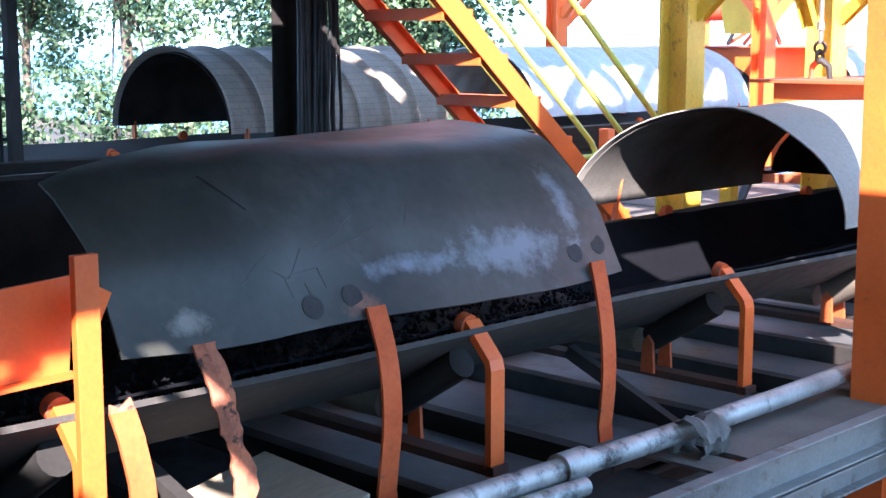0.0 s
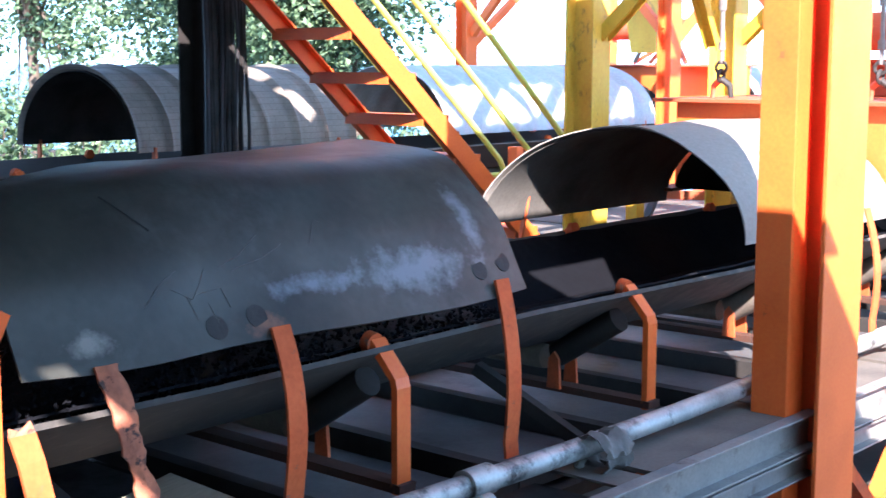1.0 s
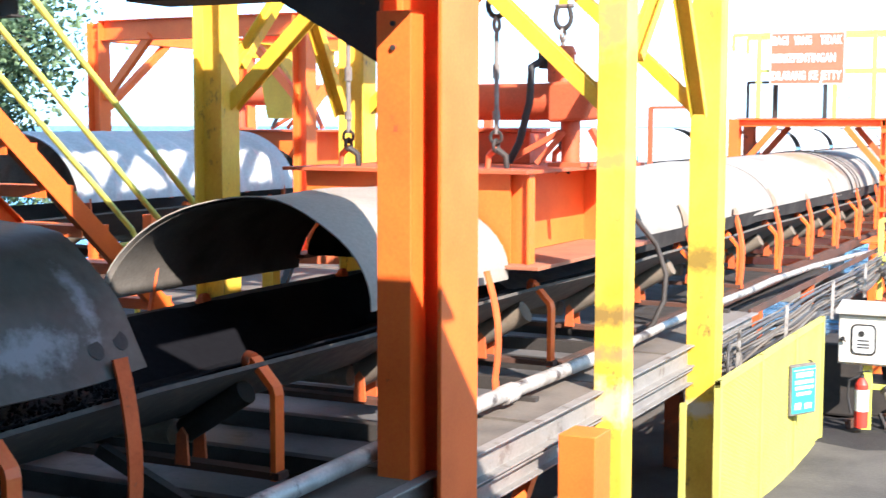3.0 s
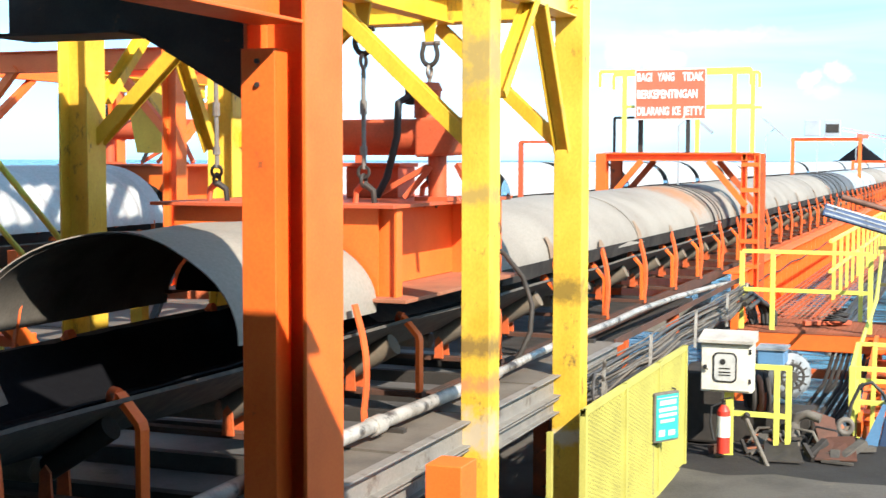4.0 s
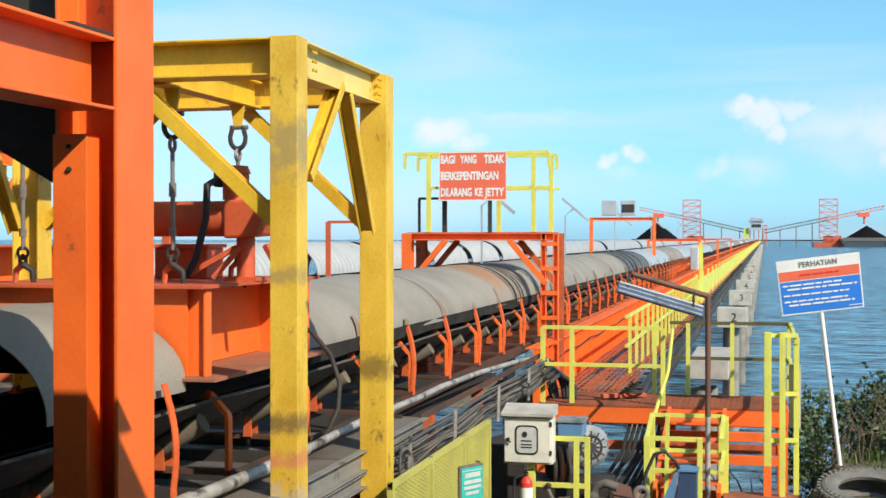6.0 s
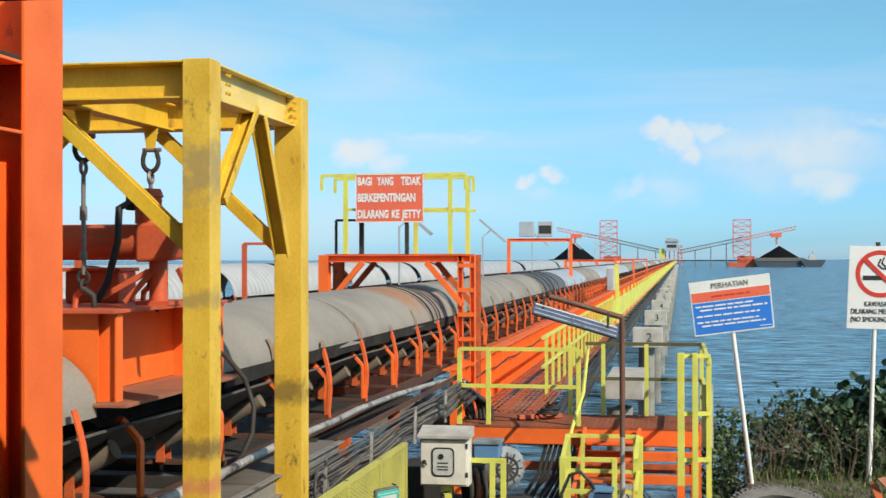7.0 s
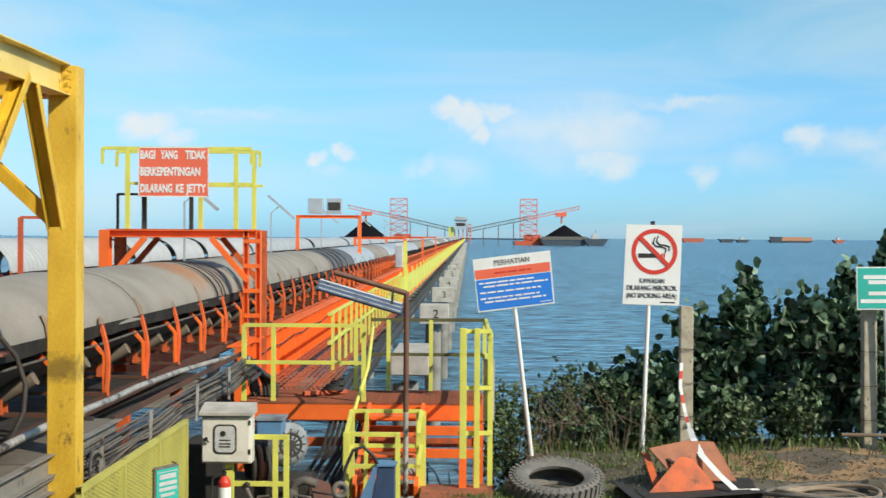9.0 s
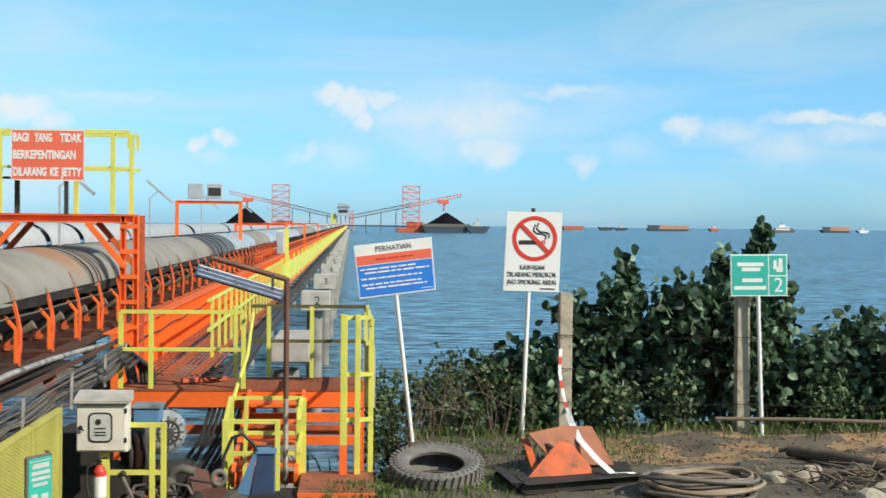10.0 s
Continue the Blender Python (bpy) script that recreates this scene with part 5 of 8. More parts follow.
def transfer_frame():
    t = thing("transfer_platform", "orange H-beam platform frame with unseen plates added to shade the belts", "steel frame")
    part("column", Shape().hbeam((-2.815, 5.87, 0.0), (-2.815, 5.87, 4.6), 0.40, 0.33, 0.022, 0.016, up=(1, 0, 0)), ORANGE, t, bevel=0.004)
    part("edge_beam", Shape().hbeam((-2.79, 5.67, 3.935), (-2.79, -7.9, 3.935), 0.26, 0.35, 0.018), ORANGE, t, bevel=0.004)
    part("splice_angle", Shape().box(AX0, AX1, 5.645, 5.66, 0.0, 3.65), ORANGE, t, bevel=0.003)
    part("splice_angle", Shape().box(AX1 - 0.014, AX1, 5.661, 5.80, 0.0, 3.65), ORANGE, t)
    bolts(t, ((AX0 + AX1) / 2, 5.645, 3.535), (0, -1, 0), (1, 0, 0), (0, 0, 1), 1, 2, 0.11, DARK_STEEL)
    # haunch and bottom plate coloured near black, unlike the orange beams
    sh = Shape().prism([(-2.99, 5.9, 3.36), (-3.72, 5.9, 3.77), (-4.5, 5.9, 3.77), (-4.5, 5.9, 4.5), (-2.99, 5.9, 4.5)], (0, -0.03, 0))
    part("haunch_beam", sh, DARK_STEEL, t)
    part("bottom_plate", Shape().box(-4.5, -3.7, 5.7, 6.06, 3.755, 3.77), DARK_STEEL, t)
    # overhead plate out of view, added to shade the near belt
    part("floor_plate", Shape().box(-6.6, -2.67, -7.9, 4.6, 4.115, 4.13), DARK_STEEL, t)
    # unseen plates added round gaps that cut the sun into patches
    for a, b, c, d in ((-4.35, -3.95, 4.61, 5.95), (-6.6, -5.2, 4.61, 5.3), (-6.95, -6.25, 5.31, 5.85), (-3.94, -2.67, 5.28, 5.95), (-5.3, -3.6, 6.6, 7.7), (-2.66, -1.26, -7.9, 4.3), (-0.51, 4.6, -7.9, 4.0), (-0.94, -0.51, 0.40, 0.555), (-1.26, -0.51, -7.9, -0.13), (-1.26, -0.51, 0.56, 4.15), (-10.6, -7.35, -7.9, 7.42), (-7.35, -6.62, -7.9, 4.9)):
        part("floor_plate", Shape().box(a, b, c, d, 4.115, 4.13), DARK_STEEL, t)
    # slanted edge leaves a slit of sun on the back cover
    split = [(-10.6, 7.424, 4.115), (-8.85, 7.424, 4.115), (-8.75, 7.80, 4.115), (-7.35, 7.56, 4.115), (-7.35, 8.0, 4.115), (-10.6, 8.0, 4.115)]
    part("floor_plate", Shape().prism(split, (0, 0, 0.015)), DARK_STEEL, t)
    for y in (-6, -3.5, 1.5, 3.2):
        part("joist", Shape().hbeam((-6.6, y, 4.04), (4.6, y, 4.04), 0.1, 0.14), DARK_STEEL, t)
    # bars added to throw dark stripes across the sun patches
    part("hatch_bar", Shape().bar((-1.28, 0.44, 4.1), (-0.48, 0.50, 4.1), 0.05, 0.03), DARK_STEEL, t)
    part("hatch_bar", Shape().bar((-1.28, 0.16, 4.1), (-1.13, -0.14, 4.1), 0.04, 0.03), DARK_STEEL, t)
    part("rear_beam", Shape().hbeam((-10.6, 0.9, 4.02), (-6.5, 0.9, 4.02), 0.14, 0.18), DARK_STEEL, t)
    part("rear_beam", Shape().hbeam((-10.6, 7.9, 4.02), (-7.35, 7.9, 4.02), 0.14, 0.18), DARK_STEEL, t)
    for x, y in ((4.4, 4.0), (4.4, -7.5), (-11.5, 0.9), (-2.815, -7.5), (-6.5, -7.5), (-6.5, 0.9)):
        part("column", Shape().hbeam((x, y, -0.1), (x, y, 4.0), 0.3, 0.3, 0.02, 0.014, up=(1, 0, 0)), ORANGE, t)
    return t


transfer_frame()


# unseen walls added behind the camera to cut the sky light
tagged(part("wall_south", Shape().box(-13, 8.2, -8.3, -8.1, -0.2, 6.2), PLATE), "unseen grey sheet wall added to cut the sky light", "wall", kind="structure")
tagged(part("wall_east", Shape().box(8.0, 8.2, -8.1, 9.5, -0.2, 3.4), PLATE), "unseen grey sheet wall added to cut the sky light", "wall", kind="structure")


def upper_gallery():
    """An unseen lattice added high overhead, whose sides let the sun through in triangles."""
    t = thing("upper_gallery", "unseen orange lattice added overhead to break up the sun", "gallery")
    x0, x1, y0, y1, z0, z1 = -7.3, -5.2, -7.5, 11.5, 6.3, 7.7
    # floor left open in between to let a slash of sun through
    for a, b in ((y0, 4.9), (5.75, y1)):
        part("floor", Shape().box(x0, x1 - 0.08, a, b, z0 + 0.52, z0 + 0.58), DARK_STEEL, t)
    part("roof", Shape().box(x0 - 0.15, x1 + 0.15, y0, y1, z1 + 0.1, z1 + 0.13), GALV, t)
    for x in (x0, x1):
        for z in (z0 - 0.30, z0 + 0.55, z1):
            part("chord", Shape().bar((x, y0, z), (x, y1, z), 0.12, 0.12), ORANGE, t)
        n = 16
        for i in range(n):
            a, b = y0 + (y1 - y0) * i / n, y0 + (y1 - y0) * (i + 1) / n
            m = (a + b) / 2
            if x == x1:
                part("web", Shape().bar((x, a, z0 - 0.3), (x, m, z0 + 0.55), 0.12, 0.12, up=(1, 0, 0)), ORANGE, t)
                part("web", Shape().bar((x, m, z0 + 0.55), (x, b, z0 - 0.3), 0.12, 0.12, up=(1, 0, 0)), ORANGE, t)
                part("upright", Shape().bar((x, a, z0 + 0.55), (x, a, z1), 0.10, 0.10), ORANGE, t)
            else:
                part("upright", Shape().bar((x, a, z0), (x, a, z1), 0.10, 0.10), ORANGE, t)
    for x in (-7.7, -5.95):
        for y in (-7.3, 0.0):
            part("leg", Shape().hbeam((x, y, 4.13 if y == 0.0 or x > -6 else -0.1), (x, y, z0), 0.2, 0.2), ORANGE, t)
    part("leg", Shape().hbeam((-7.7, 7.9, 4.1), (-7.2, 7.9, z0), 0.2, 0.2), ORANGE, t)
    return t


upper_gallery()

t = thing("short_post", "short orange box post beside the deck edge", "post")
part("post", Shape().bar((-2.5, 7.18, -0.05), (-2.5, 7.18, 1.40), 0.22, 0.26), ORANGE, t, bevel=0.006)
part("base_plate", Shape().box(-2.68, -2.32, 6.98, 7.38, -0.05, 0.06), ORANGE_DUSTY, t)
t = thing("cross_bracing", "orange angle braces under the deck edge", "brace")
part("brace", Shape().bar((-2.95, 7.6, 1.2), (-2.9, 6.3, 0.1), 0.09, 0.07), ORANGE, t)
part("brace", Shape().bar((-2.93, 6.3, 1.2), (-2.95, 7.6, 0.1), 0.09, 0.07), ORANGE_DUSTY, t)

# ---- conduits, deck edge, cables ----
t = thing("conduit_pipes", "pair of worn galvanised conduit pipes along the conveyor", "pipe")
main = [(-3.06, -3 + 0.9 * i, 1.53 + 0.012 * math.sin(i * 1.3)) for i in range(20)] + [(-3.02, 16.0, 1.5), (-2.98, 18.0, 1.44), (-2.96, 20.2, 1.34)]
part("pipe", Shape().tube(main[:15], 0.046, 14), PIPE, t, smooth=True)
part("far_pipe", Shape().tube([main[14]] + main[15:], 0.034, 12), PIPE, t, smooth=True)
part("pipe", Shape().tube([(-2.985, y, z - 0.055) for x, y, z in main[:7] + [(-3.06, 3.72, 1.53)]], 0.036, 12), PIPE, t, smooth=True)
for y in (3.66, 7.3, 9.0, 11.8):
    part("coupling", Shape().tube([(-3.06, y, 1.532), (-3.06, y + 0.14, 1.532)], 0.06, 14), PIPE, t, "grey pipe coupling", smooth=True)
    if y > 5:
        part("saddle", Shape().box(-3.14, -2.98, y + 0.3, y + 0.36, 1.42, 1.47), DARK_STEEL, t)
t = thing("rag", "grey rag knotted round the conduit pipe", "rag")
rng = random.Random(3)
rows = [[(-3.00 + 0.070 * math.cos(a) * (1 + 0.5 * rng.random()), 4.36 + 0.02 * i + 0.012 * rng.random(), 1.50 + (0.07 + 0.012 * math.sin(i)) * math.sin(a) * (1 + 0.35 * rng.random())) for a in [k * 0.35 for k in range(19)]] for i in range(10)]
part("cloth", Shape().sheet(rows, 0.006), CABLE_GREY, t, smooth=True)
t = thing("edge_walkway", "dusty steel cover plates with a galvanised edge channel", "walkway")
part("edge_channel", Shape().channel((-2.80, -3, 1.36), (-2.80, 12.2, 1.36), 0.07, 0.17), EDGE, t, bevel=0.003)
part("lower_channel", Shape().channel((-2.80, -3, 1.20), (-2.80, 12.2, 1.20), 0.06, 0.12), EDGE, t, bevel=0.003)
# near-black lower surface in place of the first cover plates
part("gutter", Shape().box(-3.20, -2.83, -2.0, 4.27, 1.36, 1.372), MATT_BLACK, t)
for i in range(11):
    y = -2 + 1.3 * i
    if y + 1.3 < 4.4:
        continue
    y = max(y, 4.28) if y < 5 else y
    part("cover_plate", Shape().box(-3.20, -2.805, y + 0.01 * (i % 3), -2 + 1.3 * i + 1.27, 1.425, 1.437 + 0.006 * (i % 2)), PLATE, t)
t = thing("cable_ladder", "sagging bundle of grey cables on a galvanised ladder", "cable tray")
rng = random.Random(7)
for i in range(30):
    off = rng.uniform(0.0, 0.07)
    drop = 0.4 * (i / 30) ** 0.8
    wob, ph = rng.uniform(0.02, 0.07), rng.uniform(0, 6)
    pts = []
    for k in range(27):
        y = 10.6 + 0.34 * k
        sag = (0.03 + wob) * math.sin(math.pi * ((y - 10.6) % 2.1) / 2.1) * (0.7 + 0.5 * math.sin(ph + k // 6))
        pts.append((-2.76 + off + 0.02 * math.sin(k * 0.6 + ph), y, 1.37 - drop * (1 - 0.25 * (y - 10.6) / 9) - sag + 0.006 * (y - 10.6) + 0.012 * math.sin(k * 1.1 + ph)))
    pts += [(-2.74 + off, 19.55, 1.25 - drop), (-2.68 + off, 19.72 + 0.1 * math.sin(ph), 0.95 - drop * 0.6), (-2.66 + off, 19.78, 0.5)]
    part("cable", Shape().tube(pts, rng.choice((0.009, 0.012, 0.017)), 6), (CABLE_GREY, CABLE, PLATE, CABLE)[i % 4], t, smooth=True)
for y in (11.2, 13.0, 15.3, 17.4, 19.0):
    part("cable_tie", Shape().bar((-2.66, y, 1.0), (-2.66, y + 0.05, 1.42), 0.03, 0.012), PIPE, t)
for z in (1.44, 1.02):
    part("side_rail", Shape().bar((-2.81, 12.2, z), (-2.81, 19.6, z), 0.02, 0.06), DECK_STEEL, t)
part("loose_loop", Shape().ring((-2.68, 11.0, 1.16), (1, 0.2, 0), 0.17, 0.014, 26, 6), CABLE, t)
part("loose_loop", Shape().ring((-2.67, 11.12, 1.18), (1, -0.2, 0.1), 0.13, 0.014, 26, 6), CABLE_GREY, t)

# ---- orange portals over the front belt ----
def orange_portal(label, xl, xr, y, base, top, braces=True, w=0.17):
    t = thing("belt_portal", label, "steel frame")
    for x in (xl, xr):
        if x == xr and braces:
            for dx in (-0.10, 0.10):
                part("leg", Shape().hbeam((x + dx, y, base), (x + dx, y, top), 0.12, 0.085, up=(1, 0, 0)), ORANGE, t, bevel=0.003)
            for k in range(7):
                part("batten", Shape().box(x - 0.14, x + 0.14, y - 0.075, y - 0.06, base + 0.12 + 0.40 * k, base + 0.19 + 0.40 * k), ORANGE, t)
        else:
            part("leg", Shape().hbeam((x, y, base), (x, y, top), w, w + 0.02, up=(0, 1, 0)), ORANGE, t, bevel=0.003)
    part("cross_beam", Shape().hbeam((xl - w / 2, y, top - 0.06), (xr + w / 2, y, top - 0.06), w, 0.12), ORANGE, t, bevel=0.003)
    if braces:
        for dy in (-0.06, 0.9):
            for x, s in ((xl, 1), (xr, -1)):
                part("brace", Shape().bar((x + s * 0.06, y + dy, top - 0.82), (x + s * 0.66, y + dy, top - 0.12), 0.09, 0.07, up=(0, 1, 0)), ORANGE if dy < 0 else ORANGE_DUSTY, t, bevel=0.003)
        for x in (xl, xr):
            part("back_leg", Shape().hbeam((x, y + 0.95, base), (x, y + 0.95, top), w, w, up=(0, 1, 0)), ORANGE_DUSTY, t)
        part("back_beam", Shape().hbeam((xl, y + 0.95, top - 0.06), (xr, y + 0.95, top - 0.06), w, 0.12), ORANGE, t)
        part("roof_plate", Shape().box(xl, xr, y, y + 0.95, top + 0.004, top + 0.016), RED_OXIDE, t)
    return t


PY = 21.6
orange_portal("orange steel portal over the covered belt, with braces", -5.42, -3.03, PY, 0.5, 3.23)
t = orange_portal("slim orange portal over the covered belt", -5.95, -3.62, 50.5, 0.5, 3.92, False, 0.12)
for x in (-5.55, -4.85):
    flood = part("floodlight", Shape().box(x, x + 0.56, 50.4, 50.65, 3.98, 4.55), GALV, t, "grey weathered floodlight housing", bevel=0.02)
part("lamp_face", Shape().box(-4.80, -4.34, 50.385, 50.395, 4.1, 4.4), DARK_STEEL, flood)
for y in (72, 100, 140):
    orange_portal("slim orange portal over the covered belt", -5.6, -2.95, y, 0.5, 3.1, False, 0.14)
for x, y in ((-6.6, 24), (-7.4, 16.5)):
    t = thing("cable_gantry", "thin orange post frame between the belts", "post")
    part("post", Shape().bar((x, y, 0.4), (x, y, 3.45), 0.10, 0.10), RED_OXIDE, t)
    part("arm", Shape().bar((x - 1.0, y, 3.45), (x + 0.05, y, 3.45), 0.09, 0.05), RED_OXIDE, t)
    part("post", Shape().bar((x - 1.0, y, 0.4), (x - 1.0, y, 3.45), 0.08, 0.08), RED_OXIDE, t)


def jetty_sign():
    t = thing("jetty_sign", "red notice board with white lettering on pale yellow rails", "sign")
    z0 = 3.246
    x0, x1 = -5.47, -3.05
    for x, y in ((-5.06, PY), (-3.30, PY), (-5.0, PY + 0.9), (-3.15, PY + 0.9), (-4.05, PY + 0.9)):
        part("post", Shape().bar((x, y, z0), (x, y, 4.55), 0.07, 0.07), YELLOW_PALE, t)
    for y in (PY, PY + 0.9):
        part("top_rail", Shape().bar((x0, y, 4.55), (x1, y, 4.55), 0.055, 0.055), YELLOW_PALE, t)
        part("mid_rail", Shape().bar((-5.1, y, 3.98), (-3.0, y, 3.98), 0.045, 0.045), YELLOW_PALE, t)
        for x in (x0, x1):
            part("rail_end", Shape().bar((x, y, 4.55), (x, y, 4.30), 0.05, 0.05), YELLOW_PALE, t)
    part("dark_post", Shape().bar((-4.02, PY - 0.02, z0), (-4.02, PY - 0.02, 3.8), 0.06, 0.06), DARK_STEEL, t)
    part("dark_post", Shape().bar((-4.86, PY + 0.3, z0), (-4.86, PY + 0.3, 4.3), 0.07, 0.07), DARK_STEEL, t)
    for a, b in (((-5.35, PY + 0.5, z0), (-5.35, PY + 0.5, 3.82)), ((-5.35, PY + 0.5, 3.82), (-4.05, PY + 0.5, 3.82))):
        part("cable_pipe", Shape().bar(a, b, 0.04, 0.04), DARK_STEEL, t)
    board = part("board", Shape().box(-4.87, -3.73, PY - 0.075, PY - 0.06, 3.765, 4.565), RED_ORANGE, t)
    for (a, b, c, d) in ((-4.87, -3.73, 4.55, 4.565), (-4.87, -3.73, 3.765, 3.78), (-4.87, -4.855, 3.765, 4.565), (-3.745, -3.73, 3.765, 4.565)):
        part("border", Shape().box(a, b, PY - 0.079, PY - 0.076, c, d), WHITE, board)
    for text, a, b, z in (("BAGI", 0.03, 0.24, 4.435), ("YANG", 0.32, 0.56, 4.435), ("TIDAK", 0.665, 0.96, 4.435), ("BERKEPENTINGAN", 0.03, 0.88, 4.165), ("DILARANG", 0.03, 0.485, 3.895), ("KE", 0.53, 0.645, 3.895), ("JETTY", 0.68, 0.965, 3.895)):
        o = lettering(text, 0.185, (-4.87 + 1.14 * (a + b) / 2, PY - 0.079, z), WHITE, board, bold=0.007, name="word")
        wide = max(v.co.x for v in o.data.vertices) - min(v.co.x for v in o.data.vertices)
        o.scale = (1.14 * (b - a) / wide, 1.0, 1.0)
    return t


jetty_sign()

# ---- the bridge out to sea ----
t = thing("jetty_bridge", "orange steel jetty bridge with grated walkway, cables and yellow panels", "jetty")
for x, z in ((-3.10, 0.95), (-5.6, 0.95), (-11.4, 1.1), (-9.0, 1.1)):
    part("girder", Shape().hbeam((x, 20.4, z), (x, 880, z), 0.25 if x == -3.10 else 0.20, 1.0, 0.022), ORANGE, t)
stiff = Shape().box(-3.09, -2.985, -0.012, 0.012, 0.475, 1.425).mesh("stiffener", ORANGE)
for i in range(90):
    child("stiffener", stiff, t, (0, 20.3 + 0.8 * i, 0))
part("girder_cable", Shape().tube([(-2.965, 20.0 + 1.6 * i, 1.20 - 0.05 * (i % 2)) for i in range(20)], 0.014, 6), DARK_STEEL, t, "dark cable clipped along the girder")
grate = Shape().box(-2.9, -1.75, 0, 0.03, 0.70, 0.711).mesh("grating_bar", ORANGE_DUSTY)
for i in range(65):
    child("grating_bar", grate, t, (0, 20.6 + 0.4 * i, 0))
rod = Shape().box(0, 0.022, 20.6, 46.6, 0.711, 0.728).mesh("grating_rod", GRATE)
for i in range(13):
    child("grating_rod", rod, t, (-2.88 + 0.092 * i, 0, 0))
part("end_beam", Shape().box(-2.9, -1.75, 20.54, 20.59, 0.50, 0.72), DECK_STEEL, t)
part("walkway", Shape().box(-2.9, -2.02, 46.6, 880, 0.70, 0.735), ORANGE_DUSTY, t)
for x in (-2.5, -2.05):
    part("grating_bearer", Shape().box(x, x + 0.03, 20.5, 46.6, 0.60, 0.70), ORANGE_DUSTY, t)
part("toe_board", Shape().box(-2.02, -2.0, 46.6, 880, 0.66, 0.84), ORANGE, t)
part("side_panel", Shape().box(-1.995, -1.975, 49.5, 880, 0.84, 1.62), YELLOW_PALE, t, "pale yellow sheet panels along the walkway")
for i in range(19):
    y = 24.3 + 1.3 * i
    part("rail_post", Shape().bar((-1.99, y, 0.66), (-1.99, y, 1.78), 0.055, 0.055), YELLOW_PALE, t)
for z in (1.25, 1.76):
    part("rail", Shape().bar((-1.99, 23.6, z), (-1.99, 49.5, z), 0.05, 0.05), YELLOW_PALE, t)
far_posts = Shape()
for i in range(150):
    far_posts.box(-2.03, -1.95, 49 + 5 * i, 49.08 + 5 * i, 0.7, 1.85)
tagged(part("far_rail_post", far_posts, YELLOW_PALE, t), kind="stuff")
part("upper_rail", Shape().bar((-2.93, 60, 1.98), (-2.93, 880, 1.98), 0.05, 0.05), ORANGE, t)
rng = random.Random(21)
for i in range(7):
    pts = [(-1.68 + 0.06 * i + 0.02 * math.sin(k * 1.7 + i), 20.4 + 3.0 * k, 0.63 + 0.03 * rng.random()) for k in range(26)] + [(-1.68 + 0.06 * i, 500, 0.66)]
    part("service_cable", Shape().tube(pts, 0.022 if i % 2 else 0.03, 6), CABLE if i % 3 else DARK_STEEL, t)
for i in range(40):
    part("cable_bracket", Shape().box(-2.0, -1.45, 21 + 3 * i, 21.08 + 3 * i, 0.53, 0.60), DARK_STEEL, t)


def pile_bent(i):
    y = 26.6 + 13.4 * (i - 1) if i > 1 else 25.0
    t = thing("pile_bent", "numbered grey concrete pile cap on round piles in the sea", "pile", "pile bents of the jetty")
    right = -0.12 if i > 1 else -0.265
    z1 = 1.12 if i > 1 else 0.92
    cap = part("cap", Shape().box(-0.98, right, y, y + (0.8 if i > 1 else 3.0), z1 - (0.58 if i > 1 else 0.37), z1), CONCRETE, t, bevel=0.02)
    part("crosshead", Shape().box(-12.2, -1.9, y, y + 0.7, -0.1, 0.42), PILE, t, bevel=0.02)
    for x in (-0.55, -3.5, -7.2, -11.2):
        xx = x if i > 1 or x != -0.55 else -0.76
        part("pile", Shape().tube([(xx, y + 0.4, -6), (xx, y + 0.4, z1 - 0.57 if x > -1 else -0.08)], 0.2, 14), PILE, t, smooth=True)
    part("raker_pile", Shape().tube([(-0.75, y + 1.3, -6), (-0.65, y + 0.7, z1 - 0.57)], 0.17, 12), PILE, t, smooth=True)
    if 1 < i < 8:
        lettering(str(i), 0.36, (-0.50, y - 0.006, z1 - 0.29), BLACK, cap, name="number")
    return t


for i in range(1, 34):
    pile_bent(i)

# ---- access platform ----
t = thing("access_platform", "orange access platform with grating floor and pale yellow rails", "platform")
part("edge_beam", Shape().channel((-2.80, 19.0, 0.64), (0.68, 19.0, 0.64), -0.08, 0.25), ORANGE, t, bevel=0.003)
part("back_beam", Shape().channel((-2.80, 20.5, 0.64), (0.68, 20.5, 0.64), 0.08, 0.25), ORANGE, t, bevel=0.003)
for x in (-2.7, -1.6, -0.5, 0.66):
    part("joist", Shape().box(x - 0.04, x + 0.04, 19.08, 20.42, 0.56, 0.74), ORANGE, t)
gb = Shape().box(-2.78, 0.66, 0, 0.02, 0.755, 0.79).mesh("grating_bar", GRATE)
for i in range(17):
    child("grating_bar", gb, t, (0, 18.98 + 0.092 * i, 0))
gb = Shape().box(0, 0.012, 18.98, 20.5, 0.76, 0.785).mesh("grating_rod", GRATE)
for i in range(46):
    child("grating_rod", gb, t, (-2.76 + 0.075 * i, 0, 0))
for x in (-2.75, -1.0, 0.62):
    for y in (19.1, 20.4):
        part("leg", Shape().bar((x, y, -3.2), (x, y, 0.54), 0.14, 0.14), ORANGE, t)
for z in (0.10, 0.42):
    part("lower_beam", Shape().bar((-0.95, 18.75, z), (0.66, 18.75, z), 0.10, 0.12), ORANGE, t)
part("lower_beam", Shape().bar((-2.75, 19.1, 0.2), (0.62, 19.1, 0.2), 0.1, 0.12), ORANGE_DUSTY, t)
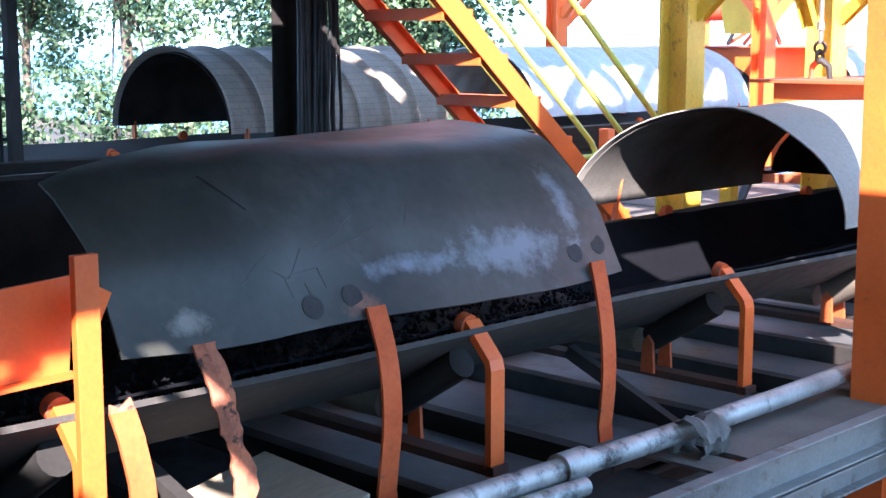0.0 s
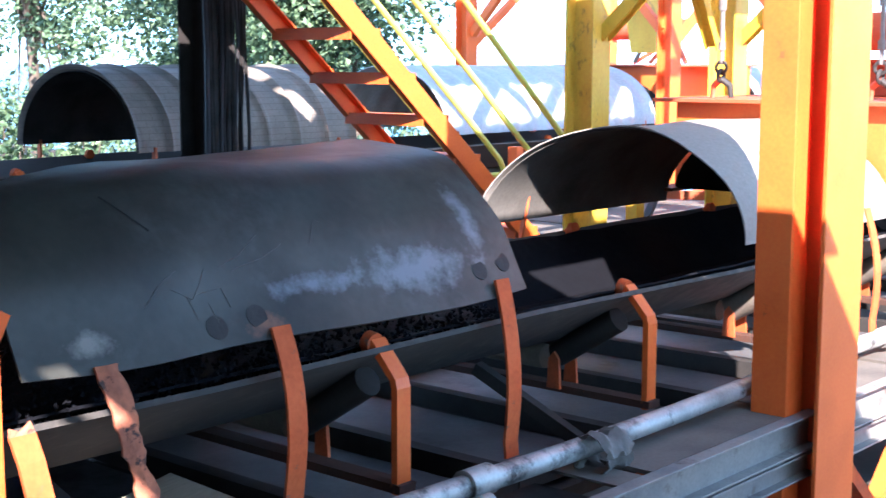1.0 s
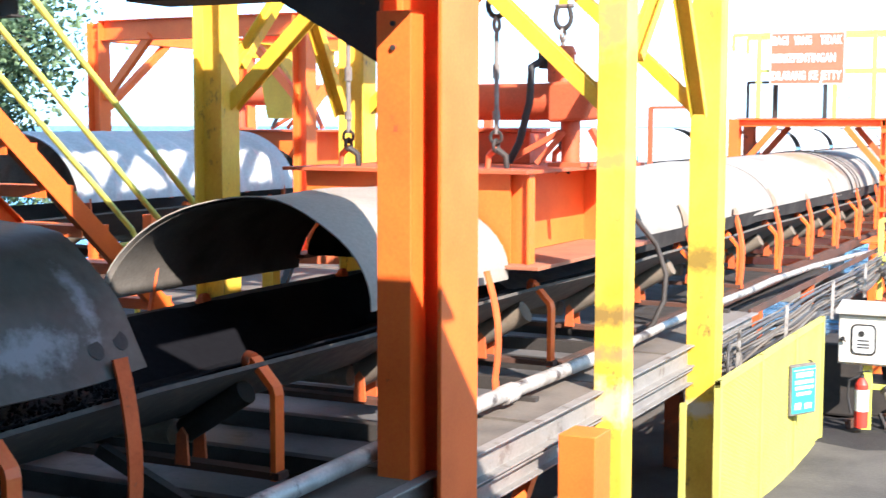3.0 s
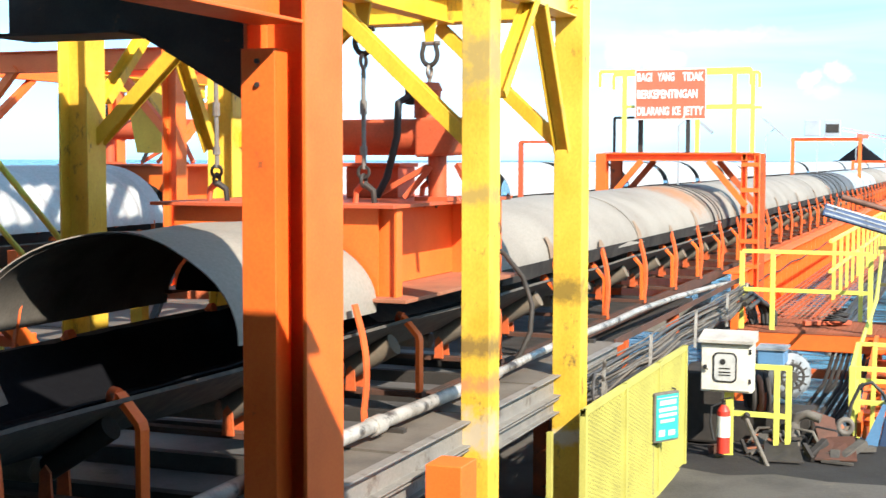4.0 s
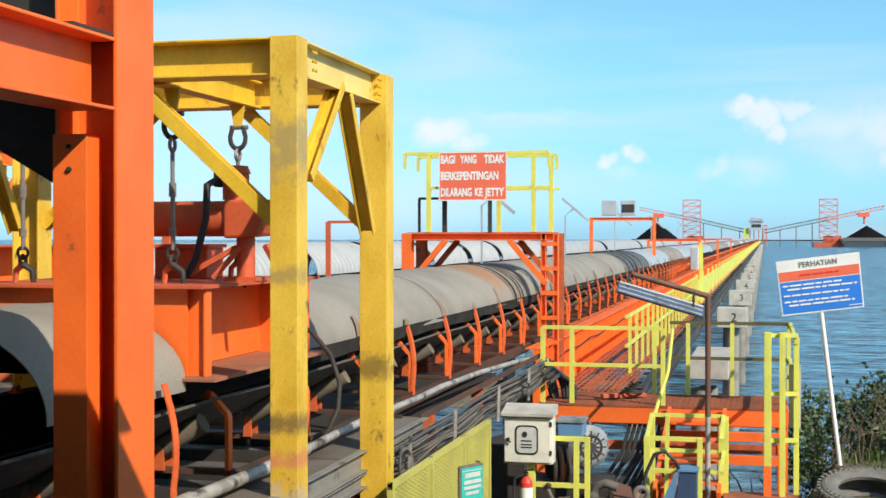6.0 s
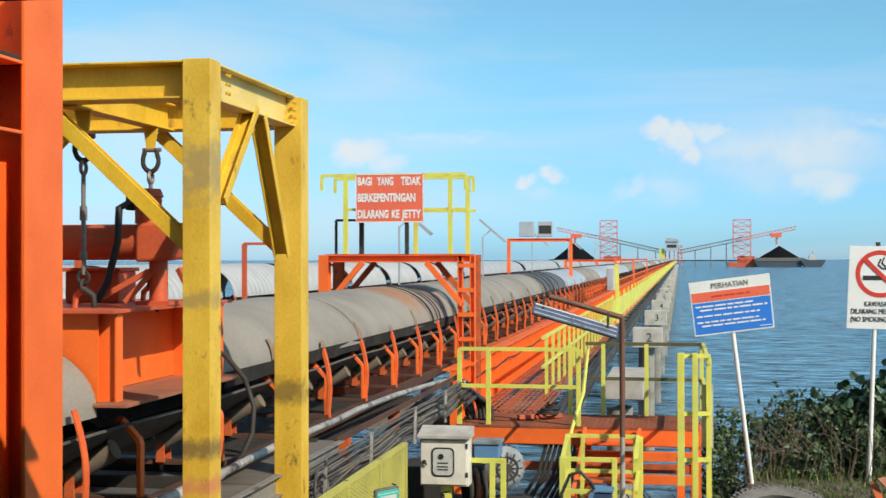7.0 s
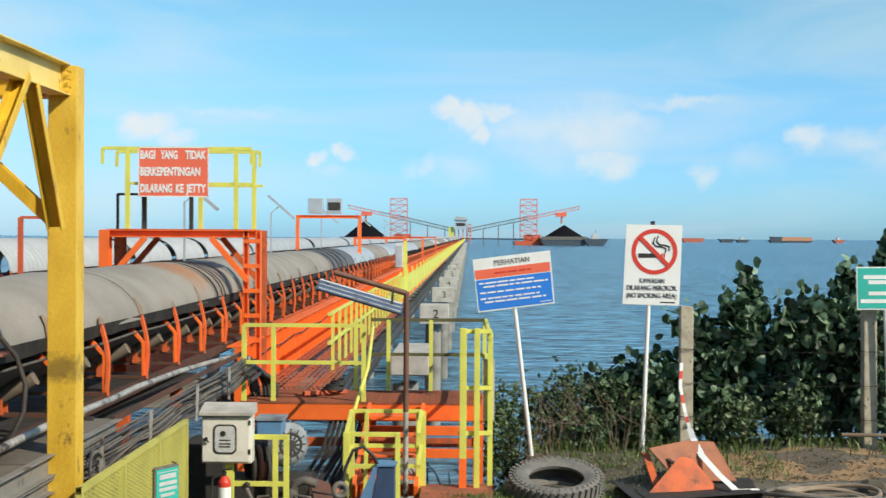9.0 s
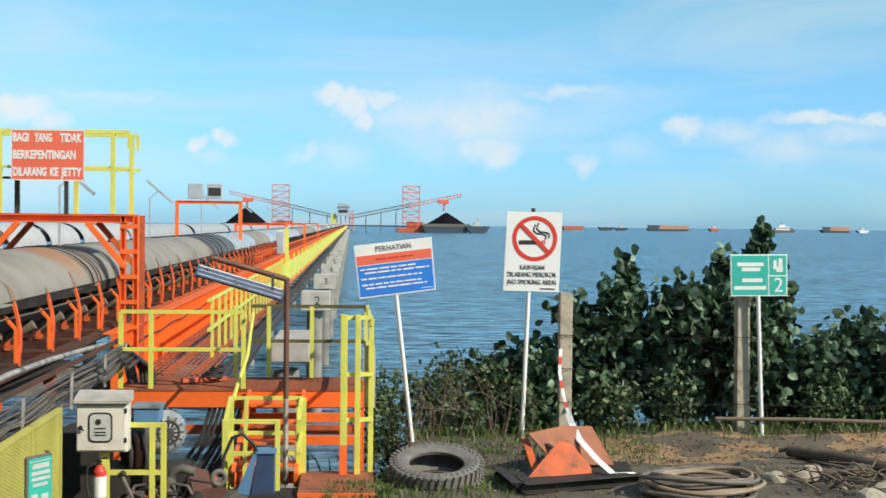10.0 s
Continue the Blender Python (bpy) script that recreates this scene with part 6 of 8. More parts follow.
for a, b in ((-2.73, -1.02),):
    for z in (1.34, 1.87):
        part("rail", Shape().bar((a, 19.02, z), (b, 19.02, z), 0.052, 0.052), YELLOW_PALE, t)
    for x in ((a, a + 0.42, b) if a < -1 else (a, 0.5)):
        part("rail_post", Shape().bar((x, 19.02, 0.78), (x, 19.02, 1.87), 0.062, 0.062), YELLOW_PALE, t)
for z in (1.34, 1.87):
    # back rails take their shade from the olive colour
    part("rail", Shape().bar((-1.02, 20.45, z), (0.74, 20.45, z), 0.05, 0.05), OLIVE_SHADE, t, "yellow rail darkened to olive for shade")
    part("rail", Shape().bar((0.74, 19.02, z), (0.74, 20.45, z), 0.05, 0.05), YELLOW_PALE, t)
for x in (-1.25, -0.75, -0.1, 0.72):
    part("rail_post", Shape().bar((x, 20.45, 0.78), (x, 20.45, 1.87), 0.06, 0.06), YELLOW_PALE, t)
t = thing("wire_reel", "dark coil of cable on the platform grating", "cable")
for i in range(6):
    part("turn", Shape().ring((-1.55 + 0.02 * i, 19.75 + 0.03 * i, 0.86 + 0.022 * i), (0.1 * (i % 3), 0.2, 1), 0.15 - 0.012 * i, 0.016, 20, 6), BLACK if i % 2 else DARK_STEEL, t, smooth=True)
part("offcut", Shape().bar((-1.95, 19.6, 0.83), (-1.35, 19.95, 0.83), 0.09, 0.06), RED_OXIDE, t, bevel=0.005)

# stair from the yard up to the platform
t = thing("access_stair", "orange-treaded steel stair with pale yellow handrails", "stair")
for x in (-0.92, -0.16):
    part("stringer", Shape().bar((x, 16.2, 0.02), (x, 18.95, 0.70), 0.05, 0.18), ORANGE, t)
for i in range(4):
    k = (i + 0.5) / 4
    part("tread", Shape().box(-0.90, -0.18, 16.25 + 2.6 * k - 0.14, 16.25 + 2.6 * k + 0.14, 0.06 + 0.66 * k, 0.09 + 0.66 * k), ORANGE, t)
for x in (-0.97, -0.11):
    if x < -0.5:
        part("newel", Shape().bar((x, 15.75, -0.1), (x, 15.75, 0.82), 0.07, 0.075), YELLOW_PALE, t, bevel=0.004)
    part("newel", Shape().bar((x, 16.5, -0.4), (x, 16.5, 0.98), 0.07 if x < -0.5 else 0.12, 0.07), YELLOW_PALE, t, bevel=0.004)
    part("side_rail", Shape().bar((x, 15.75, 0.80), (x, 16.5, 0.98), 0.045, 0.045), YELLOW_PALE, t)
    part("side_rail", Shape().bar((x, 15.75, 0.42), (x, 16.5, 0.55), 0.04, 0.04), YELLOW_PALE, t)
part("handrail", Shape().tube([(-0.94, 16.5, 0.98), (-0.92, 16.7, 1.08), (-0.82, 17.1, 1.45), (-0.88, 18.9, 1.87)], 0.024, 8), YELLOW_PALE, t, smooth=True)
part("newel", Shape().bar((-0.36, 15.75, -0.1), (-0.36, 15.75, 0.82), 0.06, 0.06), YELLOW_PALE, t, bevel=0.004)
part("newel", Shape().bar((-0.80, 16.45, -0.3), (-0.78, 16.45, 0.98), 0.05, 0.05), YELLOW_PALE, t, bevel=0.004)
for z in (0.42, 0.80):
    part("front_rail", Shape().bar((-0.99, 15.75, z), (-0.33, 15.75, z), 0.045, 0.05), YELLOW_PALE, t)
for z in (0.30, 0.55, 0.98):
    part("back_rail", Shape().bar((-0.97, 16.5, z), (-0.11, 16.5, z), 0.045, 0.045), YELLOW_PALE, t)
part("landing_plate", Shape().box(-0.10, 0.78, 15.2, 16.6, 0.02, 0.06), GRATE, t, "rust-brown grated landing plate")
part("landing_edge", Shape().box(-0.10, 0.80, 15.16, 15.2, -0.06, 0.06), ORANGE, t)
part("landing_beam", Shape().bar((-0.95, 16.62, -0.02), (0.80, 16.62, -0.02), 0.08, 0.14), ORANGE, t)
for x in (-0.85, 0.72):
    part("landing_leg", Shape().bar((x, 16.6, -3.2), (x, 16.6, 0.0), 0.12, 0.12), ORANGE_DUSTY, t)
t = thing("gate_frame", "tall pale yellow gate posts with cross rails", "gate")
for x, w in ((0.41, 0.085), (0.58, 0.07), (0.745, 0.065)):
    if x < 0.5:
        part("orange_foot", Shape().bar((x, 16.4, -0.25), (x, 16.4, 0.42), w + 0.006, w + 0.006), ORANGE, t)
    part("post", Shape().bar((x, 16.4 if x < 0.7 else 16.55, -0.2), (x, 16.4 if x < 0.7 else 16.55, 2.02 if x < 0.7 else 1.95), w, w), YELLOW_PALE, t, bevel=0.004)
for z in (0.72, 1.28, 1.98):
    part("rail", Shape().bar((0.36, 16.42, z), (0.76, 16.5, z), 0.05, 0.05), YELLOW_PALE, t)
part("grey_board", Shape().box(0.66, 0.80, 16.62, 16.65, 0.85, 1.62), CONCRETE, t, "grey weathered board fixed to the gate")
for z in (1.34, 1.9):
    part("link_rail", Shape().bar((0.74, 16.5, z), (0.74, 19.0, z), 0.045, 0.045), YELLOW_PALE, t)

# lamp on a brown pole
t = thing("tube_lamp", "brown pole with a slanting arm and a tube lamp under it", "lamp")
part("pole", Shape().tube([(-0.29, 16.3, -0.05), (-0.29, 16.3, 1.0)], 0.032, 12), PIPE, t, smooth=True)
part("pole_top", Shape().tube([(-0.29, 16.3, 1.0), (-0.29, 16.3, 2.47)], 0.034, 12), BROWN, t, smooth=True)
part("arm", Shape().tube([(-0.29, 16.3, 2.45), (-1.16, 16.1, 2.71)], 0.036, 10), BROWN, t, smooth=True)
la, lb, lu = Vector((-0.33, 16.05, 2.27)), Vector((-1.33, 15.85, 2.575)), Vector((0, -0.75, 0.66))
along, ls, lu = Shape()._sides(la, lb, lu)
housing = part("housing", Shape().bar(la, lb, 0.17, 0.035, up=lu), NAVY, t, "dark blue lamp housing with pale strips", bevel=0.008)
for d in (-0.062, 0.0, 0.062):
    part("pale_strip", Shape().bar(la + ls * d + lu * 0.02 + along * 0.02, lb + ls * d + lu * 0.02 - along * 0.02, 0.018, 0.01, up=lu), PAPER if d > 0.0 else MOTOR, housing)
for d in (-0.05, 0.055):
    part("tube", Shape().tube([la + ls * d - lu * 0.035 + along * 0.03, lb + ls * d - lu * 0.035 - along * 0.03], 0.018, 10), PAPER, housing, smooth=True)
for k in (0.12, 0.88):
    part("clip", Shape().bar((-0.33 - k, 16.04 - 0.2 * k, 2.30 + 0.3 * k), (-0.33 - k, 16.2 - 0.15 * k, 2.48 + 0.26 * k), 0.03, 0.015), DARK_STEEL, t)

# ---- machinery beside the guard ----
t = thing("mesh_guard", "yellow-green expanded-metal guard panels in an angle frame", "guard")
GX, G0, G1, GZ0, GZ1 = -2.46, 9.85, 13.75, -0.05, 1.24
part("end_upright", Shape().box(-2.74, -2.70, G0 - 0.02, G0 + 0.03, GZ0, 1.05), YELLOW_GREEN, t)
for a in (G0, 11.15, 12.45, G1 - 0.05):
    part("upright", Shape().box(GX - 0.025, GX + 0.025, a, a + 0.05, GZ0, GZ1), YELLOW_GREEN, t)
for z in (GZ0 + 0.02, GZ1 - 0.05):
    part("frame_rail", Shape().box(GX - 0.02, GX + 0.02, G0, G1, z, z + 0.05), YELLOW_GREEN, t)
mesh_up, mesh_down = Shape(), Shape()
for i in range(-37, 37):
    for s, sh in ((1, mesh_up), (-1, mesh_down)):
        y0, y1, z0, z1 = G0 + 0.105 * i, G0 + 0.105 * i + 3.9, GZ0, GZ1
        if s < 0:
            z0, z1 = z1, z0
        if y0 < G0:
            z0, y0 = z0 + (z1 - z0) * (G0 - y0) / (y1 - y0), G0
        if y1 > G1:
            k = (G1 - y0) / (y1 - y0)
            z1, y1 = z0 + (z1 - z0) * k, G1
        if y1 - y0 > 0.05:
            sh.bar((GX + 0.004 * s, y0, z0), (GX + 0.004 * s, y1, z1), 0.008, 0.009)
tagged(part("mesh_strand", mesh_up, YELLOW_GREEN, t), kind="stuff")
tagged(part("mesh_strand", mesh_down, YELLOW_GREEN, t), kind="stuff")
part("backing_sheet", Shape().box(GX - 0.035, GX - 0.03, G0 + 0.03, G1 - 0.03, GZ0, GZ1 - 0.03), DARK_STEEL, t)
part("handle", Shape().tube([(GX + 0.03, 12.95, 0.92), (GX + 0.06, 12.95, 0.92), (GX + 0.06, 12.95, 0.76), (GX + 0.03, 12.95, 0.76)], 0.012, 8), DARK_STEEL, t)
t = thing("safety_notice", "green notice plate in a dark frame on the guard", "notice", at=(-2.433, 12.215, 0.52))
t.rotation_euler = (0, 0, math.atan2(0.291, 0.167))
frame_box = part("frame", Shape().box(0.0, 0.335, 0.0, 0.05, 0.0, 0.46), CABLE_GREY, t, "dark grey framed backing", bevel=0.006)
plate = part("plate", Shape().box(0.018, 0.318, -0.008, -0.002, 0.02, 0.44), GREEN, t)
part("border", Shape().box(0.03, 0.306, -0.012, -0.009, 0.408, 0.416), PAPER, plate)
for z, a, b, h in ((0.345, 0.06, 0.28, 0.045), (0.285, 0.05, 0.29, 0.035), (0.235, 0.05, 0.29, 0.03), (0.18, 0.07, 0.26, 0.03), (0.055, 0.05, 0.13, 0.06), (0.055, 0.18, 0.27, 0.05)):
    part("text_bar", Shape().box(a, b, -0.013, -0.009, z, z + h), PAPER, plate)
part("hanger", Shape().box(0.0, 0.05, 0.05, 0.10, -0.57, 0.2), CABLE_GREY, t)

t = thing("meter_cabinet", "cream steel meter cabinet with a rain hood and round-cornered window", "cabinet")
t.location.z = -0.035
BX0, BX1, BY, BZ0, BZ1 = -2.385, -1.85, 14.2, 0.735, 1.255
part("body", Shape().box(BX0, BX1, BY, BY + 0.22, BZ0, BZ1), CREAM, t, bevel=0.01)
door = part("door", Shape().box(BX0 + 0.01, BX1 - 0.02, BY - 0.022, BY - 0.002, BZ0 + 0.02, BZ1 - 0.02), CREAM, t, bevel=0.006)
part("rain_hood", Shape().prism([(BX0 - 0.02, BY - 0.07, BZ1), (BX0 - 0.02, BY - 0.07, BZ1 + 0.035), (BX0 - 0.02, BY + 0.26, BZ1 + 0.11), (BX0 - 0.02, BY + 0.26, BZ1)], (BX1 - BX0 + 0.04, 0, 0)), CONCRETE, t, bevel=0.004)
def rounded(cx, cz, w, h, r, y):
    out = []
    for sx, sz, a0 in ((1, 1, 0), (-1, 1, 90), (-1, -1, 180), (1, -1, 270)):
        for k in range(5):
            a = radians(a0 + 22.5 * k)
            out.append((cx + sx * (w / 2 - r) + r * math.cos(a), y, cz + sz * (h / 2 - r) + r * math.sin(a)))
    return out
part("window_gasket", Shape().prism(rounded(-2.13, 1.0, 0.25, 0.315, 0.055, BY - 0.03), (0, 0.008, 0)), BLACK, door)
part("window", Shape().prism(rounded(-2.13, 1.0, 0.215, 0.28, 0.045, BY - 0.036), (0, 0.006, 0)), PAPER, door, "grey window with a dial card behind")
part("dial", Shape().tube([(-2.15, BY - 0.037, 1.06), (-2.15, BY - 0.042, 1.06)], 0.03, 16), BLACK, door)
for z in (0.985, 0.945, 0.915):
    part("text_bar", Shape().box(-2.19, -2.07, BY - 0.040, BY - 0.037, z, z + 0.012), BLACK, door)
part("latch", Shape().tube([(-2.335, BY - 0.05, 1.0), (-2.335, BY - 0.02, 1.0)], 0.022, 10), BLACK, door)
part("latch_lever", Shape().bar((-2.34, BY - 0.05, 1.0), (-2.30, BY - 0.05, 0.97), 0.015, 0.015), BLACK, door)
for z in (0.84, 1.15):
    part("hinge", Shape().box(BX1 - 0.03, BX1 - 0.008, BY - 0.03, BY - 0.01, z, z + 0.05), BLACK, door)
part("post", Shape().bar((-2.10, BY + 0.1, -0.05), (-2.10, BY + 0.1, BZ0), 0.09, 0.05), YELLOW_PALE, t)
t = thing("blue_box", "dull blue steel junction box behind the cabinet", "box")
part("body", Shape().box(-1.88, -1.60, 14.75, 15.1, 0.93, 1.09), BLUE_DULL, t, bevel=0.01)
part("lid", Shape().box(-1.90, -1.58, 14.73, 15.12, 1.09, 1.115), MOTOR, t)
part("stand", Shape().bar((-1.70, 14.95, -0.05), (-1.70, 14.95, 0.93), 0.06, 0.06), DARK_STEEL, t)

t = thing("fire_extinguisher", "red fire extinguisher with a white label on the cabinet post", "extinguisher")
cylinder = part("cylinder", Shape().tube([(-2.12, 14.10, 0.08), (-2.12, 14.10, 0.11), (-2.12, 14.10, 0.52)], 0.068, 20), RED, t, smooth=True)
part("shoulder", Shape().tube([(-2.12, 14.10, 0.52), (-2.12, 14.10, 0.56), (-2.12, 14.10, 0.585)], 0.068, 20, r_end=0.026), RED, t, smooth=True)
part("label_band", Shape().tube([(-2.12, 14.10, 0.25), (-2.12, 14.10, 0.47)], 0.0695, 20), WHITE, cylinder, "white paper label")
valve = part("valve", Shape().tube([(-2.12, 14.10, 0.585), (-2.12, 14.10, 0.63)], 0.022, 10), DARK_STEEL, t, smooth=True)
part("lever", Shape().bar((-2.16, 14.08, 0.64), (-2.04, 14.06, 0.67), 0.03, 0.015), BLACK, valve)
part("hose", Shape().tube([(-2.14, 14.08, 0.61), (-2.24, 14.06, 0.56), (-2.25, 14.05, 0.40), (-2.21, 14.04, 0.22)], 0.012, 8), BLACK, t, smooth=True)

t = thing("small_rail", "pale yellow pipe frame round the motor", "rail")
for x in (-1.62, -1.50):
    part("post", Shape().bar((x, 14.4, -0.05), (x, 14.4, 0.98), 0.055, 0.055), YELLOW_PALE, t)
for z in (0.45, 0.96):
    part("rail", Shape().bar((-2.1, 14.4, z), (-1.48, 14.4, z), 0.05, 0.05), YELLOW_PALE, t)

t = thing("drive_motor", "grimy grey-blue finned electric motor with a red-oxide coupling", "motor")
ax = Vector((0.50, -0.86, 0.0))
mc = Vector((-1.62, 15.45, 0.72))
frame_part = part("frame", Shape().tube([mc - ax * 0.55, mc], 0.245, 28), MOTOR, t, smooth=True)
part("end_bell", Shape().tube([mc, mc + ax * 0.05, mc + ax * 0.08], 0.255, 28, r_end=0.17), MOTOR, t, smooth=True)
for k in range(12):
    a = 2 * math.pi * k / 12
    d = Vector((0.86, 0.50, 0)) * math.cos(a) + Vector((0, 0, 1)) * math.sin(a)
    part("vent_rib", Shape().bar(mc + ax * 0.085 + d * 0.07, mc + ax * 0.07 + d * 0.19, 0.02, 0.018), DARK_STEEL, t)
part("end_grille", Shape().ring(mc + ax * 0.075, ax, 0.13, 0.02, 24, 6), DARK_STEEL, t)
part("hub", Shape().tube([mc + ax * 0.06, mc + ax * 0.10], 0.06, 16), DARK_STEEL, t, smooth=True)
for k in range(26):
    a = 2 * math.pi * k / 26
    d = Vector((0.86, 0.50, 0)) * math.cos(a) + Vector((0, 0, 1)) * math.sin(a)
    part("fin", Shape().bar(mc - ax * 0.52 + d * 0.255, mc - ax * 0.02 + d * 0.255, 0.010, 0.045, up=d), MOTOR, frame_part)
part("coupling", Shape().tube([(-2.05, 15.3, 0.55), (-1.90, 15.38, 0.55)], 0.22, 24), DARK_STEEL, t, smooth=True)
part("guard_roller", Shape().tube([(-1.87, 15.22, -0.05), (-1.87, 15.22, 0.50), (-1.87, 15.22, 0.56)], 0.075, 18), RED_OXIDE, t, "red-oxide upright roller", smooth=True)
for i in range(3):
    part("coupling_ring", Shape().ring((-2.02 + 0.07 * i, 15.22 + 0.05 * i, 0.50), (0.9, 0.35, 0), 0.2 + 0.02 * i, 0.03, 24, 8), DARK_STEEL if i != 1 else SCRAP, t, smooth=True)
part("bed", Shape().box(-2.5, -1.35, 15.1, 15.7, 0.0, 0.36), DARK_STEEL, t, bevel=0.01)
part("gearbox", Shape().box(-2.75, -2.25, 14.9, 15.6, 0.0, 0.80), DARK_STEEL, t, bevel=0.03)
t = thing("motor_cables", "black cables hanging in a fan from the platform", "cable")
rng = random.Random(5)
for i in range(8):
    x0, x1 = -1.50 + 0.07 * i, -1.95 + 0.09 * i + rng.uniform(-0.12, 0.12)
    part("cable", Shape().tube([(x0 + 0.02, 19.5, 0.62), (x0, 18.95, 0.42), (x0 - 0.04, 18.4, 0.20 - 0.03 * rng.random()), (x1 + 0.1, 17.4, -0.15 - 0.1 * rng.random()), (x1, 16.3, -0.35 + 0.05 * (i % 3)), (x1 - 0.05, 15.7, 0.02)], 0.027, 8), MATT_BLACK, t, smooth=True)
t = thing("drowned_branch", "bare dark branch sticking out of the shallows", "branch")
rng = random.Random(77)
for i in range(12):
    x, y = 0.15 + rng.uniform(-0.45, 0.5), 20.9 + rng.uniform(-0.3, 0.4)
    lean = rng.uniform(-0.35, 0.35)
    top = -1.2 + rng.uniform(0.0, 0.9)
    part("twig", Shape().tube([(0.15, 20.9, -2.7), (x, y, top - 0.5), (x + lean * 0.5, y, top - 0.15), (x + lean, y + 0.1, top)], 0.022, 6, r_end=0.006), MATT_BLACK, t, smooth=True)
t = thing("scrap_pile", "heap of rusty and grimy scrap by the motor", "scrap")
for i in range(80):
    x, y = rng.uniform(-2.35, -0.95), rng.uniform(14.3, 15.7)
    a, h = rng.uniform(0, 3), rng.uniform(0.03, 0.10)
    k = rng.uniform(0.12, 0.38)
    part("piece", Shape().bar((x, y, h * 0.5), (x + k * math.cos(a), y + k * math.sin(a), h * 0.5 + rng.uniform(-0.02, 0.14)), rng.uniform(0.03, 0.13), h), (SCRAP, DARK_STEEL, PLATE, DARK_STEEL, GRIME, DECK_STEEL, GRIME)[i % 7], t, bevel=0.006)
for i in range(5):
    x, y = rng.uniform(-2.0, -1.1), rng.uniform(14.5, 15.2)
    part("hose_end", Shape().tube([(x, y, 0.02), (x + 0.1, y + 0.05, 0.18 + 0.1 * rng.random()), (x + 0.3, y + 0.02, 0.22), (x + 0.42, y - 0.1, 0.03)], 0.018, 8), BLACK if i % 2 else CABLE_GREY, t, smooth=True)
t = thing("pump_box", "blue sheet-metal pump box beside the stair", "box")
part("body", Shape().prism([(-0.66, 15.45, -0.05), (-0.38, 15.45, -0.05), (-0.38, 15.45, 0.47), (-0.57, 15.45, 0.47)], (0, 0.32, 0)), NAVY, t, bevel=0.01)
part("side_sheet", Shape().prism([(-0.84, 15.42, -0.05), (-0.67, 15.42, -0.05), (-0.58, 15.42, 0.46), (-0.62, 15.42, 0.47)], (0, 0.02, 0)), BLUE_DULL, t)
part("top_plate", Shape().box(-0.59, -0.36, 15.43, 15.79, 0.47, 0.49), BLUE_DULL, t)
part("flange", Shape().ring((-1.00, 15.30, 0.22), (0.3, -1, 0), 0.075, 0.03, 22, 8), CABLE_GREY, t, "grey pipe flange", smooth=True)
part("hose", Shape().tube([(-0.98, 15.34, 0.22), (-0.95, 15.40, 0.45), (-0.86, 15.42, 0.66), (-0.74, 15.44, 0.70), (-0.62, 15.46, 0.58), (-0.58, 15.5, 0.48)], 0.02, 8), BLACK, t, "black hose looped over the box", smooth=True)
t = thing("valve_body", "grey cast valve body among the scrap", "valve")
part("body", Shape().tube([(-1.52, 14.95, 0.0), (-1.52, 14.95, 0.18), (-1.50, 14.95, 0.30)], 0.10, 16, r_end=0.06), CABLE_GREY, t, smooth=True)
part("elbow", Shape().tube([(-1.50, 14.95, 0.26), (-1.46, 14.93, 0.36), (-1.36, 14.90, 0.40), (-1.22, 14.88, 0.36)], 0.05, 12), CABLE_GREY, t, smooth=True)
part("flange", Shape().tube([(-1.52, 14.95, 0.12), (-1.52, 14.95, 0.15)], 0.13, 18), DARK_STEEL, t, smooth=True)
for label, pts, th, m in (("brown board leaning on the scrap", [(-1.36, 15.25, 0.36), (-1.10, 15.15, 0.30), (-1.00, 14.75, 0.06), (-1.20, 14.72, 0.05)], 0.03, BROWN), ("rust-brown plate lying on the scrap", [(-1.15, 14.85, 0.16), (-0.86, 14.80, 0.20), (-0.80, 14.40, 0.03), (-1.22, 14.35, 0.02)], 0.02, DECK_STEEL), ("grimy plate lying on the scrap", [(-1.75, 14.45, 0.14), (-1.40, 14.40, 0.17), (-1.30, 14.10, 0.03), (-1.70, 14.05, 0.03)], 0.02, DARK_STEEL)):
    t = thing("loose_sheet", label, "scrap")
    part("sheet", Shape().prism(pts, (0, 0, th)), m, t, bevel=0.004)
t = thing("leaning_rod", "grey steel rod leaning by the cabinet", "rod")
part("rod", Shape().tube([(-1.93, 14.35, 0.42), (-1.62, 13.95, -0.04)], 0.022, 8), CABLE_GREY, t, smooth=True)
part("head", Shape().tube([(-1.95, 14.36, 0.40), (-1.91, 14.34, 0.46)], 0.035, 8), DARK_STEEL, t, smooth=True)
t = thing("hose_drop", "thick black hoses bent down at the end of the cable tray", "hose")
for i in range(4):
    part("hose", Shape().tube([(-2.74 + 0.05 * i, 18.7, 1.28 - 0.06 * i), (-2.70 + 0.06 * i, 19.2, 1.32 - 0.05 * i), (-2.60 + 0.07 * i, 19.5, 1.20 - 0.05 * i), (-2.52 + 0.06 * i, 19.56, 0.95), (-2.48 + 0.04 * i, 19.55, 0.60)], 0.033, 10), (BLACK, CABLE, DARK_STEEL, CABLE)[i], t, smooth=True)

# ---- signs in the yard ----
def board(parent, corners, thick, mat, name="board"):
    """A flat board from its top left, top right, bottom right and bottom left corners."""
    return part(name, Shape().prism(corners, (0, thick, 0)), mat, parent, bevel=0.002)


def on_board(corners, u, v, out=0.0):
    """A place on a board: u to the right, v down, both 0 to 1."""
    a, b, c, d = (Vector(p) for p in corners)
    return (a + (b - a) * u) * (1 - v) + (d + (c - d) * u) * v + Vector((0, -out, 0))


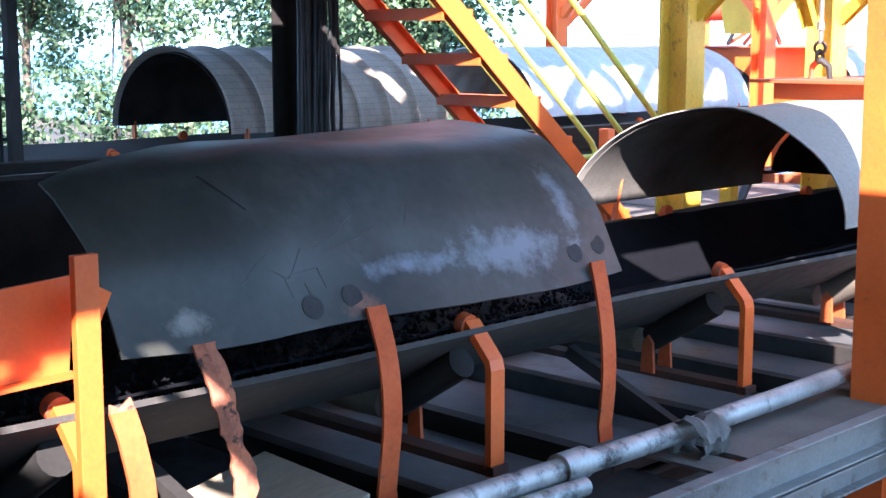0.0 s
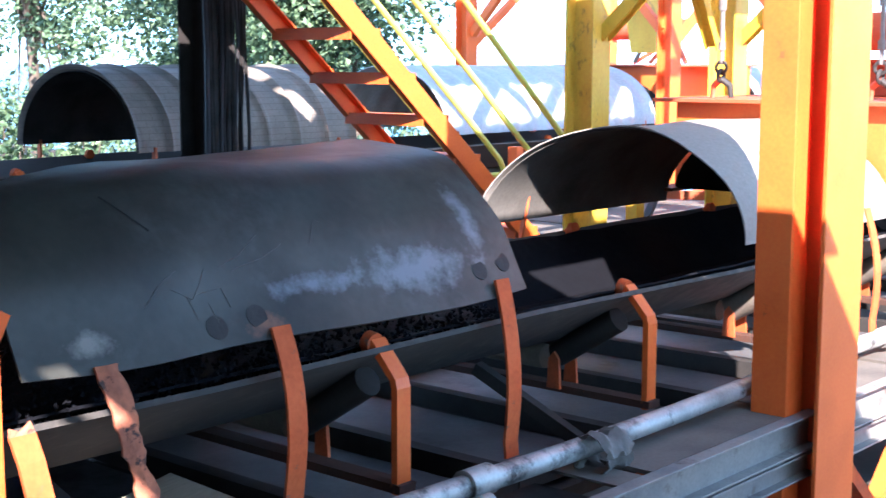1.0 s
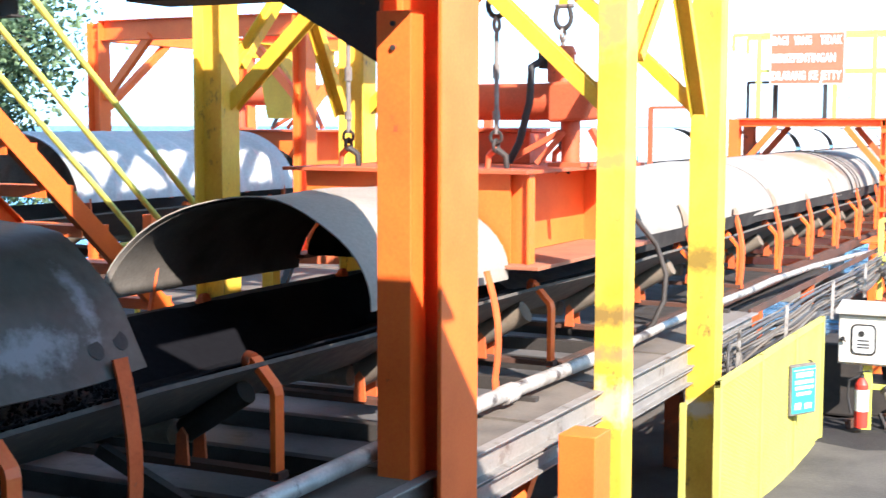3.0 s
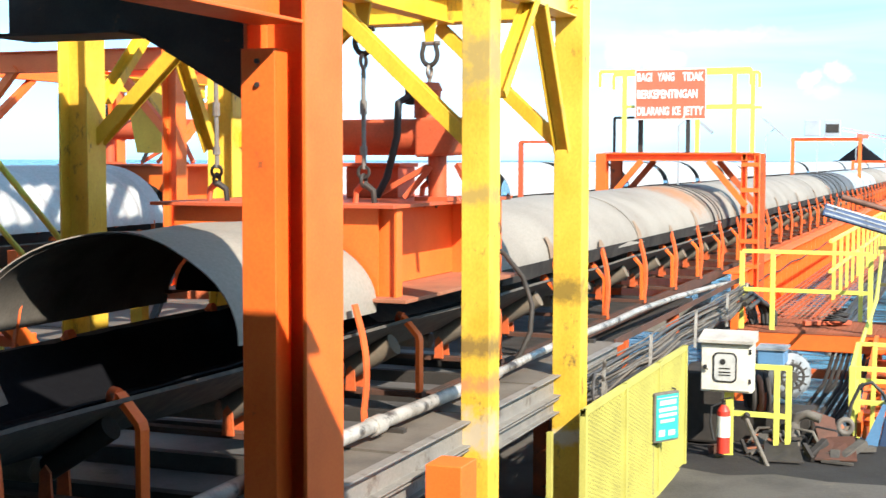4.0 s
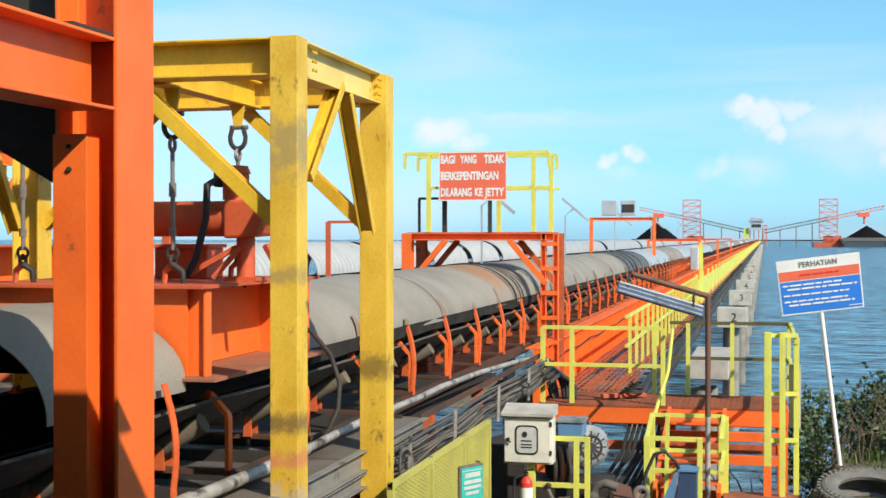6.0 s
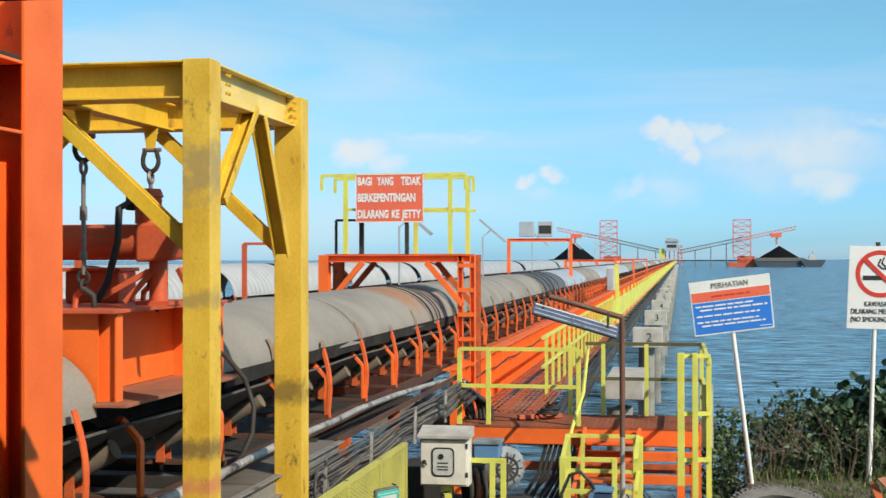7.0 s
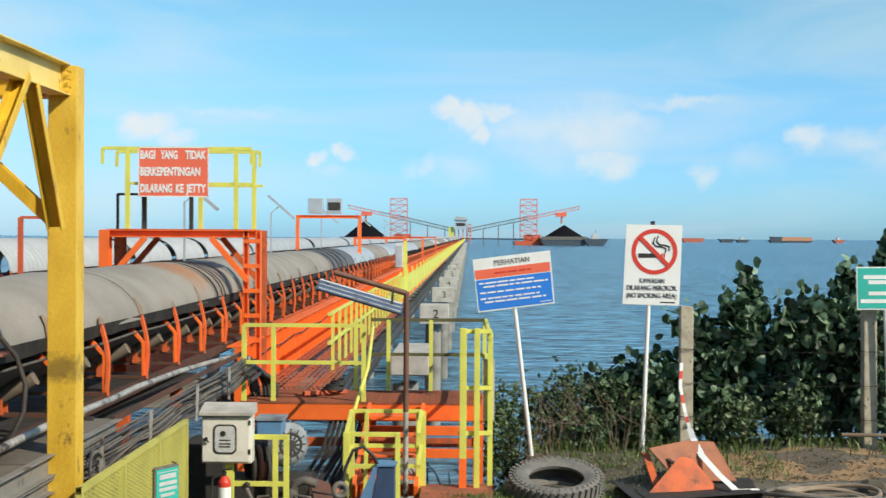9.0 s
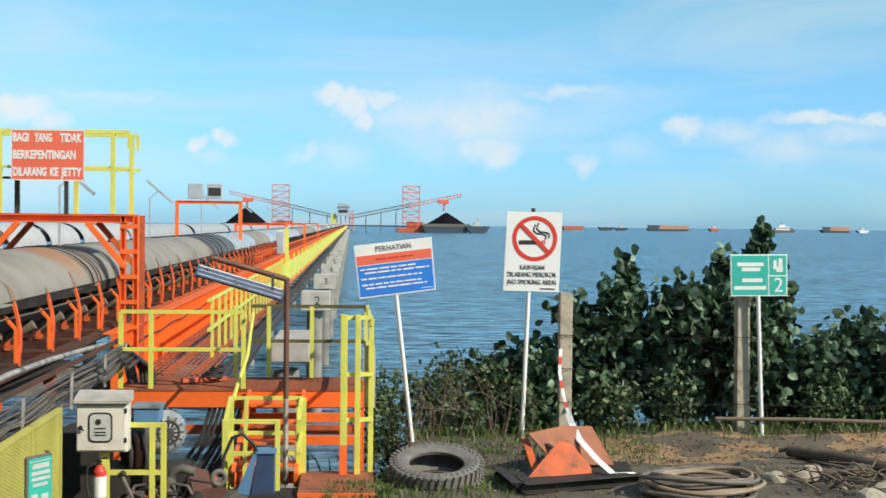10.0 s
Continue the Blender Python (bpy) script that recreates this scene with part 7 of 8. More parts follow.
def strip(corners, u0, u1, v0, v1, out):
    return [on_board(corners, u0, v0, out), on_board(corners, u1, v0, out), on_board(corners, u1, v1, out), on_board(corners, u0, v1, out)]


WB = [(0.52, 18.97, 2.82), (1.62, 18.97, 2.96), (1.69, 18.97, 2.21), (0.61, 18.97, 2.07)]
t = thing("warning_sign", "white, red and blue notice board leaning on a white pole", "sign")
part("pole", Shape().tube([(1.40, 18.97, -0.15), (1.12, 19.01, 2.2)], 0.03, 12), WHITE, t, smooth=True)
face = board(t, WB, 0.012, WHITE)
part("red_band", Shape().prism(strip(WB, 0.015, 0.985, 0.21, 0.385, 0.003), (0, 0.002, 0)), RED_ORANGE, face)
part("blue_field", Shape().prism(strip(WB, 0.015, 0.985, 0.40, 0.975, 0.003), (0, 0.002, 0)), BLUE, face)
lettering("PERHATIAN", 0.108, on_board(WB, 0.5, 0.115, 0.005), CABLE_GREY, face, turn=(90, -7.2, 0), stretch=0.9)
for i, (u0, u1, v) in enumerate(((0.26, 0.74, 0.30), (0.05, 0.80, 0.47), (0.10, 0.94, 0.54), (0.05, 0.84, 0.65), (0.05, 0.82, 0.76), (0.10, 0.90, 0.83))):
    k = u0
    rng = random.Random(i)
    while k < u1 - 0.03:
        w = min(rng.uniform(0.05, 0.16), u1 - k)
        part("text_bar", Shape().prism(strip(WB, k, k + w, v - 0.015, v + 0.015, 0.007), (0, 0.002, 0)), WHITE if i else RED, face)
        k += w + 0.018
part("text_bar", Shape().prism(strip(WB, 0.82, 0.97, 0.925, 0.94, 0.007), (0, 0.002, 0)), WHITE, face)

NB = [(2.78, 19.67, 3.34), (3.60, 19.67, 3.33), (3.56, 19.67, 2.15), (2.73, 19.67, 2.17)]
t = thing("no_smoking_sign", "white no-smoking sign with a red ring on a white pole", "sign")
part("pole", Shape().tube([(3.03, 19.70, -0.15), (3.13, 19.71, 2.6)], 0.032, 12), WHITE, t, smooth=True)
part("back_bracket", Shape().box(3.14, 3.20, 19.69, 19.73, 3.2, 3.39), DARK_STEEL, t)
face = board(t, NB, 0.014, WHITE)
cc = on_board(NB, 0.52, 0.335, 0.004)
ro, ri, ring = 0.335, 0.272, Shape()
pts = [(cc.x + r * math.cos(2 * math.pi * k / 48), cc.y, cc.z + r * math.sin(2 * math.pi * k / 48)) for k in range(48) for r in (ro, ri)]
ring.add(pts, [(2 * k, 2 * ((k + 1) % 48), 2 * ((k + 1) % 48) + 1, 2 * k + 1) for k in range(48)])
part("cigarette", Shape().box(cc.x - 0.235, cc.x + 0.075, cc.y - 0.003, cc.y - 0.001, cc.z - 0.085, cc.z - 0.025), BLACK, face)
for x in (0.10, 0.135):
    part("cigarette_tip", Shape().box(cc.x + x, cc.x + x + 0.022, cc.y - 0.003, cc.y - 0.001, cc.z - 0.085, cc.z - 0.025), RED, face)
smoke = [(cc.x + 0.165, cc.y - 0.002, cc.z - 0.01), (cc.x + 0.17, cc.y - 0.002, cc.z + 0.05), (cc.x + 0.12, cc.y - 0.002, cc.z + 0.07), (cc.x + 0.03, cc.y - 0.002, cc.z + 0.08), (cc.x - 0.02, cc.y - 0.002, cc.z + 0.13), (cc.x + 0.01, cc.y - 0.002, cc.z + 0.21)]
for dx in (0.0, 0.05):
    part("smoke_curl", Shape().tube([(x + dx, y, z + dx * 0.5) for x, y, z in smoke], 0.009, 6), BLACK, face, smooth=True)
part("red_ring", ring, RED, face)
part("red_slash", Shape().bar((cc.x - 0.205, cc.y - 0.005, cc.z + 0.205), (cc.x + 0.205, cc.y - 0.005, cc.z - 0.205), 0.062, 0.002, up=(0, 1, 0)), RED, face)
for text, v, size, k in (("KAWASAN", 0.70, 0.105, 0.36), ("DILARANG MEROKOK", 0.79, 0.105, 0.73), ("(NO SMOKING AREA)", 0.885, 0.105, 0.73)):
    o = lettering(text, size, on_board(NB, 0.5, v, 0.006), BLACK, face, turn=(90, 0.7, 0))
    wide = max(p.co.x for p in o.data.vertices) - min(p.co.x for p in o.data.vertices)
    o.scale = (k / wide, 1, 1)
part("text_bar", Shape().prism(strip(NB, 0.66, 0.92, 0.955, 0.97, 0.005), (0, 0.002, 0)), BLACK, face)

GB = [(6.07, 19.44, 2.74), (6.93, 19.44, 2.75), (6.94, 19.44, 2.13), (6.09, 19.44, 2.12)]
t = thing("assembly_sign", "green and white notice board on a thin white pole", "sign")
part("pole", Shape().tube([(6.60, 19.47, -0.1), (6.49, 19.47, 2.5)], 0.032, 10), WHITE, t, smooth=True)
face = board(t, GB, 0.012, WHITE)
part("green_field", Shape().prism(strip(GB, 0.02, 0.66, 0.03, 0.97, 0.003), (0, 0.002, 0)), GREEN, face)
part("green_field", Shape().prism(strip(GB, 0.68, 0.98, 0.03, 0.50, 0.003), (0, 0.002, 0)), GREEN, face)
part("green_field", Shape().prism(strip(GB, 0.68, 0.98, 0.53, 0.97, 0.003), (0, 0.002, 0)), GREEN, face)
for u0, u1, v in ((0.12, 0.58, 0.24), (0.20, 0.52, 0.36), (0.20, 0.56, 0.62), (0.06, 0.62, 0.80)):
    part("text_bar", Shape().prism(strip(GB, u0, u1, v - 0.045, v + 0.045, 0.006), (0, 0.002, 0)), WHITE, face)
for u, v, du, dv in ((0.75, 0.14, 0.06, 0.22), (0.84, 0.10, 0.07, 0.25), (0.80, 0.30, 0.12, 0.12)):
    part("pictogram", Shape().prism(strip(GB, u, u + du, v, v + dv, 0.006), (0, 0.002, 0)), WHITE, face)
lettering("2", 0.30, on_board(GB, 0.84, 0.75, 0.006), WHITE, face)


def concrete_post(x, y, top, w, lean):
    t = thing("fence_post", "weathered concrete fence post with chipped edges", "post", "concrete fence posts")
    part("post", Shape().prism([(x - w / 2, y, -0.2), (x + w / 2, y, -0.2), (x + w / 2 + lean, y, top), (x - w / 2 + lean, y, top + 0.02)], (0, w, 0)), OLD_POST, t, bevel=0.012)
    for z in (0.5, 1.0, 1.5):
        part("wire_staple", Shape().ring((x + lean * z / top, y + w / 2, z), (0, 0, 1), w * 0.72, 0.004, 16, 5), DARK_STEEL, t)
    return t


concrete_post(3.71, 19.87, 2.12, 0.19, 0.0)
concrete_post(6.35, 19.60, 2.35, 0.19, -0.02)
concrete_post(9.3, 19.7, 2.1, 0.18, 0.03)
t = thing("wire_fence", "rusty barbed wire strung between the concrete posts", "fence")
for z in (0.5, 1.0, 1.5):
    pts = [(0.9, 20.3, z - 0.35), (2.2, 20.1, z - 0.05), (3.71, 19.85, z), (5.0, 19.75, z - 0.04), (6.35, 19.6, z), (7.8, 19.65, z - 0.05), (9.3, 19.7, z), (13, 19.7, z)]
    part("wire", Shape().tube(pts, 0.003, 5), DARK_STEEL, t)


# ---- tyre ----
def tyre():
    t = thing("tyre", "large dusty lugged tyre lying on the ground with grass inside", "tyre")
    cx, cy, cz = 1.545, 16.15, 0.13
    prof = [(0.345, 0.08), (0.335, 0.12), (0.39, 0.15), (0.46, 0.165), (0.515, 0.155), (0.545, 0.11), (0.55, 0.0), (0.545, -0.11), (0.515, -0.155), (0.46, -0.165), (0.39, -0.15), (0.335, -0.12), (0.345, -0.08), (0.39, -0.12), (0.50, -0.09), (0.515, 0.0), (0.50, 0.09), (0.39, 0.12)]
    s, n, m = Shape(), 56, len(prof)
    tilt = Matrix.Rotation(radians(13), 3, "X")
    base = Vector((cx, cy, cz))
    v = [base + tilt @ Vector((r * math.cos(2 * math.pi * i / n), r * math.sin(2 * math.pi * i / n), z)) for i in range(n) for r, z in prof]
    s.add(v, [(i * m + j, (i + 1) % n * m + j, (i + 1) % n * m + (j + 1) % m, i * m + (j + 1) % m) for i in range(n) for j in range(m)])
    carcass = part("carcass", s, TYRE, t, smooth=True)
    up, low = Shape(), Shape()
    up.prism([(0.54, -0.03, 0.02), (0.54, 0.012, 0.02), (0.54, 0.045, 0.15), (0.54, 0.003, 0.15)], (0.035, 0, 0))
    low.prism([(0.54, -0.02, -0.02), (0.54, 0.022, -0.02), (0.54, 0.055, -0.15), (0.54, 0.013, -0.15)], (0.035, 0, 0))
    side = Shape().prism([(0.47, 0.0, 0.158), (0.545, 0.02, 0.105), (0.55, 0.05, 0.105), (0.47, 0.035, 0.158)], (0.012, 0, 0.018))
    meshes = [up.mesh("lug", TYRE), low.mesh("lug", TYRE), side.mesh("shoulder_lug", TYRE)]
    for i in range(40):
        for k, me in enumerate(meshes):
            o = child(me.name.split(".")[0], me, carcass)
            o.matrix_local = Matrix.Translation(base) @ tilt.to_4x4() @ Matrix.Rotation(2 * math.pi * (i + 0.5 * (k == 1)) / 40, 4, "Z")
    return t


tyre()


# ---- folded orange sheets, tape, hose and scrap ----
t = thing("orange_sheet_scrap", "bent orange-painted sheet scrap leaning in a heap", "scrap")
part("panel", Shape().sheet([[(2.74, 16.75, 0.50), (3.10, 16.55, 0.10)], [(3.25, 17.2, 0.53), (3.48, 16.75, 0.10)], [(3.70, 17.6, 0.46), (3.86, 16.85, 0.08)]], 0.012), SCRAP, t)
part("panel", Shape().sheet([[(2.66, 16.15, 0.05), (3.08, 16.45, 0.45)], [(3.10, 16.25, 0.05), (3.17, 16.48, 0.44)], [(3.56, 16.45, 0.05), (3.26, 16.50, 0.41)]], 0.012), ORANGE_DUSTY, t)
part("edge_strip", Shape().bar((2.72, 16.9, 0.42), (2.80, 16.3, 0.06), 0.09, 0.02), ORANGE_DUSTY, t)
part("edge_strip", Shape().bar((2.95, 16.8, 0.38), (3.12, 16.5, 0.30), 0.06, 0.02), DARK_STEEL, t)
t = thing("steel_frame_scrap", "dark rusty channel frame lying on the ground", "scrap")
part("member", Shape().channel((2.50, 15.45, 0.07), (4.05, 16.05, 0.07), 0.12, 0.12), DARK_STEEL, t)
part("member", Shape().channel((2.50, 15.45, 0.07), (2.38, 16.5, 0.07), -0.12, 0.12), DARK_STEEL, t)
part("sheet", Shape().prism([(2.62, 15.6, 0.03), (4.0, 16.1, 0.03), (4.12, 17.3, 0.03), (2.45, 16.55, 0.03)], (0, 0, 0.03)), DARK_STEEL, t, bevel=0.01)
t = thing("warning_tape", "red and white tape trailing from the post to the ground", "tape")
run = [(3.62, 19.80, 1.30), (3.60, 19.75, 0.95), (3.66, 19.70, 0.6), (3.55, 18.6, 0.50), (3.42, 17.5, 0.52), (3.45, 17.0, 0.38), (3.58, 16.5, 0.22), (3.72, 16.2, 0.10), (3.95, 16.25, 0.10), (4.1, 16.15, 0.04)]
for i in range(len(run) - 1):
    a, b = Vector(run[i]), Vector(run[i + 1])
    n = 3
    for k in range(n):
        part("stripe", ribbon([a + (b - a) * k / n, a + (b - a) * (k + 1) / n], 0.05 if i < 3 else 0.09, 0.003, across=(0.95, 0.2, 0.1)), RED if (k % 2 and i < 3) else WHITE, t)


def hose_coil(cx, cy, r, turns, label):
    t = thing("hose_coil", label, "hose")
    rng = random.Random(int(cx * 10))
    for k in range(turns):
        rr, z = r - 0.05 * (k % 4) + rng.uniform(-0.02, 0.02), 0.05 + 0.045 * (k // 3)
        dx, dy = rng.uniform(-0.08, 0.08), rng.uniform(-0.06, 0.06)
        pts = [(cx + dx + rr * 1.35 * math.cos(a), cy + dy + rr * math.sin(a) * 0.9, z + 0.03 * math.sin(a * 2 + k) + shore_z(cx, cy)) for a in [2 * math.pi * i / 30 for i in range(31)]]
        part("turn", Shape().tube(pts, 0.026, 8, caps=False), HOSE if k % 3 else CABLE_GREY, t, smooth=True)
    return t


hose_coil(4.55, 15.3, 0.50, 14, "coil of faded brown hose on the ground")
t = thing("log", "dark charred log lying on the earth bank", "log")
part("trunk", Shape().tube([(6.42, 17.7, 0.12), (6.9, 17.0, 0.14), (7.35, 16.3, 0.10), (8.3, 15.1, 0.08)], 0.075, 12, r_end=0.11), BARK, t, smooth=True)
part("stub", Shape().tube([(6.30, 17.75, 0.12), (6.55, 17.55, 0.18)], 0.03, 8), BARK, t)
rng = random.Random(17)
for i in range(16):
    x, y = rng.uniform(5.3, 8.5), rng.uniform(14.8, 16.9)
    r = rng.uniform(0.06, 0.22)
    t = thing("rubble", "grey broken stone lying on the ground", "stone", "rubble in the yard")
    me = bmesh.new()
    bmesh.ops.create_icosphere(me, subdivisions=2, radius=r)
    for v in me.verts:
        v.co *= 1 + 0.35 * noise.noise(v.co * 6 + Vector((i, 0, 0)))
        v.co.z *= 0.6
    m2 = bpy.data.meshes.new("stone")
    me.to_mesh(m2)
    me.free()
    m2.materials.append(OLD_POST if i % 3 else EARTH)
    child("stone", m2, t, (x, y, r * 0.3 + shore_z(x, y)))
t = thing("brushwood", "tangle of dry sticks and roots", "brushwood")
for i in range(40):
    x, y = rng.uniform(6.0, 7.6), rng.uniform(15.2, 16.3)
    a = rng.uniform(0, 6.28)
    part("stick", Shape().tube([(x, y, 0.05), (x + 0.2 * math.cos(a), y + 0.2 * math.sin(a), rng.uniform(0.05, 0.3)), (x + 0.5 * math.cos(a + 0.3), y + 0.4 * math.sin(a), rng.uniform(0.02, 0.25))], 0.018, 6, r_end=0.008), TWIG if i % 2 else BARK, t)
t = thing("fallen_pole", "thin pale pole lying along the bank", "pole")
part("pole", Shape().tube([(5.9, 19.5, 0.30), (7.2, 19.35, 0.31), (9.2, 19.1, 0.28)], 0.028, 8), TWIG, t, smooth=True)

# ---- jetty head, ship loaders and vessels ----
FY = 900.0


def lattice(parent, x, y, w, z0, z1, bays, r, mat):
    """A square lattice tower: one part for each leg, ring and diagonal."""
    for dx in (-w / 2, w / 2):
        for dy in (-w / 2, w / 2):
            part("tower_leg", Shape().bar((x + dx, y + dy, z0), (x + dx, y + dy, z1), r, r), mat, parent)
    for b in range(bays + 1):
        z = z0 + (z1 - z0) * b / bays
        for dy in (-w / 2, w / 2):
            part("tower_ring", Shape().bar((x - w / 2, y + dy, z), (x + w / 2, y + dy, z), r, r), mat, parent)
            if b < bays:
                zz = z0 + (z1 - z0) * (b + 1) / bays
                part("tower_diagonal", Shape().bar((x - w / 2, y + dy, z), (x + w / 2, y + dy, zz), r * 0.7, r * 0.7), mat, parent)
                part("tower_diagonal", Shape().bar((x + w / 2, y + dy, z), (x - w / 2, y + dy, zz), r * 0.7, r * 0.7), mat, parent)


def truss(parent, p, q, deep, mat, bays=16, r=0.5):
    p, q = Vector(p), Vector(q)
    d = Vector((0, 0, deep))
    part("chord", Shape().bar(p, q, r * 2.4, r), mat, parent)
    part("chord", Shape().bar(p + d, q + d, r * 2.4, r), mat, parent)
    for i in range(bays):
        a, b = p + (q - p) * i / bays, p + (q - p) * (i + 1) / bays
        part("lacing", Shape().bar(a, b + d, r * 0.6, r * 0.6), mat, parent)


t = thing("transfer_house", "grey transfer house on a steel frame at the jetty's end", "building")
part("house", Shape().box(-9, -1, FY - 4, FY + 4, 8, 14), GALV, t)
part("roof", Shape().prism([(-10, FY - 5, 14), (0, FY - 5, 14), (-1.5, FY - 5, 15.6), (-8, FY - 5, 16.4)], (0, 10, 0)), GALV_WHITE, t)
part("window_band", Shape().box(-8, -2, FY - 4.1, FY - 4.0, 10, 12), DARK_STEEL, t)
for x in (-9, -6.5, -3.5, -1):
    part("leg", Shape().bar((x, FY, -3), (x, FY, 8), 0.6, 0.6), ORANGE, t)
for x in (-1.0, 1.6):
    part("side_tower_leg", Shape().bar((x, FY, -2), (x, FY, 11.5), 0.5, 0.5), ORANGE, t)
for k in range(5):
    part("side_tower_tie", Shape().bar((-1.0, FY, -1 + 2.5 * k), (1.6, FY, 1.5 + 2.5 * k), 0.3, 0.3), ORANGE, t)
    part("side_tower_floor", Shape().box(-1.2, 1.8, FY - 2, FY + 2, 1.2 + 2.5 * k, 1.5 + 2.5 * k), ORANGE_DUSTY, t)
part("stair_tower", Shape().box(-13, -9.6, FY - 2, FY + 2, -2, 9.5), YELLOW_PALE, t)
for label, x0, x1, boom in (("shiploader with a red lattice tower and long boom", 39.8, 69.0, 1), ("twin shiploader with a red lattice tower on the far side", -46.0, -68.0, -1)):
    t = thing("shiploader", label, "shiploader")
    w = 11
    lattice(t, x0, FY, w, 3, 28, 6, 0.36, PINK_STEEL)
    part("base", Shape().box(x0 - 9, x0 + 9, FY - 6, FY + 6, -2.4, 0.4), RED_OXIDE, t)
    part("machinery", Shape().box(x0 - 3, x0 + 8, FY - 3, FY + 3, 0.4, 4.5), RED_OXIDE, t)
    truss(t, (0 if boom > 0 else -10, FY, 6.2), (x0, FY, 14.5), 2.2, CABLE_GREY, 20)
    truss(t, (x0, FY, 14.5), (x0 + boom * 34, FY, 21.6), 2.0, PINK_STEEL, 14)
    part("spout", Shape().tube([(x0 + boom * 22, FY, 19), (x0 + boom * 22, FY, 12)], 0.7, 8), PINK_STEEL, t)
    part("trolley", Shape().box(x0 + boom * 18, x0 + boom * 25, FY - 1.5, FY + 1.5, 16.5, 19.2), RED_ORANGE, t)
    for k in range(1, 4):
        x = x0 * k / 4 - (4 if boom < 0 else 0)
        part("trestle_leg", Shape().bar((x, FY, -4), (x, FY, 6.5 + 8 * k / 4), 0.6, 0.6), CABLE_GREY, t)
    part("low_walkway", Shape().box(min(0, x0), max(0, x0), FY + 5, FY + 7, 1.2, 1.9), DARK_STEEL, t)


def barge(x, y, length, label, hull, load=None, tug=False, high=2.6):
    t = thing("barge" if not tug else "tugboat", label, "vessel")
    part("hull", Shape().prism([(x - length / 2, y, -0.4), (x - length / 2 - 1.5, y, high), (x + length / 2 + 1.5, y, high), (x + length / 2, y, -0.4), (x + length / 2 - 2, y, -2.9), (x - length / 2 + 2, y, -2.9)], (0, 12, 0)), hull, t)
    if load:
        s = Shape()
        n = 40
        rows = []
        for i in range(9):
            k = i / 8
            rows.append([(x + (length * 0.46 * (1 - k) + 0.2) * math.cos(2 * math.pi * j / n), y + 6 + (5.6 * (1 - k) + 0.2) * math.sin(2 * math.pi * j / n), high - 0.2 + load * (k + 0.04 * noise.noise(Vector((j, i, 0)))) ** 1.0) for j in range(n + 1)])
        s.sheet(rows, 0.1)
        part("coal_heap", s, COAL, t, "pointed black heap of coal")
    if tug:
        part("wheelhouse", Shape().box(x - length * 0.2, x + length * 0.15, y + 3, y + 8, high, high + 2.2), PAPER, t)
        part("bridge", Shape().box(x - length * 0.12, x + length * 0.08, y + 4, y + 7, high + 2.2, high + 3.6), PAPER, t)
        part("mast", Shape().bar((x, y + 5, high + 3.6), (x, y + 5, high + 5.5), 0.25, 0.25), DARK_STEEL, t)
    return t


barge(63, FY - 10, 30, "coal barge with a pointed black heap under the loader", SHIP_DARK, 8.5)
part("side_wall", Shape().box(48, 78, FY - 10.3, FY - 10.0, 1.2, 3.4), CABLE_GREY, barge(63, FY + 14, 30, "empty grey barge moored behind the loader", SHIP_DARK))
barge(-68, FY - 10, 30, "coal barge with a black heap beyond the jetty", SHIP_DARK, 11)
barge(83.5, FY - 12, 13, "tug beside the coal barge", SHIP_DARK, tug=True, high=2.0)
for x, y, length, label, hull, tug, high in ((272, 1650, 24, "red barge far out at anchor", SHIP_RED, False, 2.6), (313, 1650, 16, "dark barge far out at anchor", SHIP_DARK, False, 1.6),
                                     (334, 1660, 14, "dark tug far out at anchor", SHIP_DARK, True, 1.0), (448, 1650, 11, "red and white tug far out", SHIP_RED, True, 1.2),
                                     (552, 1700, 20, "dark barge far out at anchor", SHIP_DARK, False, 2.4), (636, 1650, 12, "small white boat far out", WHITE, True, 0.8)):
    barge(x, y, length, label, hull, tug=tug, high=high)
for x, y, length, label in ((390, 1650, 50, "barge with a dark blue bow and tan cargo walls at anchor"), (601, 1650, 34, "small barge with a dark bow and tan cargo walls at anchor")):
    t = barge(x, y, length, label, SHIP_DARK, high=0.6)
    part("cargo_wall", Shape().prism([(x - length * 0.24, y - 0.3, 0.0), (x - length * 0.20, y - 0.3, 4.6), (x + length * 0.50, y - 0.3, 4.2), (x + length * 0.52, y - 0.3, 0.0)], (0, 0.25, 0)), SHIP_TAN, t, "tan cargo wall")
    part("bow_wall", Shape().prism([(x - length * 0.52, y - 0.3, 0.0), (x - length * 0.54, y - 0.3, 5.0), (x - length * 0.205, y - 0.3, 4.6), (x - length * 0.245, y - 0.3, 0.0)], (0, 0.25, 0)), SHIP_DARK, t)
t = barge(487, 1500, 24, "white and grey ship under way", CABLE_GREY, high=0.6)
part("deck_house", Shape().box(478, 494, 1503, 1508, 0.6, 4.2), WHITE, t, "white deck house")
part("bridge", Shape().box(482, 489, 1504, 1507, 4.2, 6.6), WHITE, t)
part("window_row", Shape().box(477.9, 494.1, 1502.8, 1503, 2.4, 3.2), SHIP_DARK, t)
part("mast", Shape().bar((485, 1505, 6.6), (485, 1505, 10), 0.3, 0.3), DARK_STEEL, t)

# tube lamps and cabinets along the jetty
lamp_spots = [(-5.9, 30), (-6.0, 44), (-6.1, 60), (-6.1, 80), (-6.1, 105)]
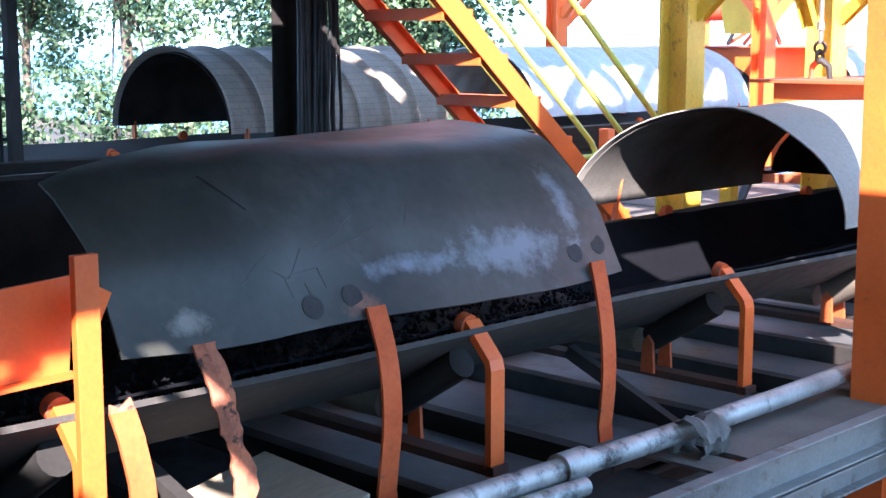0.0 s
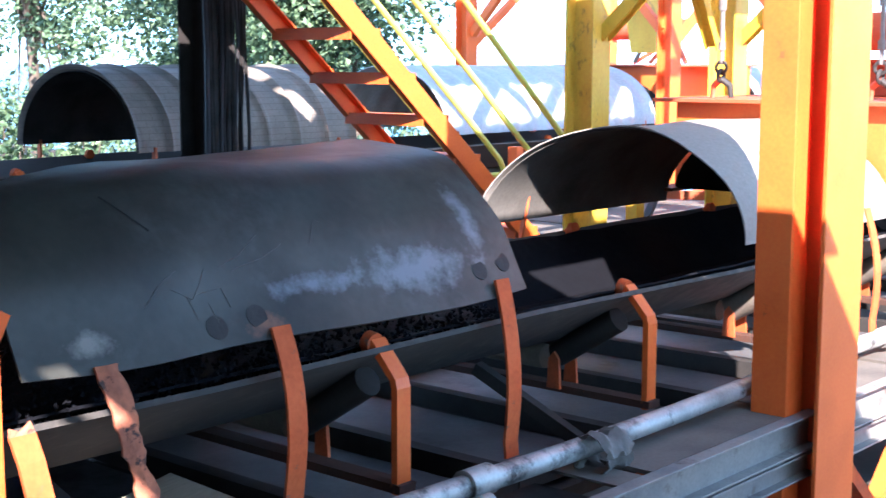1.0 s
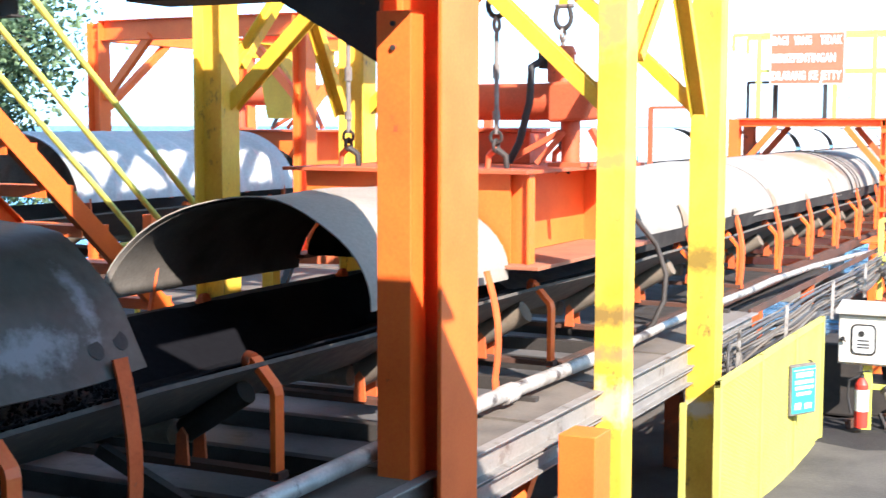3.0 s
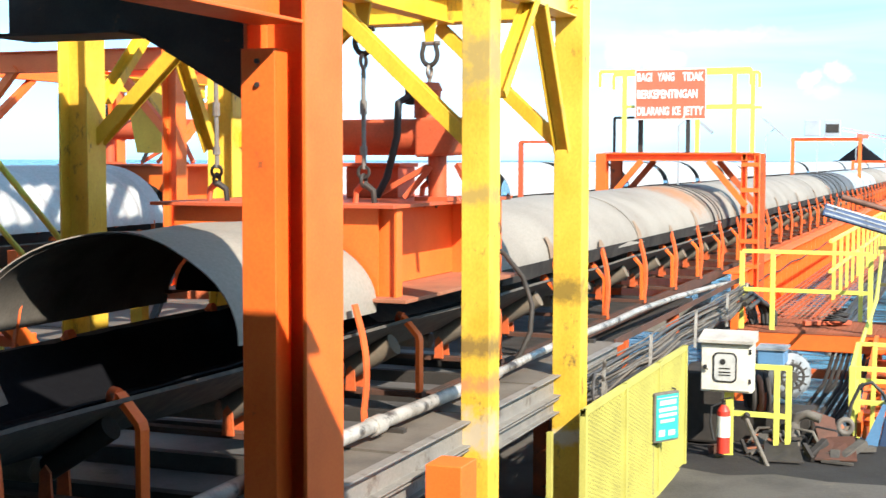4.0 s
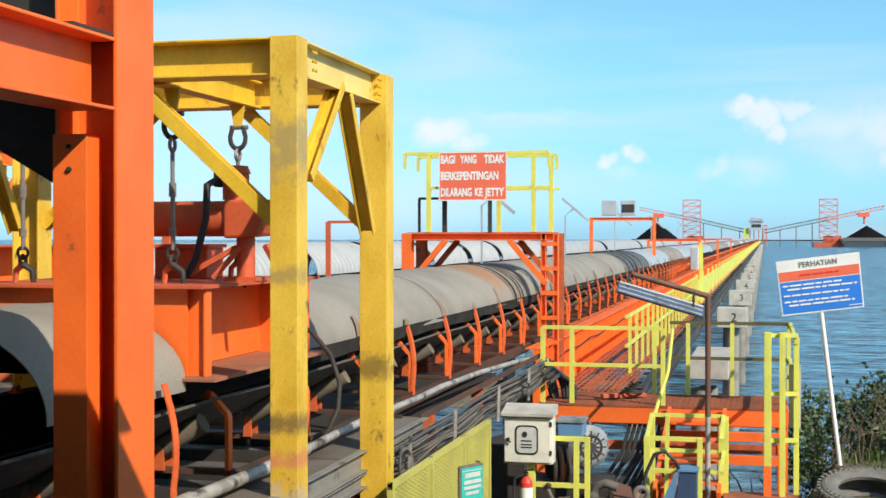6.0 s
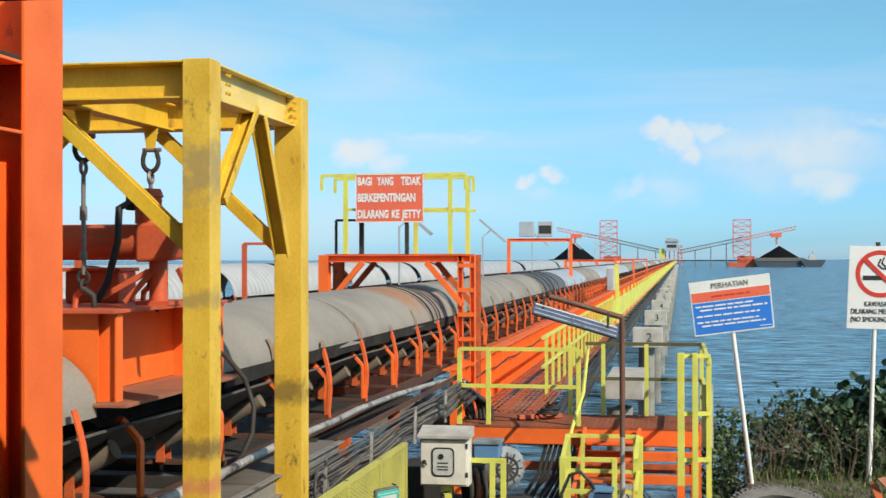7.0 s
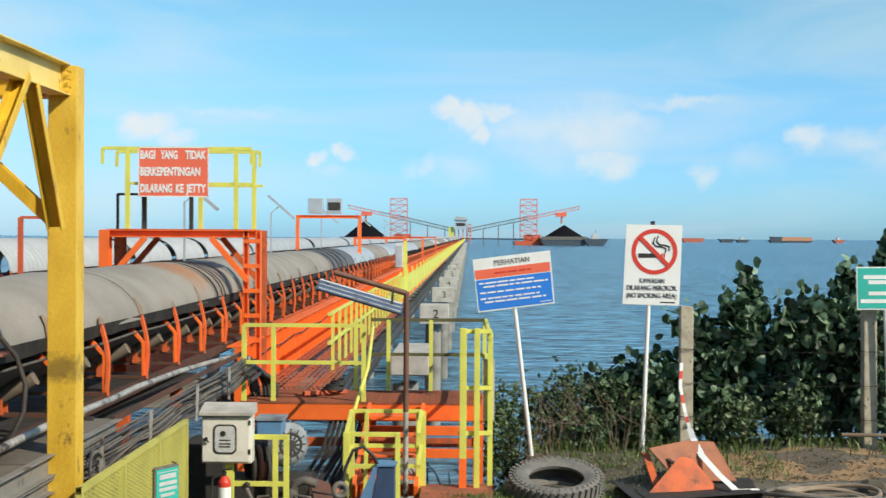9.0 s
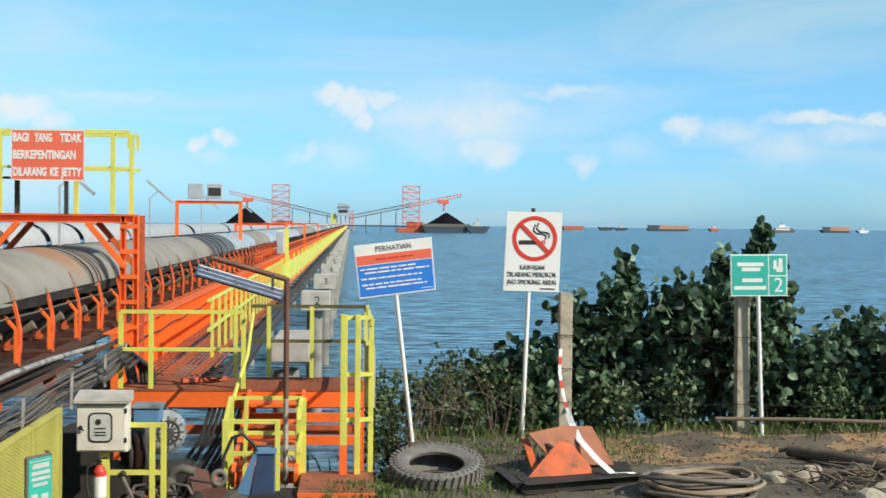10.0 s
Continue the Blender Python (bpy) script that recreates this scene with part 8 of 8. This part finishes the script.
for x, y in lamp_spots:
    t = thing("jetty_lamp", "slanting tube lamp on a thin post between the belts", "lamp", "lamps along the jetty")
    part("post", Shape().bar((x, y, 0.45), (x, y, 3.9), 0.045, 0.045), GALV, t)
    part("housing", Shape().bar((x - 0.1, y, 4.45), (x + 0.75, y, 3.72), 0.16, 0.07), GALV, t)
    part("bracket", Shape().bar((x, y, 3.88), (x + 0.28, y, 4.12), 0.03, 0.03), GALV, t)
t = thing("control_box", "white control box on a yellow post by the walkway", "cabinet")
part("post", Shape().bar((-1.97, 52, 0.7), (-1.97, 52, 2.95), 0.14, 0.14), YELLOW_PALE, t)
part("body", Shape().box(-2.36, -2.06, 51.8, 52.2, 1.95, 2.85), CREAM, t, bevel=0.02)
part("door", Shape().box(-2.33, -2.10, 51.775, 51.795, 2.02, 2.78), GALV, t)

# ---- stairs and cable column between the belts ----
t = thing("steel_stair", "orange steel stair with plate treads and yellow handrails", "stair")
for x in (-6.3, -7.1):
    part("stringer", Shape().channel((x, 8.35, 1.67), (x, 5.2, 4.33), 0.06 if x > -7 else -0.06, 0.15), ORANGE, t, bevel=0.003)
for i in range(9):
    k = i / 9 + 0.04
    y, z = 8.35 - 3.15 * k, 1.695 + 2.66 * k
    part("tread", Shape().box(-7.08, -6.32, y - 0.13, y + 0.13, z - 0.015, z + 0.015), ORANGE, t, bevel=0.003)
    part("tread_lip", Shape().box(-7.08, -6.32, y + 0.13, y + 0.142, z - 0.05, z + 0.015), ORANGE, t)
    part("tread_lip", Shape().box(-7.08, -6.32, y - 0.142, y - 0.13, z - 0.06, z + 0.02), ORANGE, t)
for x in (-6.27, -7.13):
    part("handrail", Shape().tube([(x, 8.5, 2.14), (x, 5.2, 4.92)], 0.022, 8), YELLOW_PALE, t, smooth=True)
    part("handrail", Shape().tube([(x, 8.95, 1.56), (x, 8.95, 2.18), (x, 8.9, 2.26), (x, 8.5, 2.60), (x, 5.2, 5.38)], 0.024, 8), YELLOW_PALE, t, smooth=True)
    part("rail_post", Shape().bar((x, 5.36, 4.15), (x, 5.36, 5.22), 0.05, 0.05), YELLOW, t)
    part("rail_return", Shape().tube([(x, 8.5, 2.14), (x, 8.93, 2.14)], 0.022, 8), YELLOW_PALE, t)
part("landing", Shape().box(-7.4, -5.9, 8.3, 9.4, 1.50, 1.55), DARK_STEEL, t)
for x in (-7.3, -6.0):
    for y in (8.4, 9.3):
        part("landing_leg", Shape().bar((x, y, -0.1), (x, y, 1.5), 0.1, 0.1), ORANGE_DUSTY, t)

t = thing("cable_column", "black steel column wrapped with vertical cables", "column")
part("column", Shape().hbeam((-7.5, 6.10, -0.1), (-7.5, 6.10, 5.5), 0.26, 0.30, up=(1, 0, 0)), MATT_BLACK, t)
rng = random.Random(9)
for i in range(12):
    y = 5.93 + 0.032 * i
    part("cable", Shape().tube([(-7.30 + rng.uniform(-0.02, 0.03), y + rng.uniform(-0.02, 0.02), z) for z in (0.2, 1.2, 2.0, 2.6, 3.2, 4.0, 5.4)], rng.uniform(0.012, 0.022), 7), MATT_BLACK if i % 4 else BLACK, t, smooth=True)
t = thing("lattice_post", "dark lattice post with rungs and cables", "post")
for dx in (0.0, 0.42):
    part("leg", Shape().bar((-10.44 + dx, 4.86 + dx * 0.9, -0.1), (-10.44 + dx, 4.86 + dx * 0.9, 5.5), 0.09, 0.09), DARK_STEEL, t)
for i in range(16):
    part("rung", Shape().bar((-10.44, 4.86, 0.4 + 0.32 * i), (-10.02, 5.24, 0.4 + 0.32 * i), 0.03, 0.03), DARK_STEEL, t)
for i in range(4):
    part("cable", Shape().tube([(-10.34 + 0.08 * i, 4.92 + 0.08 * i, z) for z in (0.5, 2, 3.5, 5.4)], 0.018, 6), BLACK, t)
part("yellow_strip", Shape().bar((-10.2, 4.75, 0), (-10.2, 4.75, 3.0), 0.14, 0.05), YELLOW, t)

# near scraps at the first belt stretch
t = thing("flat_post", "orange flat-bar post with a bent sheet bracket", "post")
part("post", Shape().bar((-3.28, 1.90, 0.9), (-3.28, 1.90, 2.49), 0.075, 0.03, up=(1, 0, 0)), ORANGE, t, bevel=0.003)
part("gusset", Shape().prism([(-3.30, 1.94, 2.40), (-3.34, 2.02, 2.36), (-3.34, 1.98, 2.28), (-3.32, 1.93, 2.22)], (-0.02, 0, 0)), ORANGE, t)
part("panel", Shape().prism([(-3.42, 1.2, 2.36), (-3.42, 1.95, 2.41), (-3.42, 1.92, 2.12), (-3.42, 1.2, 2.06)], (-0.015, 0, 0)), ORANGE, t)
part("upper_panel", Shape().prism([(-3.6, 1.0, 2.55), (-3.6, 1.80, 2.52), (-3.6, 1.78, 2.40), (-3.6, 1.0, 2.43)], (-0.015, 0, 0)), RED_OXIDE, t)
part("flange", Shape().bar((-3.40, 1.2, 2.11), (-3.40, 1.93, 2.13), 0.05, 0.012), ORANGE, t)
t = thing("cut_strap", "burnt-off stub of an orange strap", "strap")
part("stub", ribbon([(-3.30, 2.10, 1.2), (-3.295, 2.09, 1.6), (-3.30, 2.075, 1.8), (-3.315, 2.055, 1.93), (-3.335, 2.04, 2.01)], 0.085, -0.012), STRAP, t)
part("burnt_end", Shape().sheet([[(-3.335, 2.0, 2.0), (-3.335, 2.04, 2.0), (-3.335, 2.085, 2.0)], [(-3.34, 2.005, 2.035), (-3.345, 2.035, 2.02), (-3.34, 2.07, 2.045)]], -0.012), BURNT, t, "scorched end of the stub")
t = thing("loose_plank", "pale splintered plank lying on the deck", "plank")
part("plank", Shape().prism([(-3.93, 3.0, 1.56), (-3.29, 2.95, 1.56), (-3.24, 2.58, 1.50), (-3.86, 2.52, 1.50)], (0, 0, -0.03)), PALE_WOOD, t, bevel=0.004)
for x in (-3.85, -3.35):
    part("batten", Shape().box(x, x + 0.06, 2.55, 2.95, 1.29, 1.47), PALE_WOOD, t)


# ---- trees and shore bushes ----
def tree(x, y, height, spread, seed, leaves, leaf, z0=0.0, low=0.1):
    rng = random.Random(seed)
    t = thing("tree", "leafy green tree with a loose broken crown", "tree", "trees behind the belts")
    trunk = [(x, y, z0 - 0.3), (x + rng.uniform(-0.2, 0.2), y, z0 + height * 0.25), (x + rng.uniform(-0.4, 0.4), y + rng.uniform(-0.3, 0.3), z0 + height * 0.5)]
    part("trunk", Shape().tube(trunk, 0.05 * height ** 0.9 * 0.5, 10, r_end=0.04 * height * 0.3), BARK, t, smooth=True)
    centres, limbs = [], Shape()
    for i in range(26):
        a, h = rng.uniform(0, 6.28), rng.uniform(low, 1.0)
        r = spread * (0.35 + 0.65 * math.sin(math.pi * min(0.95, h * 0.85))) * rng.uniform(0.4, 1.05)
        tip = Vector((x + r * math.cos(a), y + r * math.sin(a), z0 + height * h))
        mid = Vector(trunk[2]).lerp(tip, 0.5) + Vector((0, 0, 0.06 * height * rng.random()))
        part("limb", Shape().tube([Vector(trunk[1]).lerp(Vector(trunk[2]), rng.random()), mid, tip], 0.06, 6, r_end=0.015), BARK, t)
        k = spread * 0.17
        centres += [(tip, (k, k, k * 0.7)), (tip + Vector((rng.uniform(-k, k), rng.uniform(-k, k), -k * 0.6)) * 1.6, (k * 0.8, k * 0.8, k * 0.5)), (mid, (k * 0.8, k * 0.8, k * 0.6))]
    o = new("crown", raw_mesh("crown", leaf_cloud(rng, centres, leaves, leaf, 0.5), LEAF_TREE))
    o.parent = t
    return t


for i, (x, y, h, s, n, lf) in enumerate(((-18.0, 18, 8.0, 3.0, 30000, 0.066), (-23.5, 20, 8.5, 3.4, 30000, 0.072), (-28.5, 18, 8.5, 2.7, 8500, 0.078), (-35.5, 19, 7.0, 2.3, 9500, 0.085),
                                         (-31, 25, 8, 2.8, 9000, 0.09))):
    tree(x, y, h, s, 30 + i, n, lf, shore_z(x, y) if y < 20 else -0.3)


def bush(label, spots, leaves, leaf, seed, group="", mat=LEAF):
    """A shrub: many thin stems from the ground, with leaves round their upper ends."""
    rng = random.Random(seed)
    t = thing("shrub", label, "shrub", group)
    centres = []
    for x, y, top, wide in spots:
        z0 = shore_z(x, y)
        for _ in range(5):
            dx, dy = rng.gauss(0, wide * 0.4), rng.gauss(0, wide * 0.3)
            tip = Vector((x + dx, y + dy, top - abs(rng.gauss(0, 0.18))))
            base = Vector((x + dx * 0.3, y + dy * 0.3, z0 - 0.1))
            part("stem", Shape().tube([base, base.lerp(tip, 0.5) + Vector((rng.uniform(-0.12, 0.12), rng.uniform(-0.1, 0.1), 0)), tip], 0.022, 5, r_end=0.008), BARK, t)
            for k in (1.0, 0.85, 0.7, 0.5, 0.3):
                p = base.lerp(tip, k)
                if p.z > -0.3:
                    centres.append((p, (wide * 0.30, wide * 0.26, 0.15)))
    o = new("foliage", raw_mesh("foliage", leaf_cloud(rng, centres, leaves, leaf, 0.25, leaf > 0.08), mat))
    o.parent = t
    return t


bush("low grey-green thicket by the platform", [(1.3, 20.3, 0.75, 0.5), (1.9, 20.5, 1.0, 0.5), (2.5, 20.5, 0.95, 0.5), (0.9, 20.0, 0.5, 0.4)], 5200, 0.042, 51, mat=LEAF_WEED)
bush("broad-leaved shore shrub grown through the fence", [(2.9, 20.7, 0.95, 0.5), (3.5, 20.8, 1.2, 0.55), (4.2, 20.7, 1.95, 0.45), (4.75, 20.9, 2.2, 0.4), (4.82, 20.9, 2.42, 0.14), (5.5, 20.8, 2.0, 0.45)], 4600, 0.09, 52)
bush("tall dark shore shrub with upright shoots", [(6.0, 20.8, 2.2, 0.4), (6.45, 20.9, 2.6, 0.22), (6.95, 20.9, 2.95, 0.17), (7.05, 20.7, 2.3, 0.35), (6.6, 20.5, 1.8, 0.5)], 4000, 0.09, 53)
bush("sprawling dark green shore shrub", [(7.8, 20.7, 1.35, 0.5), (8.4, 20.7, 1.6, 0.45), (9.1, 20.7, 1.45, 0.6), (9.9, 20.8, 1.5, 0.6), (11, 20.8, 1.8, 0.7), (12.2, 20.8, 1.7, 0.7)], 5200, 0.085, 54)
bush("dry scrub at the foot of the fence", [(2.2, 19.9, 0.42, 0.4), (3.1, 20.1, 0.6, 0.4), (4.4, 20.0, 0.7, 0.5), (5.4, 20.0, 0.7, 0.5), (7.6, 20.0, 0.65, 0.5), (8.8, 20.0, 0.6, 0.6)], 3400, 0.05, 55, mat=LEAF_WEED)
bush("dark inner growth of the shore thicket", [(3.4, 21.2, 0.8, 0.5), (4.4, 21.3, 1.5, 0.6), (5.4, 21.3, 1.6, 0.6), (6.4, 21.3, 1.75, 0.6), (7.4, 21.3, 1.2, 0.6), (8.6, 21.3, 1.1, 0.6), (10, 21.3, 1.1, 0.7)], 5000, 0.09, 56)


bush("pale green shrubs behind the back belt", [(-16, 7.6, 2.2, 0.6), (-16.2, 8.6, 2.7, 0.6), (-16, 9.6, 2.5, 0.6), (-16.3, 10.8, 2.2, 0.6)], 4800, 0.055, 57, mat=LEAF_TREE)


t = thing("dry_twigs", "bare grey twigs standing through the low thicket", "twigs")
rng = random.Random(61)
for i in range(110):
    x, y = rng.uniform(0.7, 3.2), rng.uniform(19.5, 20.6)
    z = shore_z(x, y)
    part("twig", Shape().tube([(x, y, z - 0.05), (x + rng.gauss(0, 0.1), y, z + 0.4), (x + rng.gauss(0, 0.25), y + rng.gauss(0, 0.1), z + rng.uniform(0.35, 1.1))], 0.008, 4, r_end=0.003), TWIG, t)


def grass():
    rng, s = random.Random(2), Shape()
    for _ in range(5200):
        k = rng.random()
        if k < 0.25:
            x, y, h = rng.gauss(1.5, 0.65), rng.gauss(16.1, 0.65), rng.uniform(0.03, 0.12)
        elif k < 0.42:
            x, y, h = rng.uniform(0.2, 1.0), rng.gauss(15.6, 0.4), rng.uniform(0.04, 0.14)
        elif k < 0.75:
            x, y, h = rng.uniform(0.9, 11), rng.gauss(19.8, 0.35), rng.uniform(0.05, 0.22)
        else:
            x, y, h = rng.uniform(1.8, 4.8), rng.gauss(18.6, 0.8), rng.uniform(0.02, 0.10)
        if (x - 1.54) ** 2 + (y - 16.25) ** 2 < 0.6 ** 2 and (x - 1.54) ** 2 + (y - 16.25) ** 2 > 0.27 ** 2:
            continue
        z, a, w = shore_z(x, y), rng.uniform(0, 6.28), rng.uniform(0.006, 0.014)
        dx, dy = w * math.cos(a), w * math.sin(a)
        lx, ly = rng.gauss(0, h * 0.45), rng.gauss(0, h * 0.45)
        s.add([(x - dx, y - dy, z - 0.02), (x + dx, y + dy, z - 0.02), (x + dx * 0.7 + lx * 0.4, y + dy * 0.7 + ly * 0.4, z + h * 0.6), (x + lx, y + ly, z + h), (x - dx * 0.7 + lx * 0.4, y - dy * 0.7 + ly * 0.4, z + h * 0.6)], [(0, 1, 2, 4), (4, 2, 3)])
    tagged(new("grass", raw_mesh("grass", s, GRASS)), "sparse green and straw grass in the yard", "grass", kind="stuff")


grass()


def litter():
    """Dead leaves, chips and crumbs of earth on the yard."""
    rng, s = random.Random(77), Shape()
    for _ in range(5200):
        x, y = rng.uniform(0.8, 9.5), rng.triangular(14.2, 20.2, 18.6)
        z, k = shore_z(x, y) + 0.012, rng.uniform(0.008, 0.034) * (1.0 if rng.random() < 0.93 else 1.8)
        n = Vector((rng.gauss(0, 0.5), rng.gauss(0, 0.5), 1)).normalized()
        a = Matrix.Rotation(rng.uniform(0, 6.28), 3, n) @ n.orthogonal().normalized()
        b, c = n.cross(a), Vector((x, y, z))
        s.add([c - a * k, c + b * k * 0.5 + n * k * 0.25, c + a * k, c - b * k * 0.5 + n * k * 0.25], [(0, 1, 2), (0, 2, 3)])
    tagged(new("leaf_litter", raw_mesh("leaf_litter", s, LITTER)), "brown dead leaves and crumbs strewn on the yard", "litter", kind="stuff")


litter()
